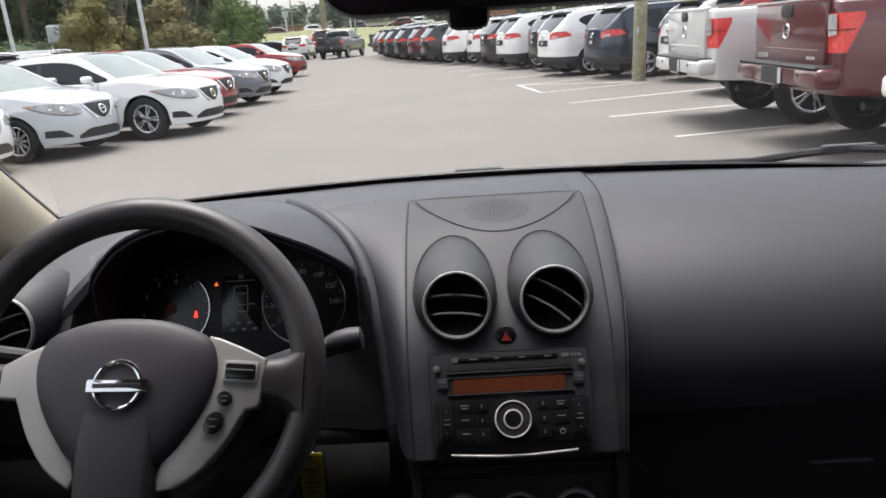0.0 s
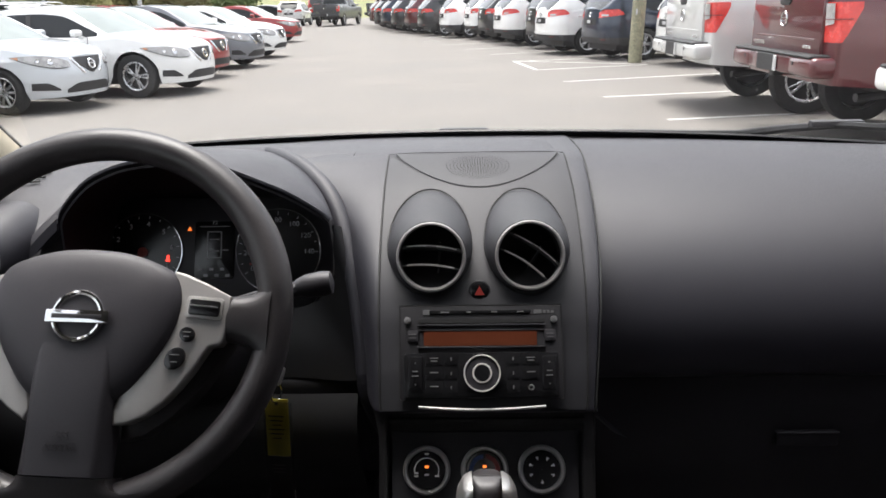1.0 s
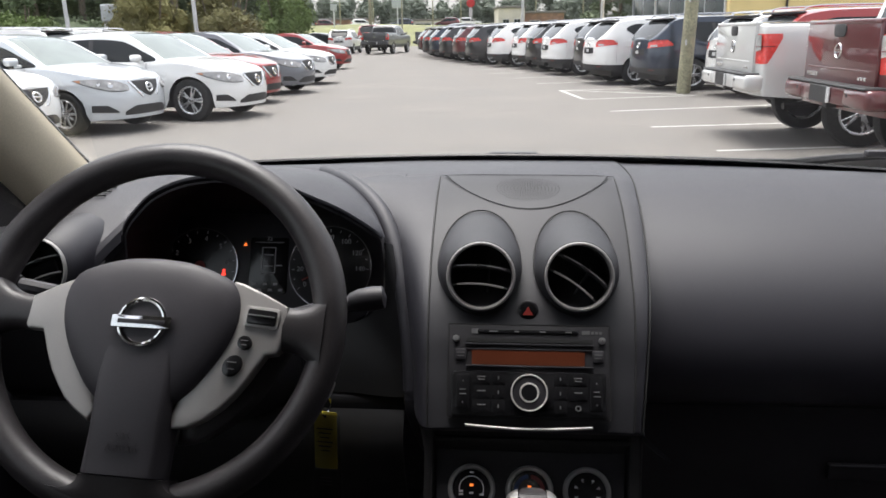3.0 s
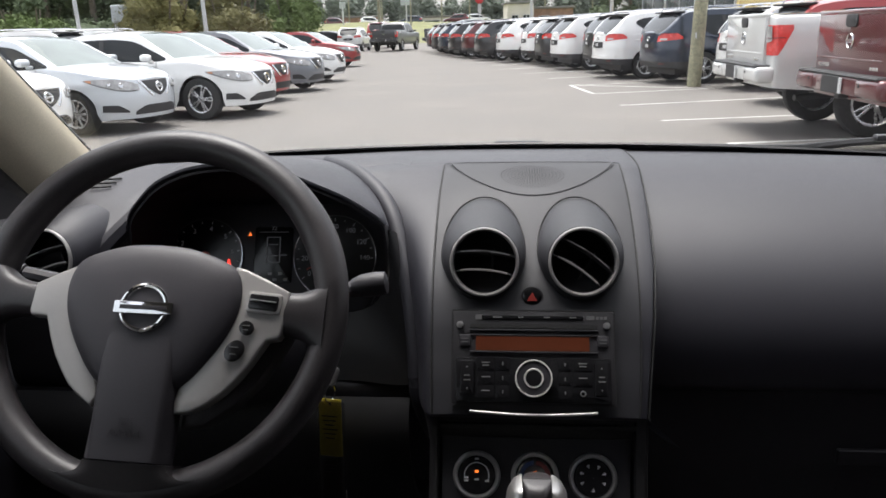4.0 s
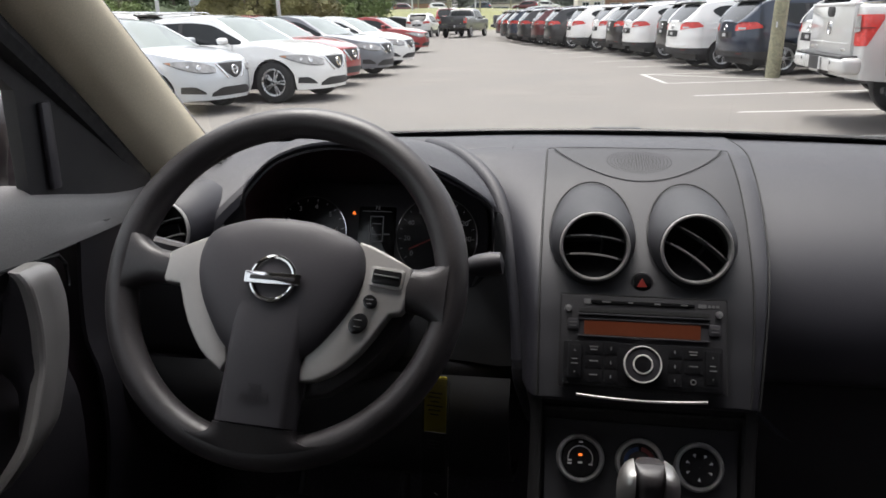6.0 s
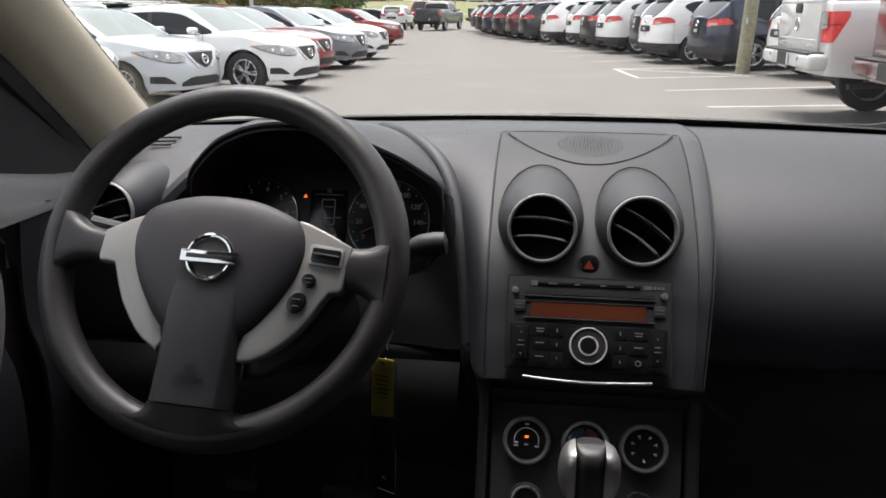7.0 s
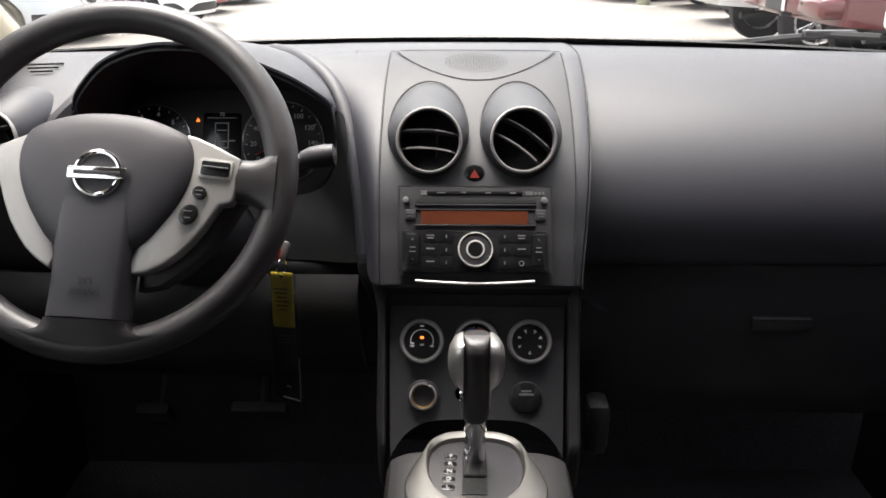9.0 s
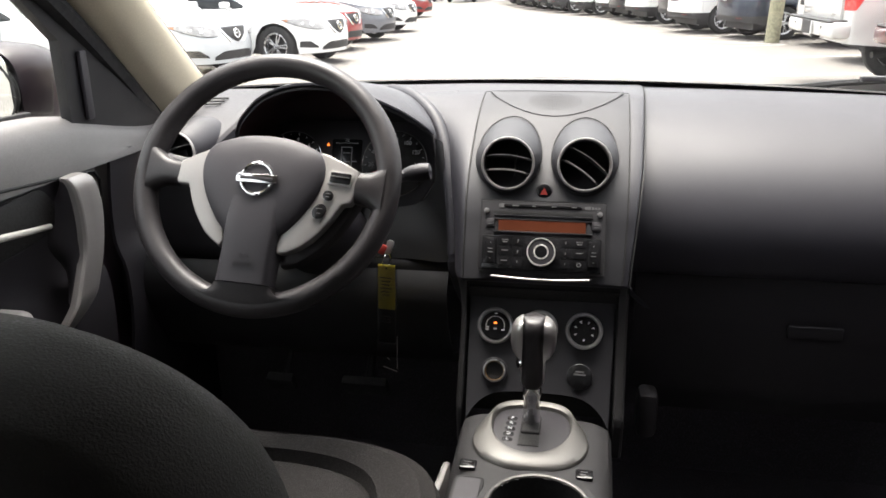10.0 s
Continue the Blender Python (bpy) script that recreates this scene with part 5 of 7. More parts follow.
def build_buckle():
    b = thing("seat_belt_buckle", (-0.046, 0.665, 0.46), "pale grey seat-belt buckle between the cushion and the console", "belt buckle")
    part("casing", box((0.011, 0.062, 0.066), m=pose(-0.0455, 0.665, 0.702, 8, 0, -6), bevel=0.004), DOOR_GREY, b)
    part("strap", box((0.005, 0.042, 0.24), (-0.0465, 0.660, 0.565), 0.001), RUBBER, b)


def build_door():
    d = thing("front_door", (-0.68, 0.5, 0.5), "dark grey car door lining with a silver pull handle", "car door")
    rows = []
    for k in range(25):
        y = 1.12 - 1.30 * k / 24
        drop = 0.05 * smooth([(0.75, 0.0), (1.1, 1.0)], y)
        rows.append(curve([(-0.735, y, 1.205 - drop), (-0.70, y, 1.208 - drop), (-0.672, y, 1.196 - drop), (-0.660, y, 1.165 - drop), (-0.655, y, 1.12), (-0.662, y, 1.06), (-0.665, y, 0.98), (-0.650, y, 0.92), (-0.655, y, 0.80), (-0.69, y, 0.62), (-0.70, y, 0.45)], 34))
    # cards below the seam take a darker plastic that paints their recess shade
    part("door_card", thick(grid([r[13:] for r in rows if r[0].y < 0.90]), -0.006), WHEEL_PAD, d)
    part("door_top", thick(grid([r[:14] for r in rows]), -0.006), DOOR_GREY, d, "grey upper door lining")
    part("front_card", thick(grid([r[13:] for r in rows if r[0].y > 0.85]), -0.006), WHEEL_PAD, d)
    # flat bowed pull, with a bright inner edge and a grey cheek running back to the lining
    line = [(1.134, 0.7270, 0.7700), (1.127, 0.7275, 0.7826), (1.105, 0.7322, 0.7905), (1.0846, 0.7350, 0.7947), (1.060, 0.7356, 0.7938), (1.0373, 0.7335, 0.7900), (1.015, 0.7285, 0.7835), (0.9929, 0.7180, 0.7747), (0.970, 0.7060, 0.7630), (0.948, 0.6935, 0.7498), (0.9214, 0.6770, 0.7233), (0.895, 0.660, 0.690)]
    rows = []
    for z, y0, y1 in [tuple(p) for p in curve(line, 36)]:
        x = -0.600 - 0.010 * max(0.0, (z - 1.115) / 0.02) ** 2 - 0.030 * max(0.0, (0.95 - z) / 0.06) ** 1.5
        rows.append([(x - 0.016, y0 + 0.002, z), (x - 0.005, y0 - 0.001, z), (x - 0.001, y0 + 0.001, z), (x, y0 + 0.004, z), (x - 0.0012, y0 + 0.008, z), (x - 0.0005, y0 + 0.45 * (y1 - y0), z), (x - 0.0015, y0 + 0.8 * (y1 - y0), z), (x - 0.005, y1 - 0.002, z), (x - 0.012, y1, z), (x - 0.020, y1 - 0.006, z)])
    part("pull_handle", grid(rows, close_u=True, cap=True), SILVER, d, "curved satin silver pull handle")
    inner = [(0.945, 0.695), (0.970, 0.709), (1.0, 0.724), (1.03, 0.735), (1.06, 0.739), (1.095, 0.738), (1.125, 0.731)]
    outer = [(0.945, 0.768), (0.960, 0.761), (0.985, 0.748), (1.010, 0.728), (1.030, 0.716), (1.060, 0.728), (1.088, 0.746), (1.120, 0.772)]
    rows = []
    for z in [0.945 + 0.180 * k / 14 for k in range(15)]:
        a, b = linear(inner, z), linear(outer, z)
        rows.append([(-0.610 - 0.045 * f, a + (b - a) * f * f, z) for f in (0.0, 0.2, 0.4, 0.6, 0.8, 1.0)])
    part("handle_cup", thick(grid(rows), 0.004), WHEEL_PAD, d)
    part("lining_joint", tube([(-0.6505, 0.50, 1.143), (-0.6505, 0.6446, 1.1345), (-0.6505, 0.72, 1.1286), (-0.651, 0.8066, 1.1217), (-0.652, 0.851, 1.1168), (-0.653, 0.8645, 1.102), (-0.655, 0.868, 1.07)], 0.0028, 8), DEEP_BLACK, d)
    hp = part("latch_recess", plate(rounded(0.178, 0.070, 0.033, 8), 0.004, 0.0015, facing((-0.6535, 0.652, 1.080), (1, 0, 0.1), (0, -0.08, 1))), DEEP_BLACK, d)
    part("latch_lever", tube([(-0.640, 0.560, 1.084), (-0.637, 0.63, 1.0755), (-0.638, 0.67, 1.070), (-0.643, 0.716, 1.0635)], 0.0055, 10, 0.75), DOOR_SILVER, hp, "bright inner latch lever")
    part("latch_rim", ring(0.5, 0.02, 40, 6, facing((-0.652, 0.652, 1.080), (1, 0, 0.1), (0, -0.08, 1)) @ Matrix.Diagonal((0.182, 0.074, 0.12, 1))), HARD_BLACK, hp)
    part("arm_rest", box((0.07, 0.42, 0.05), (-0.635, 0.40, 0.955), 0.018, 3), DOOR_GREY, d)
    # sail panel, window frame, run channel
    part("sail_panel", plate([(1.15, 1.11), (0.845, 1.165), (0.845, 1.322), (0.70, 1.445), (0.58, 1.55), (0.66, 1.60), (0.80, 1.47), (0.955, 1.335), (1.10, 1.19)], 0.02, 0.004, Matrix(((0, 0, -1, -0.672), (1, 0, 0, 0), (0, 1, 0, 0), (0, 0, 0, 1)))), GLOVE_BLACK, d, "black triangular mirror panel")
    part("sail_strip", box((0.008, 0.018, 0.11), m=pose(-0.667, 0.888, 1.25, 0, 0, 0), bevel=0.003), WHEEL_PAD, d)
    part("window_post", box((0.02, 0.016, 0.18), (-0.690, 0.868, 1.28), 0.003), RUBBER, d)
    frame_line = curve([(-0.690, 1.12, 1.165), (-0.680, 0.98, 1.275), (-0.668, 0.80, 1.405), (-0.650, 0.58, 1.535), (-0.640, 0.30, 1.575), (-0.640, -0.25, 1.575)], 30)
    part("window_frame", tube(frame_line, 0.019, 8), RUBBER, d, "black window frame")
    part("waist_seal", box((0.012, 1.05, 0.014), (-0.715, 0.28, 1.212), 0.004), RUBBER, d)
    pane = part("window_pane", thick(grid([[(-0.722 + 0.07 * (z - 1.2) / 0.36, y, z) for y in (-0.25, 0.1, 0.45, min(0.865, 0.865 - max(0, z - 1.32) * 1.4))] for z in (1.20, 1.30, 1.40, 1.56)]), 0.004), PANE, d)
    pane.visible_shadow = False
    m = thing("side_mirror", (-0.80, 0.95, 1.16), "dark plum side mirror outside the driver's window", "side mirror")
    rows = []
    for f, y in [(0.02, 1.075), (0.45, 1.066), (0.75, 1.04), (0.92, 1.00), (1.0, 0.95), (1.0, 0.89), (0.96, 0.875)]:
        rows.append([(-0.890 + 0.118 * f * math.copysign(abs(math.cos(2 * math.pi * k / 32)) ** 0.6, math.cos(2 * math.pi * k / 32)), y, 1.236 + 0.080 * f * math.copysign(abs(math.sin(2 * math.pi * k / 32)) ** 0.6, math.sin(2 * math.pi * k / 32))) for k in range(32)])
    part("mirror_shell", grid(rows, close_u=True), SHELL, m, "dark plum painted shell")
    part("mirror_glass", plate(rounded(0.205, 0.140, 0.035, 7), 0.002, 0, pose(-0.890, 0.879, 1.236, 90, 0, -6)), MIRROR, m)
    part("mirror_rim", ring(0.5, 0.02, 40, 6, pose(-0.890, 0.878, 1.236, 90, 0, -4) @ Matrix.Diagonal((0.218, 0.152, 0.3, 1))), RUBBER, m)
    part("mirror_foot", box((0.18, 0.10, 0.035), m=pose(-0.775, 0.96, 1.147, 0, -8, 0), bevel=0.012, segs=3), SHELL, m)
    part("repeater_lens", box((0.05, 0.02, 0.012), m=pose(-0.812, 0.885, 1.164, 0, -10, 0), bevel=0.004), SILVER, m)
    return d


build_shell()
build_wipers()
build_pillar(-1)
build_pillar(1)
build_dashboard()
build_cluster()
build_wheel()
build_stack()
build_radio()
build_console()
build_key_tag()
build_pedals()
build_mirror_inside()
build_seat(-0.338, "charcoal cloth driver's seat with grey-brown cushion")
build_buckle()
build_door()

# ---- the car park ----
ASPHALT = mat("sun-bleached asphalt", (0.170, 0.158, 0.144), 0.9, grain=0.25, grain_size=0.03, stain=0.16, stain_size=2.2, bump=0.4, bump_size=0.02)
LINE_PAINT = mat("worn white road paint", (0.46, 0.455, 0.43), 0.8, grain=0.25, grain_size=0.04, stain=0.2, stain_size=0.5)
CRACK = mat("dark crack filler", (0.132, 0.121, 0.110), 0.85, grain=0.3, grain_size=0.05)
GRASS = mat("summer grass", (0.175, 0.18, 0.075), 0.95, grain=0.35, grain_size=0.3, stain=0.25, stain_size=4.0, bump=0.6, bump_size=0.1)
BARK = mat("grey brown bark", (0.13, 0.11, 0.085), 0.95, grain=0.4, grain_size=0.08, stain=0.2, stain_size=0.6, bump=0.8, bump_size=0.05)
POLE_WOOD = mat("weathered pole wood", (0.27, 0.26, 0.175), 0.9, grain=0.3, grain_size=0.05, stain=0.2, stain_size=0.7, bump=0.6, bump_size=0.03)
GALVANISED = mat("pale galvanised steel", (0.55, 0.56, 0.57), 0.5, metal=0.3, stain=0.1, stain_size=0.4)
LEAF_DARK = mat("dark green leaves", (0.115, 0.145, 0.085), 0.7, spec=0.12, vary=0.15, grain=0.22, grain_size=0.5)
# paler than the near leaves: distance haze is put into this base colour
LEAF_FAR = mat("haze-paled far foliage", (0.17, 0.195, 0.155), 0.8, spec=0.12, vary=0.15, grain=0.22, grain_size=1.5)
LEAF_OLIVE = mat("olive shrub leaves", (0.165, 0.155, 0.068), 0.7, spec=0.12, vary=0.15, grain=0.22, grain_size=0.35)
LEAF_MID = mat("green shrub leaves", (0.12, 0.165, 0.060), 0.7, spec=0.12, vary=0.15, grain=0.22, grain_size=0.35)
CAR_GLASS = mat("tinted car glass", (0.022, 0.025, 0.027), 0.05, spec=0.25)
# opaque pane: reflected sky and the interior behind are put into its colour
SHIELD_GLASS = mat("greenish glass with painted reflection", (0.17, 0.20, 0.19), 0.05, spec=0.45, stain=0.12, stain_size=0.5)
TYRE = mat("tyre rubber", (0.018, 0.018, 0.018), 0.8, grain=0.2, grain_size=0.03)
ALLOY = mat("cast alloy", (0.55, 0.55, 0.56), 0.28, metal=0.9, stain=0.1, stain_size=0.1)
CAR_TRIM = mat("black car plastic", (0.025, 0.025, 0.026), 0.6, grain=0.15, grain_size=0.02)
LAMP_CLEAR = mat("clear lamp lens", (0.40, 0.39, 0.38), 0.15, metal=0.3, stain=0.3, stain_size=0.08, coat=1.0)
LAMP_RED = mat("red lamp lens", (0.66, 0.050, 0.040), 0.25, stain=0.2, stain_size=0.1, coat=0.3)
LAMP_DARK = mat("dark red lamp seam", (0.10, 0.012, 0.012), 0.4, stain=0.2, stain_size=0.1)
LAMP_AMBER = mat("amber lamp lens", (0.50, 0.22, 0.10), 0.2, coat=1.0)
CAR_CHROME = mat("car chrome", (0.72, 0.72, 0.73), 0.12, metal=1.0)


def paint(name, colour, flake=0.3):
    return mat(name, colour, 0.35, metal=flake, coat=1.0, stain=0.05, stain_size=0.8)


# pearl's colour takes in the shade on the pickup's tail
PAINTS = {"white": paint("white car paint", (0.83, 0.83, 0.82), 0.0), "pearl": paint("pearl white car paint", (0.60, 0.60, 0.585), 0.0), "silver": paint("silver car paint", (0.60, 0.63, 0.66), 0.25),
          "red": paint("deep red car paint", (0.090, 0.009, 0.012), 0.15), "bright red": paint("red car paint", (0.30, 0.022, 0.022), 0.15), "grey": paint("gunmetal car paint", (0.17, 0.18, 0.20), 0.25),
          "charcoal": paint("charcoal car paint", (0.045, 0.046, 0.052), 0.2), "black": paint("black car paint", (0.012, 0.012, 0.014), 0.1), "navy": paint("dark blue car paint", (0.012, 0.022, 0.044), 0.3)}


def lot_pose(x, y, heading):
    """A pose in the car park: the thing's local x points heading degrees to the left of across-the-aisle."""
    return LOT @ pose(x, y, 0, 0, 0, heading)


def build_wheel_rim(radius, spokes, y, side, dark=False):
    """Bmeshes of a tyre and of its alloy, standing at the origin, outer face towards side."""
    turn = Matrix.Translation((0, y, 0)) @ Euler((radians(-90 * side), 0, 0)).to_matrix().to_4x4()
    r = radius
    tyre = lathe([(0.66 * r, -0.10), (0.88 * r, -0.105), (0.98 * r, -0.085), (r, -0.05), (r, 0.05), (0.98 * r, 0.085), (0.88 * r, 0.105), (0.68 * r, 0.098), (0.66 * r, 0.06)], 36, turn)
    bits = [lathe([(0.66 * r, -0.06), (0.67 * r, 0.09), (0.64 * r, 0.096), (0.60 * r, 0.085), (0.59 * r, 0.02)], 36, turn), lathe([(0.14 * r, 0.02), (0.14 * r, 0.075), (0.09 * r, 0.085), (0.001, 0.086)], 16, turn)]
    for k in range(spokes):
        for off in ((-9, 9) if spokes == 5 else (0,)):
            bits.append(box((0.52 * r, 0.075 * r if spokes == 5 else 0.10 * r, 0.03), m=turn @ pose(0, 0, 0.066, 0, 0, 360 * k / spokes + off) @ pose(0.36 * r, 0, 0, 0, 6, 0), bevel=0.006, segs=1))
    return tyre, join(*bits), lathe([(0.60 * r, 0.0), (0.001, 0.0)], 24, turn)


def flow(pairs, x):
    """The value at x of a smooth line through (x, value) pairs that never overshoots them."""
    if x <= pairs[0][0]:
        return pairs[0][1]
    if x >= pairs[-1][0]:
        return pairs[-1][1]
    d = [(b[1] - a[1]) / (b[0] - a[0]) for a, b in zip(pairs, pairs[1:])]
    m = [d[0]] + [0.0 if p * q <= 0 else 2 * p * q / (p + q) for p, q in zip(d, d[1:])] + [d[-1]]
    for i, ((x0, v0), (x1, v1)) in enumerate(zip(pairs, pairs[1:])):
        if x <= x1:
            h = x1 - x0
            f = (x - x0) / h
            return v0 * (1 + 2 * f) * (1 - f) ** 2 + v1 * f * f * (3 - 2 * f) + h * f * (1 - f) * (m[i] * (1 - f) - m[i + 1] * f)


class Shape:
    """The measures of one kind of car; x ahead, y to its left, z up, from the ground under its middle."""

    def __init__(self, length, width, height, axles, wheel, top, roof, belt, glass, sill=0.22, spokes=5, nose=0.16, tail=0.10, side_drop=0.05, corners=(0.95, 2.5, 0.55, 3.0), mid=(0.50, 0.70), side_end=None, arch=1.13, quarter=False):
        self.length, self.width, self.height, self.axles, self.wheel = length, width, height, axles, wheel
        self.top, self.roof, self.belt, self.glass = top, roof, belt, glass
        self.sill, self.spokes, self.nose, self.tail, self.side_drop = sill, spokes, nose, tail, side_drop
        self.front, self.front_n, self.back, self.back_n = corners
        self.mid, self.quarter = mid, quarter
        self.side_end, self.arch = glass[3] + tail + 0.30 if side_end is None else side_end, arch

    def plan(self, u):
        """The outline seen from above: u from 0 (middle of the nose) over 1 and 2 (ends of the straight side) to 3 (middle of the tail)."""
        h, w = self.length / 2, self.width / 2
        if u <= 1:
            a = u * math.pi / 2
            return h - self.front + self.front * max(0.0, math.cos(a)) ** (2 / self.front_n), w * math.sin(a) ** (2 / self.front_n)
        if u >= 2:
            a = (3 - u) * math.pi / 2
            return -h + self.back - self.back * max(0.0, math.cos(a)) ** (2 / self.back_n), w * max(0.0, math.sin(a)) ** (2 / self.back_n)
        return (h - self.front) + (u - 1) * (-2 * h + self.back + self.front), w

    def u_at(self, x):
        h = self.length / 2
        if x > h - self.front:
            q = min(1.0, (x - h + self.front) / self.front)
            return math.acos(q ** (self.front_n / 2)) * 2 / math.pi
        if x < -h + self.back:
            q = min(1.0, (-h + self.back - x) / self.back)
            return 3 - math.acos(q ** (self.back_n / 2)) * 2 / math.pi
        return 1 + (h - self.front - x) / (2 * h - self.back - self.front)

    def u_front(self, y):
        return math.asin(min(1.0, abs(y) / (self.width / 2)) ** (self.front_n / 2)) * 2 / math.pi

    def u_back(self, y):
        return math.asin(min(1.0, abs(y) / (self.width / 2)) ** (self.back_n / 2)) * 2 / math.pi

    def half_width(self, x):
        return self.plan(self.u_at(x))[1]

    def low(self, x):
        z = self.sill + 0.06 * max(0.0, abs(x) / (self.length / 2) - 0.75) / 0.25 + (0.07 if self.sill > 0.24 else 0) * min(1.0, max(0.0, -x / (self.length / 2) - 0.72) / 0.1)
        for xa in self.axles:
            d = abs(x - xa)
            r = self.wheel * self.arch
            if d < r:
                z = max(z, self.wheel + math.sqrt(r * r - d * d))
        return z

    def high(self, x):
        return max(flow(self.top, x), self.low(x) + 0.06)

    def at(self, u, z):
        """The point of the left half's skin at u and height z."""
        x, y = self.plan(u)
        h = self.length / 2
        q = (z - 0.55 * self.belt) / self.belt
        crease = 0.012 * math.exp(-((z - 0.74 * self.belt) / 0.05) ** 2)
        y *= 1 - 0.20 * max(0, q) ** 2 - 0.35 * max(0, -q - 0.18) ** 1.5 + crease - 0.010
        ahead, behind = max(0.0, (x - h + self.front) / self.front), max(0.0, (-h + self.back - x) / self.back)
        x += -self.nose * ((z - self.mid[0]) / 0.36) ** 2 * ahead + self.tail * ((z - self.mid[1]) / 0.45) ** 2 * behind
        return Vector((x, y, z))

    def skin(self, u, z, sy=1, out=0.0):
        """The point of the skin, a little proud of it."""
        p = self.at(u, z)
        n = (self.at(u + 0.01, z) - self.at(u - 0.01 if u > 0.01 else u, z)).cross(self.at(u, z + 0.01) - self.at(u, z - 0.01))
        n = n.normalized() if n.length > 1e-9 else Vector((1, 0, 0))
        if n.dot(Vector((p.x / self.length, p.y / self.width, 0))) < 0:
            n.negate()
        p = p + n * out
        return (p.x, sy * p.y, p.z)

    def section(self, u):
        """Points from the lower left edge over the top to the lower right edge."""
        x, y = self.plan(u)
        lo, hi = self.low(x), self.high(x)
        side = [self.at(u, lo + (hi - self.side_drop - lo) * k / 9) for k in range(10)]
        e = side[-1]
        left = side + [Vector((e.x, e.y * f, hi - self.side_drop * (1 - max(0.0, 1 - f**2.6) ** 0.5))) for f in (0.985, 0.95, 0.88, 0.75, 0.5, 0.25, 0.0)]
        return [tuple(p) for p in left] + [(p.x, -p.y, p.z) for p in left[-2::-1]]


def patch(s, edges, sy, out, depth, name, material, parent, label="", steps=8, both=False):
    """A plate that lies on a car's skin; edges gives for f from 0 to 1 (u, lower z, upper z)."""
    rows = []
    for j in range(steps + 1):
        u, lo, hi = edges(j / steps)
        rows.append([s.skin(abs(u), lo + (hi - lo) * k / 4, sy * (1 if u >= 0 else -1), out) for k in range(5)])
    return part(name, thick(grid(rows), depth), material, parent, label)


def car_parts(thing_ob, s, colour, cladding=False):
    """The body, glass, wheels and lamps of a closed car under its Empty."""
    us = [k / 14 for k in range(15)] + [2 + k / 10 for k in range(11)] + [1 + k / 26 for k in range(1, 26)]
    us += [s.u_at(xa + s.wheel * s.arch * math.cos(radians(a))) for xa in s.axles for a in (0, 4, 15, 30, 45, 60, 75, 90, 105, 120, 135, 150, 165, 176, 180)]
    us = sorted(set(round(u, 4) for u in us))
    body = grid([s.section(u) for u in us])
    bmesh.ops.remove_doubles(body, verts=body.verts, dist=1e-4)
    if cladding:
        dark = body.copy()
        for bm, keep_low in ((dark, True), (body, False)):
            bmesh.ops.bisect_plane(bm, geom=bm.verts[:] + bm.edges[:] + bm.faces[:], plane_co=(0, 0, 0.52), plane_no=(0, 0, 1), clear_outer=keep_low, clear_inner=not keep_low)
        part("lower_cladding", dark, CAR_TRIM, thing_ob, "unpainted black lower cladding")
    part("body", body, colour, thing_ob, sharp=50)
    part("underbody", box((s.length * (0.84 if s.wheel < 0.4 else 0.66), s.width * (0.80 if s.wheel < 0.4 else 0.52), 0.40), (0, 0, 0.42 if s.wheel < 0.4 else 0.62)), CAR_TRIM, thing_ob)
    # greenhouse
    x_ws, x_roof_f, x_roof_r, x_rear = s.glass
    gx = sorted(set([x_rear + (x_ws - x_rear) * k / 36 for k in range(37)] + [x_roof_f, x_roof_r]))
    grows = []
    for x in gx:
        base, top = s.high(x) - s.side_drop - 0.02, max(flow(s.roof, x), s.high(x) - s.side_drop)
        rise = (top - base) / (s.height - base)
        wb = s.half_width(x) * 0.945
        wt = wb - 0.17 * max(0.0, min(1.0, rise)) * (s.width / 1.84)
        left = [(x, wb + (wt - wb) * (k / 5) ** 1.3, base + (top - 0.045 - base) * k / 5) for k in range(6)] + [(x, wt * f, top - 0.045 * f**3) for f in (0.95, 0.86, 0.80, 0.6, 0.3, 0.0)]
        grows.append(left + [(a, -b, c) for a, b, c in left[-2::-1]])
    n = len(grows[0])
    groups = {"roof": [], "windscreen": [], "rear_window": [], "side_window_l": [], "side_window_r": []}
    for j in range(len(gx) - 1):
        xm = (gx[j] + gx[j + 1]) / 2
        for i in range(n - 1):
            k = min(i, n - 2 - i)
            name = "roof"
            if k >= 7 and xm > x_roof_f:
                name = "windscreen"
            elif k >= 7 and xm < x_roof_r:
                name = "rear_window"
            elif 0 <= k <= 3 and flow(s.roof, xm) - (s.high(xm) - s.side_drop) > 0.10 * (s.height - s.belt) + 0.05 and xm > s.side_end + (0.55 if s.quarter else 0.0):
                name = "side_window_l" if i < n / 2 else "side_window_r"
            groups[name].append((grows[j][i], grows[j][i + 1], grows[j + 1][i + 1], grows[j + 1][i]))
    for name, quads in groups.items():
        bm = bmesh.new()
        for q in quads:
            bm.faces.new([bm.verts.new(p) for p in q])
        bmesh.ops.remove_doubles(bm, verts=bm.verts, dist=1e-4)
        part("side_window" if name[:4] == "side" else name, bm, colour if name == "roof" else SHIELD_GLASS if name == "windscreen" else CAR_GLASS, thing_ob, sharp=50)
    for sy in (1, -1):
        if s.quarter:
            rows = []
            for j in range(13):
                f = j / 12
                x = s.side_end + 0.02 + 0.56 * f
                base, top = s.high(x) - s.side_drop - 0.02, flow(s.roof, x)
                wb = s.half_width(x) * 0.945
                wt = wb - 0.17 * max(0.0, min(1.0, (top - base) / (s.height - base))) * (s.width / 1.84)
                lo, hi = 0.02 + 0.50 * (1 - f) ** 1.6, 0.80 - 0.18 * (1 - f) ** 4
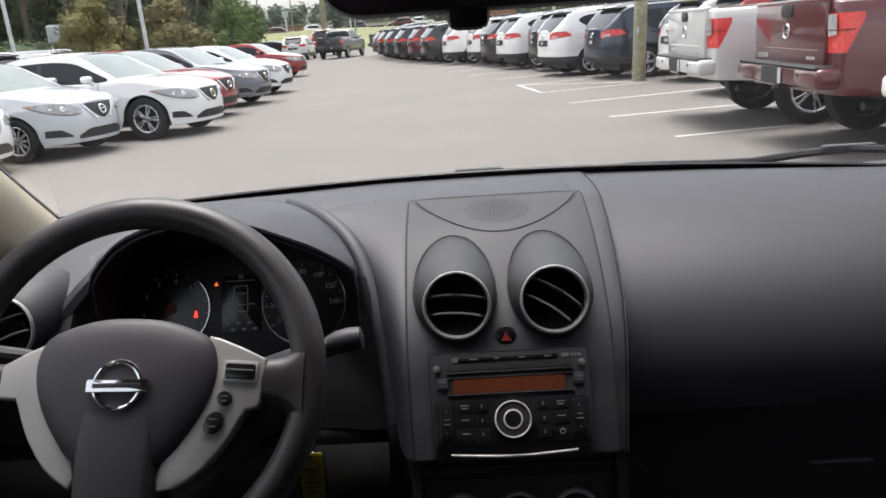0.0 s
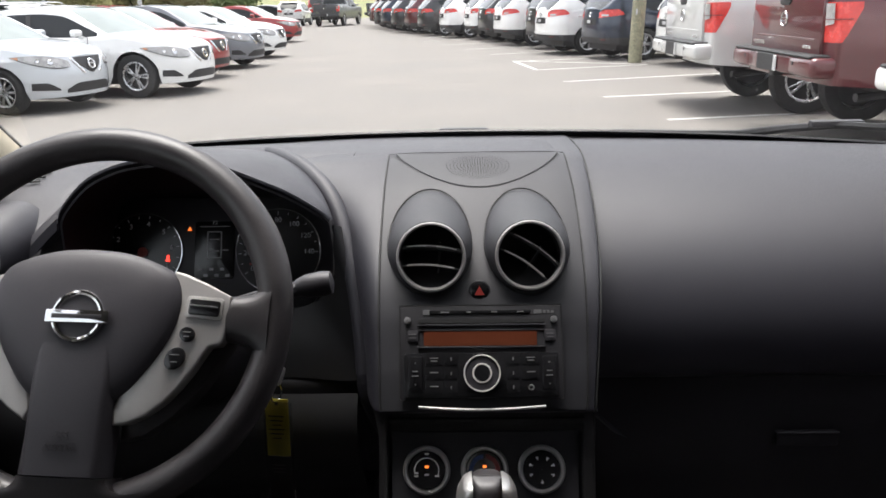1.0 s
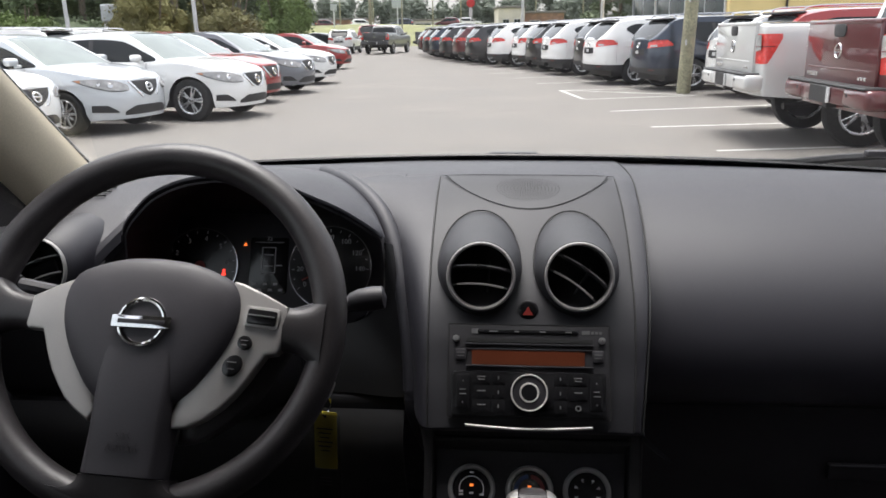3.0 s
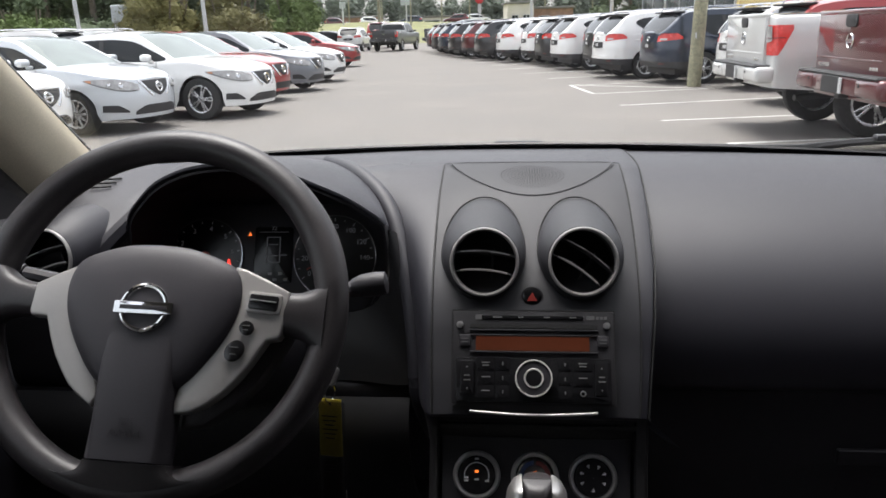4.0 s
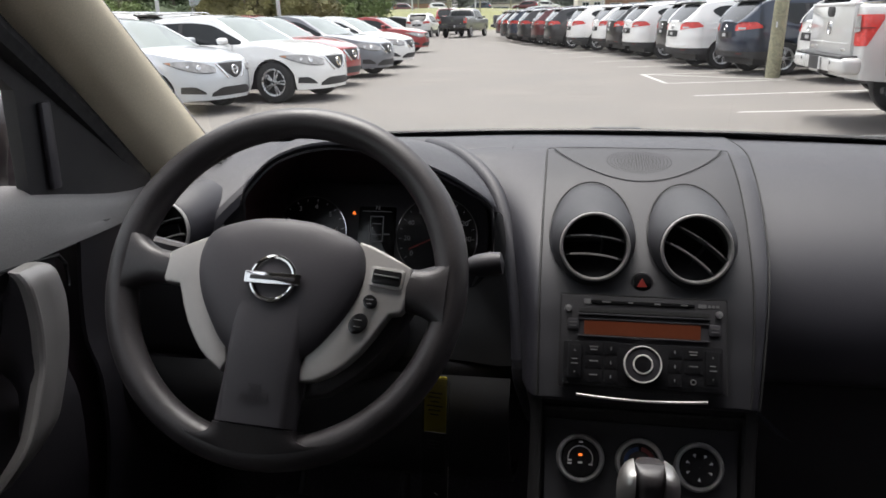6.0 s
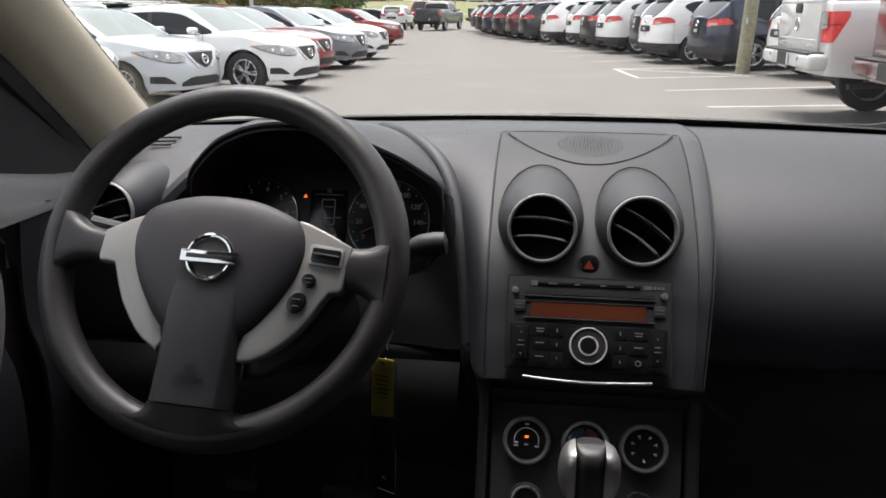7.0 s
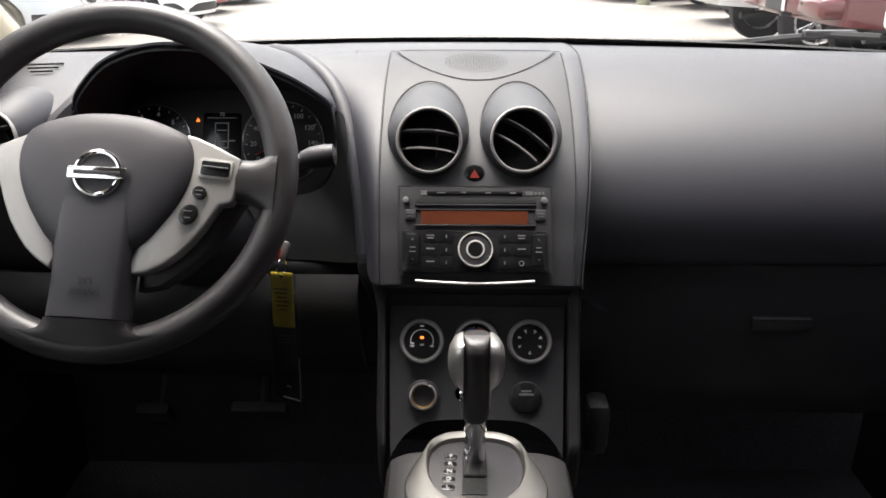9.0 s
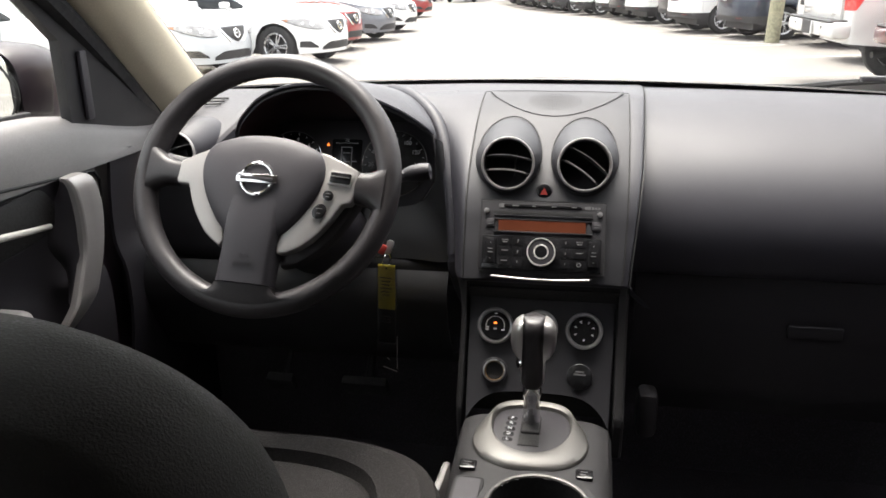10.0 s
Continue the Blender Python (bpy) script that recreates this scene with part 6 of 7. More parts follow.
                rows.append([(x, sy * (wb + (wt - wb) * q**1.3 + 0.005), base + (top - 0.045 - base) * q) for q in [lo + (hi - lo) * n / 5 for n in range(6)]])
            part("quarter_window", thick(grid(rows), 0.004), CAR_GLASS, thing_ob)
        xb = (x_roof_f + x_roof_r) / 2 + 0.05
        wb = s.half_width(xb) * 0.945
        zb, zt = s.high(xb) - s.side_drop - 0.01, flow(s.roof, xb) - 0.055
        part("door_post", grid([[(xb + dx - 0.06 * f, sy * (wb - 0.17 * (s.width / 1.84) * f**1.3 + 0.006), zb + (zt - zb) * f) for dx in (-0.045, 0.045)] for f in (0, 0.2, 0.4, 0.6, 0.78)]), CAR_TRIM, thing_ob)
        mir = part("wing_mirror", join(box((0.13, 0.22, 0.115), (x_ws - 0.45, sy * (s.half_width(x_ws - 0.4) + 0.09), s.belt + 0.09), 0.05, 3), box((0.06, 0.12, 0.05), (x_ws - 0.44, sy * (s.half_width(x_ws - 0.4) - 0.02), s.belt + 0.02), 0.015, 1)), colour, thing_ob)
        for xd in (xb + 0.0, x_ws - 0.35, x_roof_r - 0.05):
            u = s.u_at(xd)
            lo, hi = s.low(xd) + 0.03, s.high(xd) - s.side_drop
            part("door_seam", grid([[s.skin(u + du, lo + (hi - lo) * k / 8, sy, 0.003) for du in (-0.0018, 0.0018)] for k in range(9)]), CAR_TRIM, thing_ob)
        for xd in (xb + 0.20, xb - 0.75):
            p = s.at(s.u_at(xd), s.belt - 0.12)
            part("door_handle", box((0.17, 0.03, 0.03), (xd, sy * (p.y + 0.006), p.z), 0.010, 1), colour, thing_ob)
        for xa in s.axles:
            tyre, rim, disc = build_wheel_rim(s.wheel, s.spokes, 0, sy)
            w = s.half_width(xa) - 0.115
            for bm in (tyre, rim, disc):
                bm.transform(Matrix.Translation((xa, sy * w, s.wheel)))
            wheel = part("wheel", tyre, TYRE, thing_ob)
            part("rim", rim, ALLOY, wheel, "bright alloy rim")
            part("brake_disc", disc, CAR_TRIM, wheel)


def sedan(name, s, colour, label, where, group):
    c = thing(name, (0, 0, 0), label, "car", group)
    car_parts(c, s, colour)
    h = s.length / 2
    e = s.high(h - 0.05) - s.side_drop     # edge of the hood over the grille
    for sy in (1, -1):
        u0, u1 = s.u_front(0.385), s.u_at(h - 0.66)

        def lens(f, grow=1.0):
            zc = e - 0.092 + 0.115 * f
            th = (0.010 + 0.082 * math.sin(math.pi * min(1.0, f * 0.93 + 0.07) ** 0.75)) * grow
            return u0 + (u1 - u0) * f, zc - th, min(zc + th * 0.85, s.high(s.plan(u0 + (u1 - u0) * f)[0]) - s.side_drop)

        part_of = patch(s, lens, sy, 0.006, 0.010, "headlight", LAMP_CLEAR, c, "clear swept-back headlamp", 16)
        patch(s, lambda f: (lens(0.06 + 0.86 * f)[0], lens(0.06 + 0.86 * f)[1] + 0.002, lens(0.06 + 0.86 * f)[1] + 0.014), sy, 0.018, 0.006, "lamp_bezel", CAR_TRIM, part_of, "", 12)
        patch(s, lambda f: (lens(0.86 + 0.10 * f)[0], lens(0.86 + 0.10 * f)[1] + 0.012, lens(0.86 + 0.10 * f)[2] - 0.010), sy, 0.018, 0.004, "marker", LAMP_AMBER, part_of, "amber corner of the headlamp", 4)
        for f, r in ((0.34, 0.042), (0.55, 0.034)):
            u, lo, hi = lens(f)
            p, q = Vector(s.skin(u, (lo + hi) / 2, sy, 0.017)), Vector(s.skin(u, (lo + hi) / 2, sy, 0.05))
            part("lamp_reflector", lathe([(r, 0.0), (r * 0.8, 0.012), (r * 0.3, 0.004), (0.001, 0.006)], 14, facing(p, q - p)), CAR_CHROME, part_of, "bright round reflector")
        fu = lambda f: s.u_front(0.56 + 0.24 * f)
        patch(s, lambda f: (fu(f), 0.325 + 0.02 * f, 0.345 + 0.10 * min(1.0, 1.9 * f)), sy, 0.004, 0.008, "fog_recess", CAR_TRIM, c, "black fog-lamp recess")
        zt = s.high(-h + 0.15) - s.side_drop
        patch(s, lambda f: (3 - s.u_back(0.50) * (1 - f) - f * (3 - s.u_at(-h + 0.30)), zt - 0.20 + 0.03 * f, zt - 0.02), sy, 0.005, 0.01, "taillight", LAMP_RED, c)
        g = [(0.345, e - 0.005), (0.285, e - 0.09), (0.22, e - 0.18), (0.16, e - 0.235)]
        part("grille_bar", thick(grid([[s.skin(s.u_front(y + dy), z - 0.3 * dy, sy, out) for dy, out in ((-0.024, 0.006), (-0.012, 0.013), (0.012, 0.013), (0.024, 0.006))] for y, z in g]), 0.006), CAR_CHROME, c, "bright V-shaped grille bar")
    patch(s, lambda f: (math.copysign(s.u_front(0.32 - 0.64 * f if f < 0.5 else 0.64 * f - 0.32), 0.5 - f), e - 0.24 + 0.20 * abs(1 - 2 * f) ** 1.5, e - 0.004), 1, 0.005, 0.012, "grille", CAR_TRIM, c, "dark mesh grille", 14)
    patch(s, lambda f: (math.copysign(s.u_front(abs(0.48 - 0.96 * f)), 0.5 - f), 0.285, 0.335 + 0.085 * min(1.0, 6 * min(f, 1 - f))), 1, 0.004, 0.010, "air_intake", CAR_TRIM, c, "black lower air intake", 14)
    patch(s, lambda f: (math.copysign(s.u_front(abs(0.78 - 1.56 * f)), 0.5 - f), 0.232, 0.262), 1, 0.010, 0.02, "chin", colour, c, "", 16)
    bx = s.at(0, e - 0.11).x
    part("badge", join(ring(0.065, 0.013, 24, 6, facing((bx + 0.022, 0, e - 0.11), (1, 0, 0.2))), box((0.02, 0.17, 0.03), (bx + 0.022, 0, e - 0.11), 0.005, 1)), CAR_CHROME, c, "round bright badge")
    part("number_plate", box((0.012, 0.31, 0.15), (s.at(3, 0.78).x - 0.008, 0, 0.78), 0.004, 1), CAR_TRIM, c)
    c.matrix_basis = where
    return c


def suv(name, s, colour, label, where, group):
    c = thing(name, (0, 0, 0), label, "car", group)
    car_parts(c, s, colour, True)
    h = s.length / 2
    for sy in (1, -1):
        ua, ub = 3 - s.u_back(0.46), s.u_at(-h + 0.46)
        zr = lambda f: (0.965 + 0.060 * f, min(1.150, 0.965 + 0.060 * f + 0.020 + 0.19 * math.sin(math.pi * min(1, 0.14 + 0.84 * f)) ** 0.8))
        tl = patch(s, lambda f: (ua + (ub - ua) * f, *zr(f)), sy, 0.006, 0.018, "taillight", LAMP_RED, c, "red boomerang-shaped tail lamp", 10)
        patch(s, lambda f: (ua + (ub - ua) * (0.14 + 0.30 * f), zr(0.3)[0] + 0.012, zr(0.3)[0] + 0.055), sy, 0.026, 0.004, "lamp_insert", LAMP_CLEAR, tl, "clear reversing lens", 4)
        part("roof_rail", tube(curve([(x, sy * 0.60, z) for x, z in ((-1.75, s.height - 0.06), (-1.5, s.height + 0.015), (0.0, s.height + 0.02), (0.45, s.height - 0.04))], 14), 0.018, 6), CAR_CHROME, c)
        patch(s, lambda f: (s.u_front(0.5) + (s.u_at(h - 0.7) - s.u_front(0.5)) * f, 0.78 + 0.04 * f, 0.90), sy, 0.005, 0.01, "headlight", LAMP_CLEAR, c)
        patch(s, lambda f: (3 - s.u_back(0.52 + 0.16 * f), 0.46, 0.49), sy, 0.006, 0.008, "reflector", LAMP_DARK, c, "", 3)
    part("spoiler", box((0.24, 1.16, 0.035), (s.glass[3] + 0.47, 0, s.height - 0.085), 0.014, 2), CAR_TRIM, c, "dark roof spoiler")
    sign = lambda f, w: math.copysign(1, 0.5 - f) * (3 - s.u_back(abs(w - 2 * w * f)))
    patch(s, lambda f: (sign(f, 0.34), 0.80, 0.95), 1, 0.003, 0.006, "plate_recess", CAR_TRIM, c, "", 8)
    bx = s.at(3, 0.87).x
    part("number_plate", box((0.012, 0.31, 0.155), (bx - 0.014, 0, 0.87), 0.004, 1), CAR_TRIM, c, "black dealer plate")
    part("plate_print", box((0.012, 0.17, 0.07), (bx - 0.018, 0, 0.875), 0.004, 1), WHITE_PRINT, c)
    part("badge", ring(0.05, 0.010, 20, 6, facing((s.at(3, 1.03).x - 0.012, 0, 1.03), (-1, 0, 0.2))), CAR_CHROME, c)
    patch(s, lambda f: (sign(f, 0.80), 0.535, 0.60), 1, 0.02, 0.03, "rear_bumper", colour, c, "", 12)
    part("rear_wiper", tube([(s.glass[3] + 0.06, 0.0, 1.20), (s.glass[3] + 0.09, -0.35, 1.245)], 0.012, 6), CAR_TRIM, c)
    c.matrix_basis = where
    return c


def pickup(name, s, colour, label, where, group):
    """A crew-cab pickup: hood and cab as other cars, an open bed with a tailgate behind."""
    c = thing(name, (0, 0, 0), label, "pickup truck", group)
    car_parts(c, s, colour)
    h = s.length / 2
    bed_z = s.high(-h + 0.5)
    tg = part("tailgate", box((0.05, 1.62, 0.58), (-h + 0.006, 0, bed_z - 0.32), 0.014, 2), colour, c)
    part("gate_lip", box((0.10, 1.62, 0.05), (-h + 0.022, 0, bed_z - 0.022), 0.02, 2), colour, tg)
    part("gate_crease", box((0.02, 1.42, 0.03), (-h - 0.012, 0, bed_z - 0.46), 0.008, 1), colour, tg)
    hd = part("gate_handle", plate(rounded(0.26, 0.12, 0.05), 0.02, 0.006, facing((-h - 0.012, 0, bed_z - 0.10), (-1, 0, 0))), CAR_TRIM, tg, "black tailgate handle")
    part("gate_badge", join(ring(0.068, 0.010, 24, 6, facing((-h - 0.025, 0, bed_z - 0.29), (-1, 0, 0))), box((0.012, 0.17, 0.03), (-h - 0.026, 0, bed_z - 0.29), 0.004, 1)), CAR_CHROME, tg)
    for k in range(5):
        part("model_bar", box((0.006, 0.040, 0.042), (-h - 0.021, 0.70 - 0.058 * k, bed_z - 0.53), 0.002, 1), CAR_CHROME, tg)
    for k in range(3):
        part("trim_bar", box((0.006, 0.045, 0.03), (-h - 0.021, -0.50 - 0.06 * k, bed_z - 0.53), 0.002, 1), CAR_CHROME, tg)
    part("bed_cover", box((1.55, 1.62, 0.04), (-h + 0.92, 0, bed_z - 0.03), 0.01, 1), CAR_TRIM, c)
    for sy in (1, -1):
        # tail lamps wrap the corner: wide above, narrow below, with a clear lens on the inner edge
        ua, ub, uc = 3 - s.u_back(0.83), s.u_at(-h + 0.255), s.u_at(-h + 0.16)
        top, bottom = bed_z - 0.135, bed_z - 0.475

        def lamp_edge(f, cut=0.0):
            u = ua + (ub - ua) * f
            x = s.plan(u)[0] + h
            lo = bottom if x < 0.12 else bottom + 0.14 * min(1.0, (x - 0.12) / 0.03) + 0.14 * max(0.0, x - 0.15) / 0.10
            return u, lo, top

        tl = patch(s, lamp_edge, sy, 0.006, 0.02, "taillight", LAMP_RED, c, "red wedge-shaped tail lamp round the corner", 24)
        us = (3 - s.u_back(0.865), 3 - s.u_back(0.972))
        patch(s, lambda f: (us[0] + (us[1] - us[0]) * f, top - 0.20 + 0.02 * f, top - 0.01), sy, 0.0265, 0.004, "lamp_insert", LAMP_CLEAR, tl, "clear reversing lens", 4)
        patch(s, lambda f: (ua + (uc - ua) * f, bottom + 0.19, bottom + 0.20), sy, 0.027, 0.004, "lamp_seam", LAMP_DARK, tl, "", 12)
        part("headlight", box((0.35, 0.30, 0.22), (h - 0.22, sy * 0.78, 1.02), 0.04, 2), LAMP_CLEAR, c)
        part("bumper_cap", box((0.24, 0.52, 0.185), (-h - 0.035, sy * 0.74, 0.765), 0.055, 3), colour, c)
        part("parking_sensor", lathe([(0.001, 0.008), (0.018, 0.006), (0.022, 0.0)], 12, facing((-h - 0.153, sy * 0.60, 0.79), (-1, 0, 0))), CAR_TRIM, c)
    for k in range(3):
        p = s.skin(s.u_at(-h + 0.62 + 0.13 * k), bed_z - 0.19, -1, 0.004)
        part("side_bar", box((0.085, 0.008, 0.085), p, 0.003, 1), WHITE_PRINT, c)
    part("bumper_step", box((0.21, 1.1, 0.17), (-h - 0.040, 0, 0.765), 0.03, 2), colour, c)
    part("bumper_pad", box((0.22, 1.86, 0.030), (-h - 0.040, 0, 0.862), 0.012, 1), CAR_TRIM, c)
    part("plate_recess", box((0.02, 0.44, 0.17), (-h - 0.142, 0.06, 0.765), 0.01, 1), CAR_TRIM, c)
    part("number_plate", box((0.012, 0.07, 0.15), (-h - 0.158, -0.20, 0.765), 0.004, 1), WHITE_PRINT, c, "white paper tag")
    part("hitch", box((0.16, 0.10, 0.07), (-h - 0.02, 0, 0.66), 0.01, 1), CAR_TRIM, c)
    part("exhaust", tube([(-h + 0.9, -0.62, 0.50), (-h + 0.42, -0.70, 0.47)], 0.04, 10), CAR_TRIM, c)
    c.matrix_basis = where
    return c


SEDAN = Shape(4.85, 1.83, 1.53, (1.60, -1.27), 0.358, [(-2.43, 1.00), (-2.25, 1.10), (-1.55, 1.13), (-1.0, 1.08), (0.7, 1.04), (1.05, 1.06), (1.6, 1.01), (2.10, 0.91), (2.43, 0.82)],
              [(-2.05, 1.10), (-1.70, 1.26), (-1.25, 1.42), (-0.75, 1.51), (-0.2, 1.53), (0.25, 1.49), (0.75, 1.25), (1.15, 1.02)], 0.98, (1.15, 0.25, -0.95, -1.95), 0.20, 5, 0.11)
SMALL_SEDAN = Shape(4.62, 1.76, 1.49, (1.42, -1.28), 0.325, [(-2.31, 0.97), (-2.12, 1.07), (-1.45, 1.10), (-1.0, 1.06), (0.6, 1.02), (0.95, 1.04), (1.5, 0.99), (2.0, 0.90), (2.31, 0.82)],
                    [(-1.95, 1.07), (-1.60, 1.23), (-1.2, 1.38), (-0.7, 1.46), (-0.2, 1.49), (0.25, 1.45), (0.75, 1.22), (1.15, 1.00)], 1.0, (1.15, 0.25, -0.90, -1.85), 0.20, 10, 0.11)
SUV = Shape(4.66, 1.84, 1.70, (1.34, -1.33), 0.36, [(-2.33, 1.17), (-2.24, 1.225), (-1.9, 1.22), (-1.0, 1.13), (0.7, 1.06), (1.0, 1.08), (1.6, 1.03), (2.05, 0.96), (2.33, 0.90)],
            [(-2.27, 1.17), (-2.17, 1.27), (-2.02, 1.42), (-1.86, 1.565), (-1.70, 1.635), (-1.2, 1.69), (-0.4, 1.70), (0.15, 1.66), (0.7, 1.38), (1.15, 1.06)], 1.10, (1.15, 0.15, -1.84, -2.27), 0.27, 5, 0.10, 0.06, 0.05, (0.9, 2.6, 0.62, 2.9), (0.50, 0.72), -1.62, 1.13, True)
TRUCK = Shape(6.1, 2.02, 1.98, (1.95, -1.80), 0.42, [(-3.05, 1.46), (-0.80, 1.46), (-0.6, 1.32), (1.2, 1.28), (1.5, 1.30), (2.6, 1.27), (2.9, 1.20), (3.05, 1.10)],
              [(-0.95, 1.35), (-0.88, 1.78), (-0.6, 1.94), (0.2, 1.98), (0.75, 1.92), (1.55, 1.30)], 1.28, (1.55, 0.75, -0.7, -0.95), 0.49, 5, 0.05, 0.0, 0.05, (0.5, 3.0, 0.10, 3.5), (0.9, 0.9), None, 1.07)

# near row, noses to the aisle
LEFT = "sedans parked nose-out along the aisle"
sedan("sedan", SMALL_SEDAN, PAINTS["white"], "white compact sedan parked nose-out at the row's end", lot_pose(-7.35, 11.10, -16), LEFT)
sedan("sedan", SMALL_SEDAN, PAINTS["silver"], "silver compact sedan with dark V-shaped grille, parked nose-out", lot_pose(-6.50, 12.95, -17), LEFT)
sedan("sedan", SEDAN, PAINTS["white"], "white four-door sedan with ten-spoke alloys, parked nose-out", lot_pose(-5.34, 14.78, -16), LEFT)
sedan("sedan", SEDAN, PAINTS["bright red"], "red sedan parked nose-out between white and grey cars", lot_pose(-5.60, 17.6, -15), LEFT)
sedan("sedan", SEDAN, PAINTS["grey"], "gunmetal grey sedan parked nose-out", lot_pose(-5.25, 20.4, -15), LEFT)
sedan("sedan", SMALL_SEDAN, PAINTS["white"], "white compact sedan with open slatted grille, parked nose-out", lot_pose(-5.0, 23.9, -14), LEFT)
sedan("sedan", SMALL_SEDAN, PAINTS["bright red"], "red compact sedan parked nose-out beside a white one", lot_pose(-6.1, 28.0, -14), LEFT)
sedan("sedan", SMALL_SEDAN, PAINTS["bright red"], "red compact sedan at the far end of the row", lot_pose(-5.5, 33.6, -12), LEFT)

# rear row on that side: only roofs show over the near row
BACK = "cars in the row behind"
for x, y, kind, col, label in ((-12.6, 16.2, SMALL_SEDAN, "silver", "silver sedan in the row behind, roof showing"), (-12.3, 19.4, SEDAN, "red", "red sedan in the row behind, roof showing"), (-12.0, 22.6, SUV, "white", "white crossover in the row behind, roof showing"), (-11.8, 26.2, SUV, "white", "white crossover in the row behind, roof showing"), (-13.0, 12.8, SMALL_SEDAN, "white", "white sedan in the row behind, roof showing")):
    (suv if kind is SUV else sedan)("sedan" if kind is not SUV else "crossover", kind, PAINTS[col], label, lot_pose(x, y, 172), BACK)

# trucks and crossovers, tails to the aisle
RIGHT = "trucks parked nose-in along the aisle"
pickup("pickup_truck", TRUCK, PAINTS["pearl"], "white crew-cab pickup parked nose-in, tail to the aisle", lot_pose(7.03, 9.95, -5), RIGHT)
pickup("pickup_truck", TRUCK, PAINTS["red"], "deep red crew-cab pickup parked nose-in, tail to the aisle", lot_pose(7.09, 7.43, -5), RIGHT)
pickup("pickup_truck", TRUCK, PAINTS["white"], "white pickup at the row's end, painted bumper showing", lot_pose(6.98, 4.65, -5), RIGHT)
ROW = "crossovers parked nose-in along the aisle"
first = {}
for x, y, col in ((8.3, 16.6, "white"), (7.3, 19.2, "navy"), (6.58, 21.5, "white"), (6.75, 23.9, "black"), (6.1, 26.2, "white"), (5.86, 28.6, "black"), (5.6, 30.8, "white"), (4.8, 33.0, "white"), (4.0, 35.5, "black"), (3.5, 38.1, "red"), (2.9, 40.4, "black"), (2.4, 43.4, "navy"), (2.0, 46.6, "black"), (1.7, 49.6, "red")):
    where = lot_pose(x, y, 9 if y > 19 else 4)
    names = {"white": "white", "navy": "dark blue", "black": "black", "red": "red"}
    if col in first:
        copy_thing(first[col], where)
    else:
        first[col] = suv("crossover", SUV, PAINTS[col], names[col] + " crossover parked nose-in with dark lower cladding", where, ROW)
suv("crossover", SUV, PAINTS["bright red"], "red crossover parked beside the white pickup", lot_pose(7.75, 13.3, 0), ROW)
# far end of the aisle
pickup("pickup_truck", TRUCK, PAINTS["charcoal"], "dark grey pickup parked across the far end of the aisle", lot_pose(-2.95, 58.0, 76), "vehicles at the far end")
pickup("pickup_truck", TRUCK, PAINTS["black"], "black pickup at the far end of the row", lot_pose(2.3, 54.5, 16), "vehicles at the far end")
copy_thing(first["white"], lot_pose(-6.2, 60.0, 84))
tagged(suv("crossover", SUV, PAINTS["bright red"], "red van-like car behind the dark grey pickup", lot_pose(-4.7, 68.0, 82) @ Matrix.Diagonal((1, 1, 1.25, 1)), "vehicles at the far end"))
sedan("sedan", SEDAN, PAINTS["black"], "black sedan beyond the red cars", lot_pose(-9.0, 63.0, 170), "vehicles at the far end")


# ---- ground, markings, grass ----
def ground_sheet():
    rows = []
    for j in range(25):
        y = -700 + 1500 * (j / 24)
        rows.append([LOT @ Vector((-750 + 1500 * i / 24, y, 0)) for i in range(25)])
    return grid(rows)


solo("ground", ground_sheet(), ASPHALT, "pale grey worn asphalt of the car park", "asphalt ground", kind="structure")


def stripe(x0, y0, x1, y1, width=0.10):
    d = Vector((x1 - x0, y1 - y0, 0))
    n = Vector((-d.y, d.x, 0)).normalized() * width / 2
    a, b = Vector((x0, y0, 0.004)), Vector((x1, y1, 0.004))
    return grid([[LOT @ (a - n), LOT @ (a + n)], [LOT @ a.lerp(b, 0.5) - LOT.to_3x3() @ n, LOT @ a.lerp(b, 0.5) + LOT.to_3x3() @ n], [LOT @ (b - n), LOT @ (b + n)]])


MARKS = "white parking bay lines"
for x0, y0, x1, y1 in ((3.43, 9.07, 8.6, 9.40), (3.32, 11.46, 8.5, 11.85), (3.25, 13.84, 8.4, 14.75), (3.27, 16.37, 5.8, 16.85), (3.27, 16.37, 3.21, 18.99), (3.21, 18.99, 5.6, 17.1), (3.3, 18.95, 8.6, 19.5), (3.6, 6.6, 8.6, 6.9),
                       (3.0, 21.6, 7.5, 22.6), (2.6, 24.3, 7.0, 25.5), (2.1, 27.2, 6.5, 28.6), (1.6, 30.0, 6.0, 31.5), (1.1, 33.0, 5.4, 34.6)):
    solo("line_marking", stripe(x0, y0, x1, y1), LINE_PAINT, "thin worn white bay line on the asphalt", "road marking", MARKS)
# old seam across the aisle, and patches of oil
def blot(x, y, rx, ry, seed):
    rnd = random.Random(seed)
    return grid([[LOT @ Vector((x, y, 0.003))] * 14, [LOT @ Vector((x + rx * (0.7 + 0.5 * rnd.random()) * math.cos(k * math.pi * 2 / 14), y + ry * (0.7 + 0.5 * rnd.random()) * math.sin(k * math.pi * 2 / 14), 0.003)) for k in range(14)]], close_u=True)


for k, (x, y, rx, ry) in enumerate(((0.3, 14.2, 0.5, 0.04), (1.5, 14.3, 0.4, 0.05), (2.3, 13.9, 0.3, 0.05), (-1.1, 16.0, 0.3, 0.04), (2.6, 14.9, 0.25, 0.09), (-1.5, 17.5, 0.9, 0.07))):
    bm = blot(x, y, rx, ry, k)
    bmesh.ops.remove_doubles(bm, verts=bm.verts, dist=1e-5)
    solo("asphalt_stain", bm, CRACK, "dark old crack and stain in the asphalt", "stain", "stains on the asphalt")


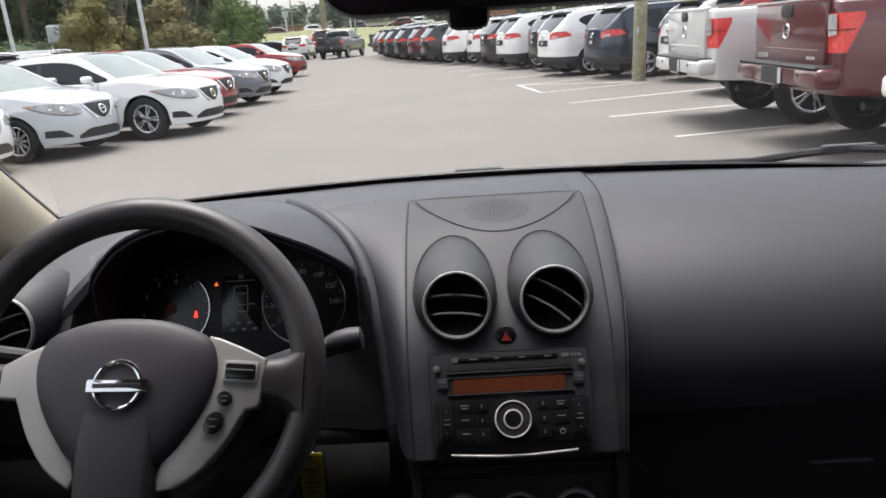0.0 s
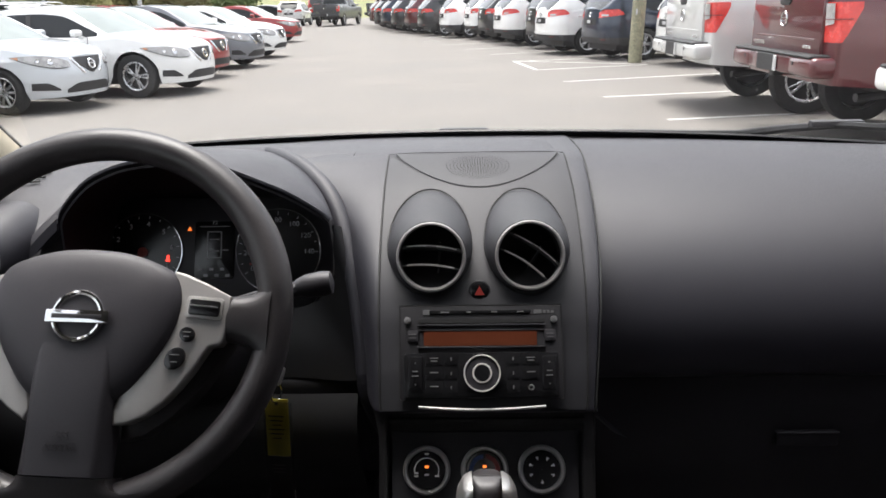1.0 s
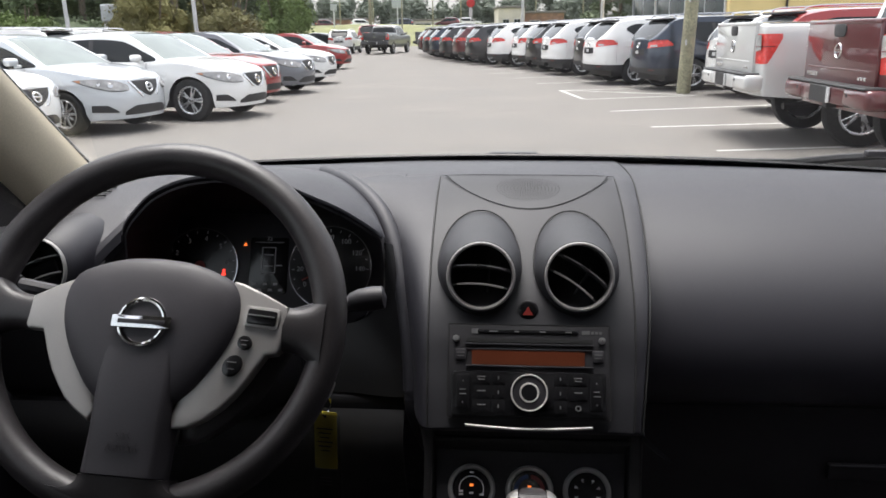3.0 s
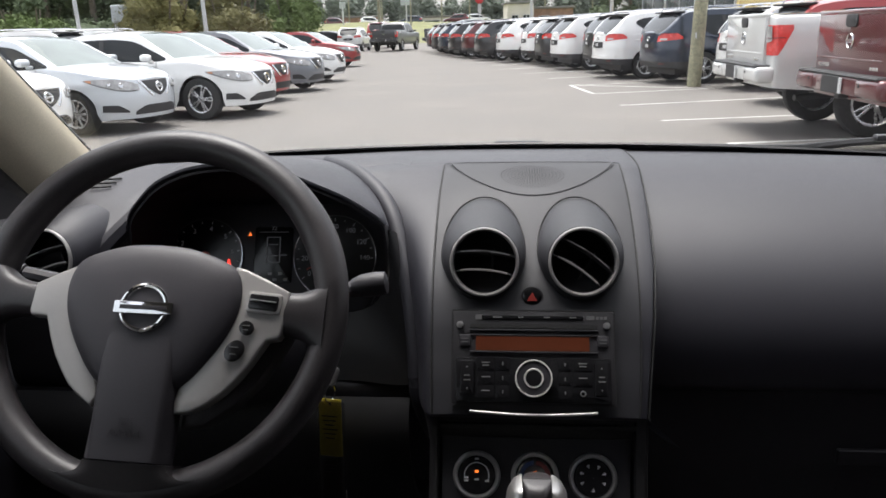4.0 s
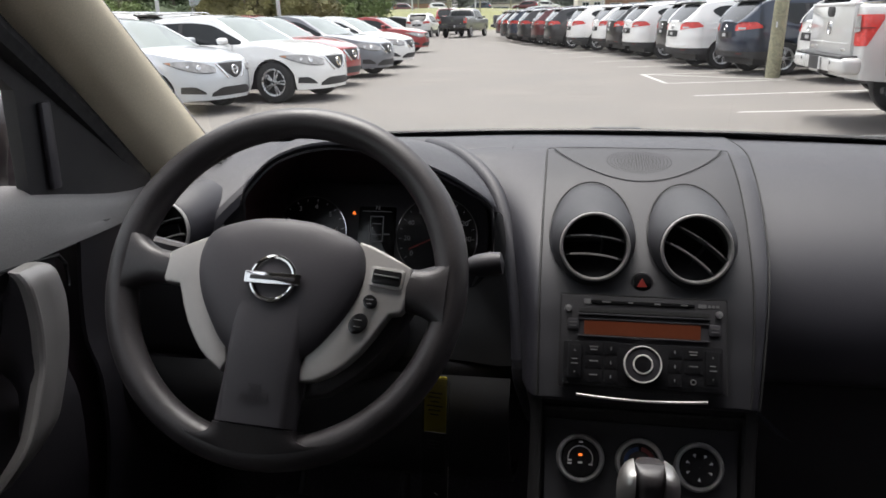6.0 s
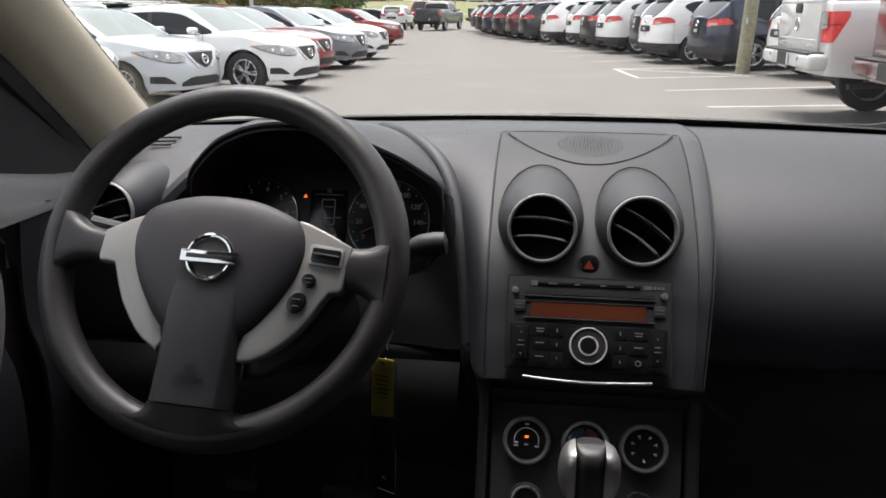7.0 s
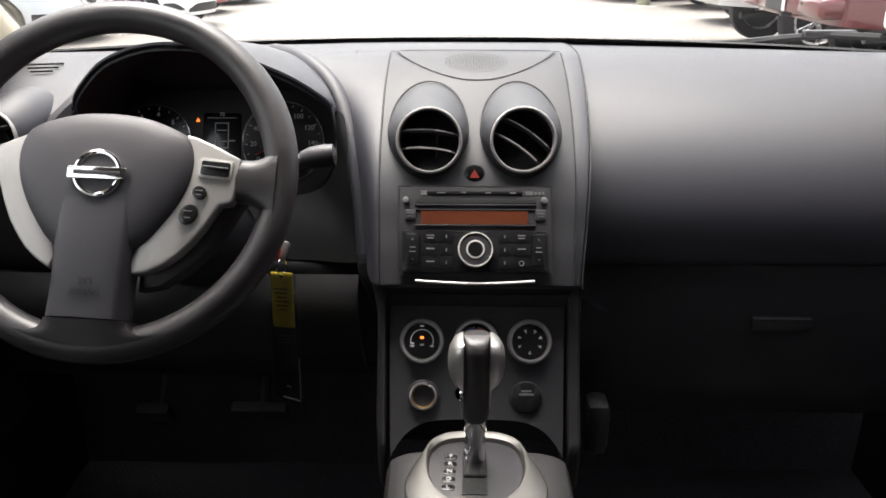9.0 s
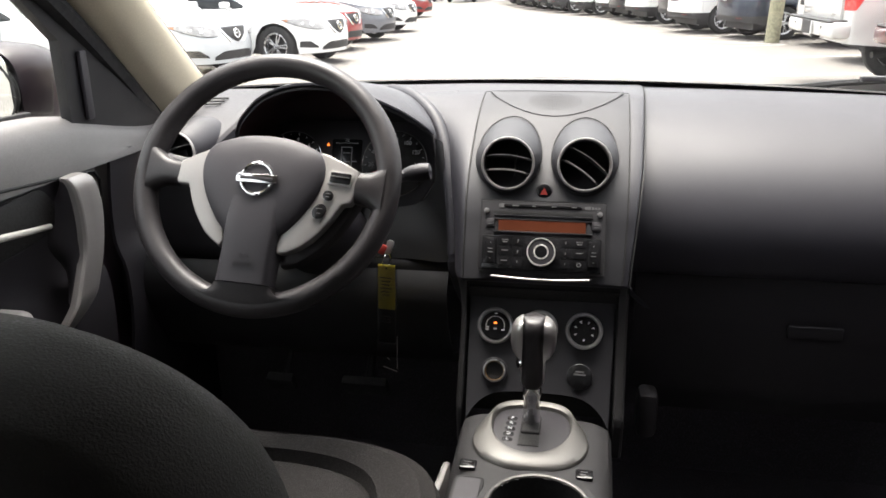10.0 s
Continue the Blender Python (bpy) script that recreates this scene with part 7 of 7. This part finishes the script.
def mound():
    """The grass bank beyond the car park, rising gently away."""
    rows = []
    for j in range(9):
        y = 84 + 9.0 * j
        rows.append([LOT @ Vector((-60 + 7 * i, y + 2.0 * math.sin(i * 0.7), 0.02 + 2.6 * smooth([(0, 0), (5, 1.0)], j) + 0.25 * math.sin(i * 1.3 + j))) for i in range(20)])
    return grid(rows)


solo("grass_bank", mound(), GRASS, "sunlit grass bank beyond the car park", "grass", kind="structure")


def near_verge():
    rows = []
    for j in range(10):
        y = -6 + 12 * j
        rows.append([LOT @ Vector((x, y, z + 0.08 * math.sin(j * 1.7))) for x, z in ((-19.5, 0.01), (-20.5, 0.25), (-26, 0.5), (-90, 1.2))])
    return grid(rows)


solo("grass_verge", near_verge(), GRASS, "rough grass verge under the trees", "grass", kind="structure")


# ---- poles, signs, buildings ----
def pole(name, x, y, height, r, material, label, category, lean=2.0):
    p = thing(name, lot_pose(x, y, 0), label, category, "poles")
    top = Vector((x + height * math.sin(radians(lean)), y, height))
    part("shaft", tube([LOT @ Vector((x, y, 0)).lerp(top, f) for f in (0, 0.25, 0.5, 0.75, 1)], r, 14, 0.72), material, p)
    if material is POLE_WOOD:
        for z in (1.1, 2.0, 3.1):
            part("cable_staple", box((0.03, 0.03, 0.12), m=LOT @ pose(x - 0.6 * r + z * math.sin(radians(lean)), y - 0.9 * r, z), bevel=0.005, segs=1), GALVANISED, p)
    else:
        part("base_plate", box((4 * r, 4 * r, 0.3), m=LOT @ pose(x, y, 0.15), bevel=0.02, segs=1), GALVANISED, p)
        part("lamp_head", box((0.5, 0.3, 0.12), m=LOT @ pose(top.x, y, height), bevel=0.03, segs=1), GALVANISED, p)
    return p


pole("utility_pole", 5.72, 17.5, 9.0, 0.15, POLE_WOOD, "weathered wooden utility pole standing by the bay lines", "utility pole")
pole("street_lamp", -13.5, 30.5, 9.0, 0.08, GALVANISED, "pale steel lamp post behind the sedans", "lamp post", -1.0)
pole("street_lamp", -8.7, 30.5, 9.0, 0.08, GALVANISED, "pale steel lamp post behind the sedans", "lamp post", -1.0)
pole("street_lamp", 8.2, 70.0, 9.0, 0.14, GALVANISED, "pale steel lamp post beyond the crossovers", "lamp post", 1.0)
pole("street_lamp", 13.0, 60.0, 9.0, 0.14, GALVANISED, "pale steel lamp post beyond the crossovers", "lamp post", 1.0)
pole("utility_pole", -5.6, 78.0, 10.0, 0.17, POLE_WOOD, "thin wooden pole at the far end", "utility pole", 0.5)
pole("utility_pole", -2.6, 80.0, 5.0, 0.09, POLE_WOOD, "thin post beside the grass bank", "utility pole", 0.5)

for x, y, hgt in ((-22.0, 140.0, 8.5), (-15.5, 142.0, 9.0), (-9.5, 139.0, 8.0), (0.8, 141.0, 9.0), (5.6, 138.0, 8.0), (19.0, 142.0, 10.0), (27.0, 140.0, 10.0)):
    pole("utility_pole", x, y, hgt, 0.13, POLE_WOOD, "slim wooden pole along the far road", "utility pole", 0.3)

CABINET_GREY = mat("grey enamel", (0.42, 0.45, 0.47), 0.6, stain=0.1, stain_size=0.3)
SIGN_RED = mat("sign red", (0.50, 0.03, 0.03), 0.5, stain=0.1, stain_size=0.2)
YELLOW_WALL = mat("yellow painted wall", (0.80, 0.63, 0.29), 0.85, grain=0.06, grain_size=0.05, stain=0.08, stain_size=1.5, bump=0.2, bump_size=0.03)
PALE_WALL = mat("pale wall", (0.62, 0.58, 0.52), 0.85, stain=0.1, stain_size=1.0)
BRICK_WALL = mat("brown brick wall", (0.28, 0.17, 0.12), 0.9, grain=0.25, grain_size=0.3, stain=0.1, stain_size=1.0)
ROOF_GREY = mat("grey roofing", (0.17, 0.16, 0.15), 0.9, stain=0.1, stain_size=1.0)
SHOP_GLASS = mat("dark shop glass", (0.022, 0.032, 0.032), 0.12, spec=0.25, stain=0.3, stain_size=1.2)

b = thing("utility_box", lot_pose(-13.3, 34.0, 0), "grey metal utility cabinet on a post at the verge", "utility box")
part("cabinet", box((0.56, 0.40, 0.70), m=LOT @ pose(-13.3, 34.0, 2.42), bevel=0.03, segs=1), CABINET_GREY, b)
part("stand", join(box((0.10, 0.10, 2.1), m=LOT @ pose(-13.5, 34.0, 1.02)), box((0.10, 0.10, 2.1), m=LOT @ pose(-13.1, 34.0, 1.02))), GALVANISED, b)
part("cabinet_door", box((0.46, 0.02, 0.60), m=LOT @ pose(-13.3, 33.79, 2.42), bevel=0.01, segs=1), CABINET_GREY, b)

st = thing("stop_sign", lot_pose(4.15, 78.0, 0), "red octagonal sign on a post with a white plate below", "road sign")
part("sign_plate", plate([(0.42 * math.cos(radians(22.5 + 45 * k)), 0.42 * math.sin(radians(22.5 + 45 * k))) for k in range(8)], 0.03, 0.005, LOT @ facing((4.15, 77.9, 4.05), (0, -1, 0))), SIGN_RED, st)
part("lower_plate", box((0.34, 0.03, 0.8), m=LOT @ pose(4.15, 77.9, 3.2), bevel=0.01, segs=1), WHITE_PRINT, st)
part("post", tube([LOT @ Vector((4.15, 78, 0)), LOT @ Vector((4.15, 78, 4.4))], 0.05, 8), GALVANISED, st)


def building(name, x0, y0, x1, y1, height, wall, label, panes, faces=("front",)):
    """A flat-roofed building with parapet, doors and panes set into its front (towards -y) or its aisle side (towards -x)."""
    g = thing(name, lot_pose((x0 + x1) / 2, (y0 + y1) / 2, 0), label, "building", "buildings round the car park")
    part("wall", box((x1 - x0, y1 - y0, height), m=LOT @ pose((x0 + x1) / 2, (y0 + y1) / 2, height / 2), bevel=0.03, segs=1), wall, g)
    part("roof", box((x1 - x0 + 0.5, y1 - y0 + 0.5, 0.35), m=LOT @ pose((x0 + x1) / 2, (y0 + y1) / 2, height + 0.15), bevel=0.05, segs=1), ROOF_GREY, g)
    for side, a, z, w, h in panes:
        at = (x0 - 0.02, a, z) if side == "side" else (a, y0 - 0.02, z)
        n = (-1, 0, 0) if side == "side" else (0, -1, 0)
        m = LOT @ facing(at, n)
        pane = part("window", plate(rounded(w, h, 0.03, 3), 0.03, 0.005, m), SHOP_GLASS, g)
        part("window_frame", join(*[box(sz, m=m @ Matrix.Translation(tr), bevel=0.01, segs=1) for sz, tr in (((w + 0.16, 0.08, 0.10), (0, h / 2, 0.03)), ((w + 0.16, 0.08, 0.10), (0, -h / 2, 0.03)), ((0.08, h, 0.10), (-w / 2, 0, 0.03)), ((0.08, h, 0.10), (w / 2, 0, 0.03)), ((0.06, h, 0.08), (0, 0, 0.03)))]), GALVANISED, pane)
    return g


yb = building("showroom", 14.3, 38.0, 40.0, 56.0, 6.5, YELLOW_WALL, "yellow-painted showroom wall behind the trucks", [("side", 41.2, 2.7, 5.6, 5.0), ("side", 47.2, 2.7, 5.6, 5.0), ("side", 53.0, 2.7, 5.4, 5.0)])
for x, z in ((16.2, 3.3), (19.6, 3.5), (22.0, 3.5)):
    lt = part("wall_fixture", box((0.35, 0.25, 0.55), m=LOT @ pose(x, 37.86, z), bevel=0.04, segs=1), CAR_TRIM, yb)
part("downpipe", tube([LOT @ Vector((17.0, 37.9, 0)), LOT @ Vector((17.0, 37.9, 6.3))], 0.06, 8), CAR_TRIM, yb)
building("roadside_shop", 11.2, 128.0, 15.4, 136.0, 4.9, PALE_WALL, "small pale roadside shop far off", [("front", 12.4, 2.6, 1.0, 1.2), ("front", 14.2, 2.6, 1.0, 1.2)])
building("roadside_shop", 15.6, 130.0, 22.0, 138.0, 4.1, BRICK_WALL, "low brown shop far off beside the pale one", [("front", 17.3, 2.4, 1.6, 1.2), ("front", 20.2, 2.4, 1.6, 1.2)])
building("brick_store", -20.0, 150.0, -11.0, 164.0, 3.9, BRICK_WALL, "brown brick store far across the road", [("front", -17.5, 2.2, 2.4, 1.8), ("front", -13.2, 2.2, 2.4, 1.8)])
building("low_store", -5.0, 156.0, 9.0, 166.0, 3.6, PALE_WALL, "long pale store far across the road", [("front", -1.0, 2.2, 3.0, 1.8), ("front", 4.0, 2.2, 3.0, 1.8), ("front", 7.2, 2.2, 2.4, 1.8)])
for x, y, z, w, h in ((-5.3, 140.0, 6.2, 1.9, 1.3), (-14.0, 120.0, 5.2, 0.9, 0.9)):
    sg = thing("roadside_sign", lot_pose(x, y, 0), "pale roadside sign on a post", "sign", "roadside signs")
    part("board", box((w, 0.2, h), m=LOT @ pose(x, y, z), bevel=0.03, segs=1), CABINET_GREY, sg)
    part("post", tube([LOT @ Vector((x, y, 0)), LOT @ Vector((x, y, z))], 0.12, 8), GALVANISED, sg)
rnd = random.Random(5)
far_paints = [PAINTS["white"], PAINTS["red"], PAINTS["grey"], PAINTS["silver"], PAINTS["black"]]
for k in range(9):
    x, y = -30 + 6.5 * k + rnd.uniform(-1.5, 1.5), 146 + rnd.uniform(-2, 2)
    cc = copy_thing(first["white" if k % 3 == 0 else "navy" if k % 3 == 1 else "red"], LOT @ pose(x, y, 2.2, 0, 0, rnd.choice((0, 180)) + rnd.uniform(-8, 8)))
    cc["group"] = "cars on the far road"
    cc["label"] = "small far-off car on the road beyond the grass"
solo("far_road", grid([[LOT @ Vector((x, y, 2.19)) for x in (-70, 0, 70)] for y in (141.5, 145.5, 149.5)]), ASPHALT, "grey road beyond the grass bank", "road", kind="structure")


# ---- trees ----
def leaves(bm_verts, bm_faces, centre, radii, count, size, rnd, squash=1.0):
    """Adds small crossed leaf sprays on and in a lumpy volume."""
    for _ in range(count):
        d = Vector((rnd.gauss(0, 1), rnd.gauss(0, 1), rnd.gauss(0, 1))).normalized()
        r = rnd.uniform(0.55, 1.05) * (1 + 0.22 * noise.noise(Vector(centre) * 0.37 + d * 2.3))
        p = Vector((centre[0] + d.x * radii[0] * r, centre[1] + d.y * radii[1] * r, centre[2] + d.z * radii[2] * r))
        a = Vector((rnd.gauss(0, 1), rnd.gauss(0, 1), rnd.gauss(0, 0.6))).normalized()
        b = a.cross(Vector((rnd.gauss(0, 1), rnd.gauss(0, 1), rnd.gauss(0, 1)))).normalized()
        s = size * rnd.uniform(0.6, 1.4)
        i = len(bm_verts)
        bm_verts.extend([LOT @ (p - a * s), LOT @ (p + b * s * 0.5), LOT @ (p + a * s), LOT @ (p - b * s * 0.5)])
        bm_faces.append((i, i + 1, i + 2, i + 3))


def mass(bm_verts, bm_faces, centre, radii, rnd, n=9, rings=6):
    """Adds the lumpy inner mass of a clump of foliage."""
    i0 = len(bm_verts)
    off = Vector((rnd.uniform(0, 9), rnd.uniform(0, 9), rnd.uniform(0, 9)))
    for j in range(rings + 1):
        a = math.pi * j / rings
        for k in range(n):
            b = 2 * math.pi * (k + 0.5 * (j % 2)) / n
            d = Vector((math.sin(a) * math.cos(b), math.sin(a) * math.sin(b), math.cos(a)))
            r = 0.80 * (1 + 0.35 * noise.noise(d * 1.9 + off))
            bm_verts.append(LOT @ Vector((centre[0] + d.x * radii[0] * r, centre[1] + d.y * radii[1] * r, centre[2] + d.z * radii[2] * r)))
    for j in range(rings):
        for k in range(n):
            bm_faces.append((i0 + j * n + k, i0 + j * n + (k + 1) % n, i0 + (j + 1) * n + (k + 1) % n, i0 + (j + 1) * n + k))


def leaf_part(name, verts, faces, material, parent=None):
    me = bpy.data.meshes.new(name)
    me.from_pydata([tuple(v) for v in verts], [], faces)
    me.materials.append(material)
    ob = new(name, me)
    if parent is not None:
        ob.parent = parent
        ob.matrix_parent_inverse = world_of(parent).inverted()
    return ob


def shrub(x, y, wide, high, material, label, seed, base=0.35):
    rnd = random.Random(seed)
    t = thing("shrub", lot_pose(x, y, 0), label, "shrub", "shrubs on the verge")
    stems = []
    for k in range(5):
        a = 2 * math.pi * k / 5 + 0.4
        stems.append(tube([LOT @ Vector((x + 0.1 * math.cos(a), y + 0.1 * math.sin(a), 0)), LOT @ Vector((x + 0.3 * wide * math.cos(a), y + 0.3 * wide * math.sin(a), 0.6 * high)), LOT @ Vector((x + 0.4 * wide * math.cos(a), y + 0.4 * wide * math.sin(a), 0.9 * high))], 0.06, 6, 0.4))
    part("stems", join(*stems), BARK, t)
    v, f = [], []
    for k in range(26):
        a, q = rnd.uniform(0, 6.28), rnd.uniform(0, 1) ** 0.55
        c = (x + 0.36 * wide * q * math.cos(a), y + 0.36 * wide * q * math.sin(a), base + (high - base) * rnd.uniform(0.18, 0.26 + 0.54 * math.sqrt(1 - q * q)))
        mass(v, f, c, (0.20 * wide, 0.20 * wide, 0.17 * high), rnd)
        leaves(v, f, c, (0.24 * wide, 0.24 * wide, 0.20 * high), 520, 0.07, rnd)
    leaf_part("crown", v, f, material, t)
    return t


def tree(x, y, high, seed, material=LEAF_DARK, spread=0.22, first_limb=0.45):
    rnd = random.Random(seed)
    t = thing("tree", lot_pose(x, y, 0), "tall thin-trunked tree with dark uneven crown", "tree", "trees behind the cars")
    lean = rnd.uniform(-0.04, 0.04)
    top = Vector((x + lean * high, y, high))
    bits = [tube([LOT @ (Vector((x, y, 0)).lerp(top, q) + Vector((0.12 * math.sin(5 * q + seed), 0, 0))) for q in (0, 0.2, 0.4, 0.6, 0.8, 1)], 0.014 * high + 0.04, 8, 0.25)]
    v, f = [], []
    for k in range(9):
        q = first_limb + (1 - first_limb) * (k + rnd.random()) / 9
        a = rnd.uniform(0, 6.28)
        ln = spread * high * (1.15 - q) * rnd.uniform(0.6, 1.1)
        s = Vector((x, y, 0)).lerp(top, q)
        e = s + Vector((ln * math.cos(a), ln * math.sin(a), 0.25 * ln))
        bits.append(tube([LOT @ s, LOT @ s.lerp(e, 0.5), LOT @ e], 0.006 * high, 5, 0.3))
        mass(v, f, e, (0.065 * high, 0.065 * high, 0.042 * high), rnd, 8, 5)
        leaves(v, f, e, (0.085 * high, 0.085 * high, 0.06 * high), 260, 0.17, rnd)
    part("trunk", join(*bits), BARK, t)
    leaf_part("crown", v, f, material, t)
    return t


shrub(-11.75, 34.5, 3.5, 4.25, LEAF_OLIVE, "round olive-green shrub behind the sedans", 1)
shrub(-9.1, 36.0, 3.25, 3.95, LEAF_OLIVE, "round olive-green shrub beside a lamp post", 2)
shrub(-6.9, 39.0, 3.1, 4.05, LEAF_MID, "round green shrub at the verge's end", 3)
shrub(-16.6, 33.0, 3.0, 3.0, LEAF_MID, "low green shrub behind the sedans", 4)
rnd = random.Random(11)
for k in range(17):
    x = -31 + 1.25 * k + rnd.uniform(-0.5, 0.5)
    y = 42 + rnd.uniform(-3, 9) + 0.3 * k
    tree(x, y, rnd.uniform(9, 14), 40 + k, LEAF_DARK, 0.20, 0.30)
for k in range(8):
    tree(16.0 + 2.6 * k, 75 + rnd.uniform(-4, 8), rnd.uniform(9, 13), 90 + k, LEAF_DARK, 0.24, 0.12)


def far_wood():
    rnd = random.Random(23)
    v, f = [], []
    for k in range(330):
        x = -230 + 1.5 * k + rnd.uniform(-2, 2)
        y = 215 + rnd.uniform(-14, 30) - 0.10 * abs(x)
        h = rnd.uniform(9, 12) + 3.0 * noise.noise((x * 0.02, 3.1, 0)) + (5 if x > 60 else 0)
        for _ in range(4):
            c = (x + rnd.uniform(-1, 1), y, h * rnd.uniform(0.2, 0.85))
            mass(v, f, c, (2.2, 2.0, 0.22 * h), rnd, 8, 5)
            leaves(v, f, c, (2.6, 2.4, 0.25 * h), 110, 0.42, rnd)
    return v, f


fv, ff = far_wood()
tagged(leaf_part("far_wood", fv, ff, LEAF_FAR), "wooded skyline far beyond the car park, paled for haze", "woodland", kind="stuff")


def undergrowth():
    rnd = random.Random(31)
    v, f = [], []
    for k in range(56):
        x, y = -40 + 0.5 * k + rnd.uniform(-1, 1), 44 + rnd.uniform(-3, 8)
        c = (x, y, rnd.uniform(0.6, 2.2))
        mass(v, f, c, (1.3, 1.0, 1.05), rnd)
        leaves(v, f, c, (1.6, 1.2, 1.3), 260, 0.12, rnd)
    return v, f


fv, ff = undergrowth()
tagged(leaf_part("undergrowth", fv, ff, LEAF_DARK), "dark green undergrowth below the trees", "bushes", kind="stuff")


def wood_edge():
    """The dense edge of the wood behind the near trees."""
    rnd = random.Random(37)
    v, f = [], []
    for k in range(120):
        x = -64 + 0.42 * k + rnd.uniform(-1, 1)
        y = 60 + rnd.uniform(-3, 6)
        for _ in range(3):
            c = (x, y, rnd.uniform(1.0, 12.0))
            mass(v, f, c, (1.6, 1.1, 1.8), rnd, 8, 5)
            leaves(v, f, c, (2.0, 1.4, 2.2), 150, 0.22, rnd)
    return v, f


fv, ff = wood_edge()
tagged(leaf_part("wood_edge", fv, ff, LEAF_DARK), "dense dark edge of a wood behind the parked cars", "woodland", kind="stuff")
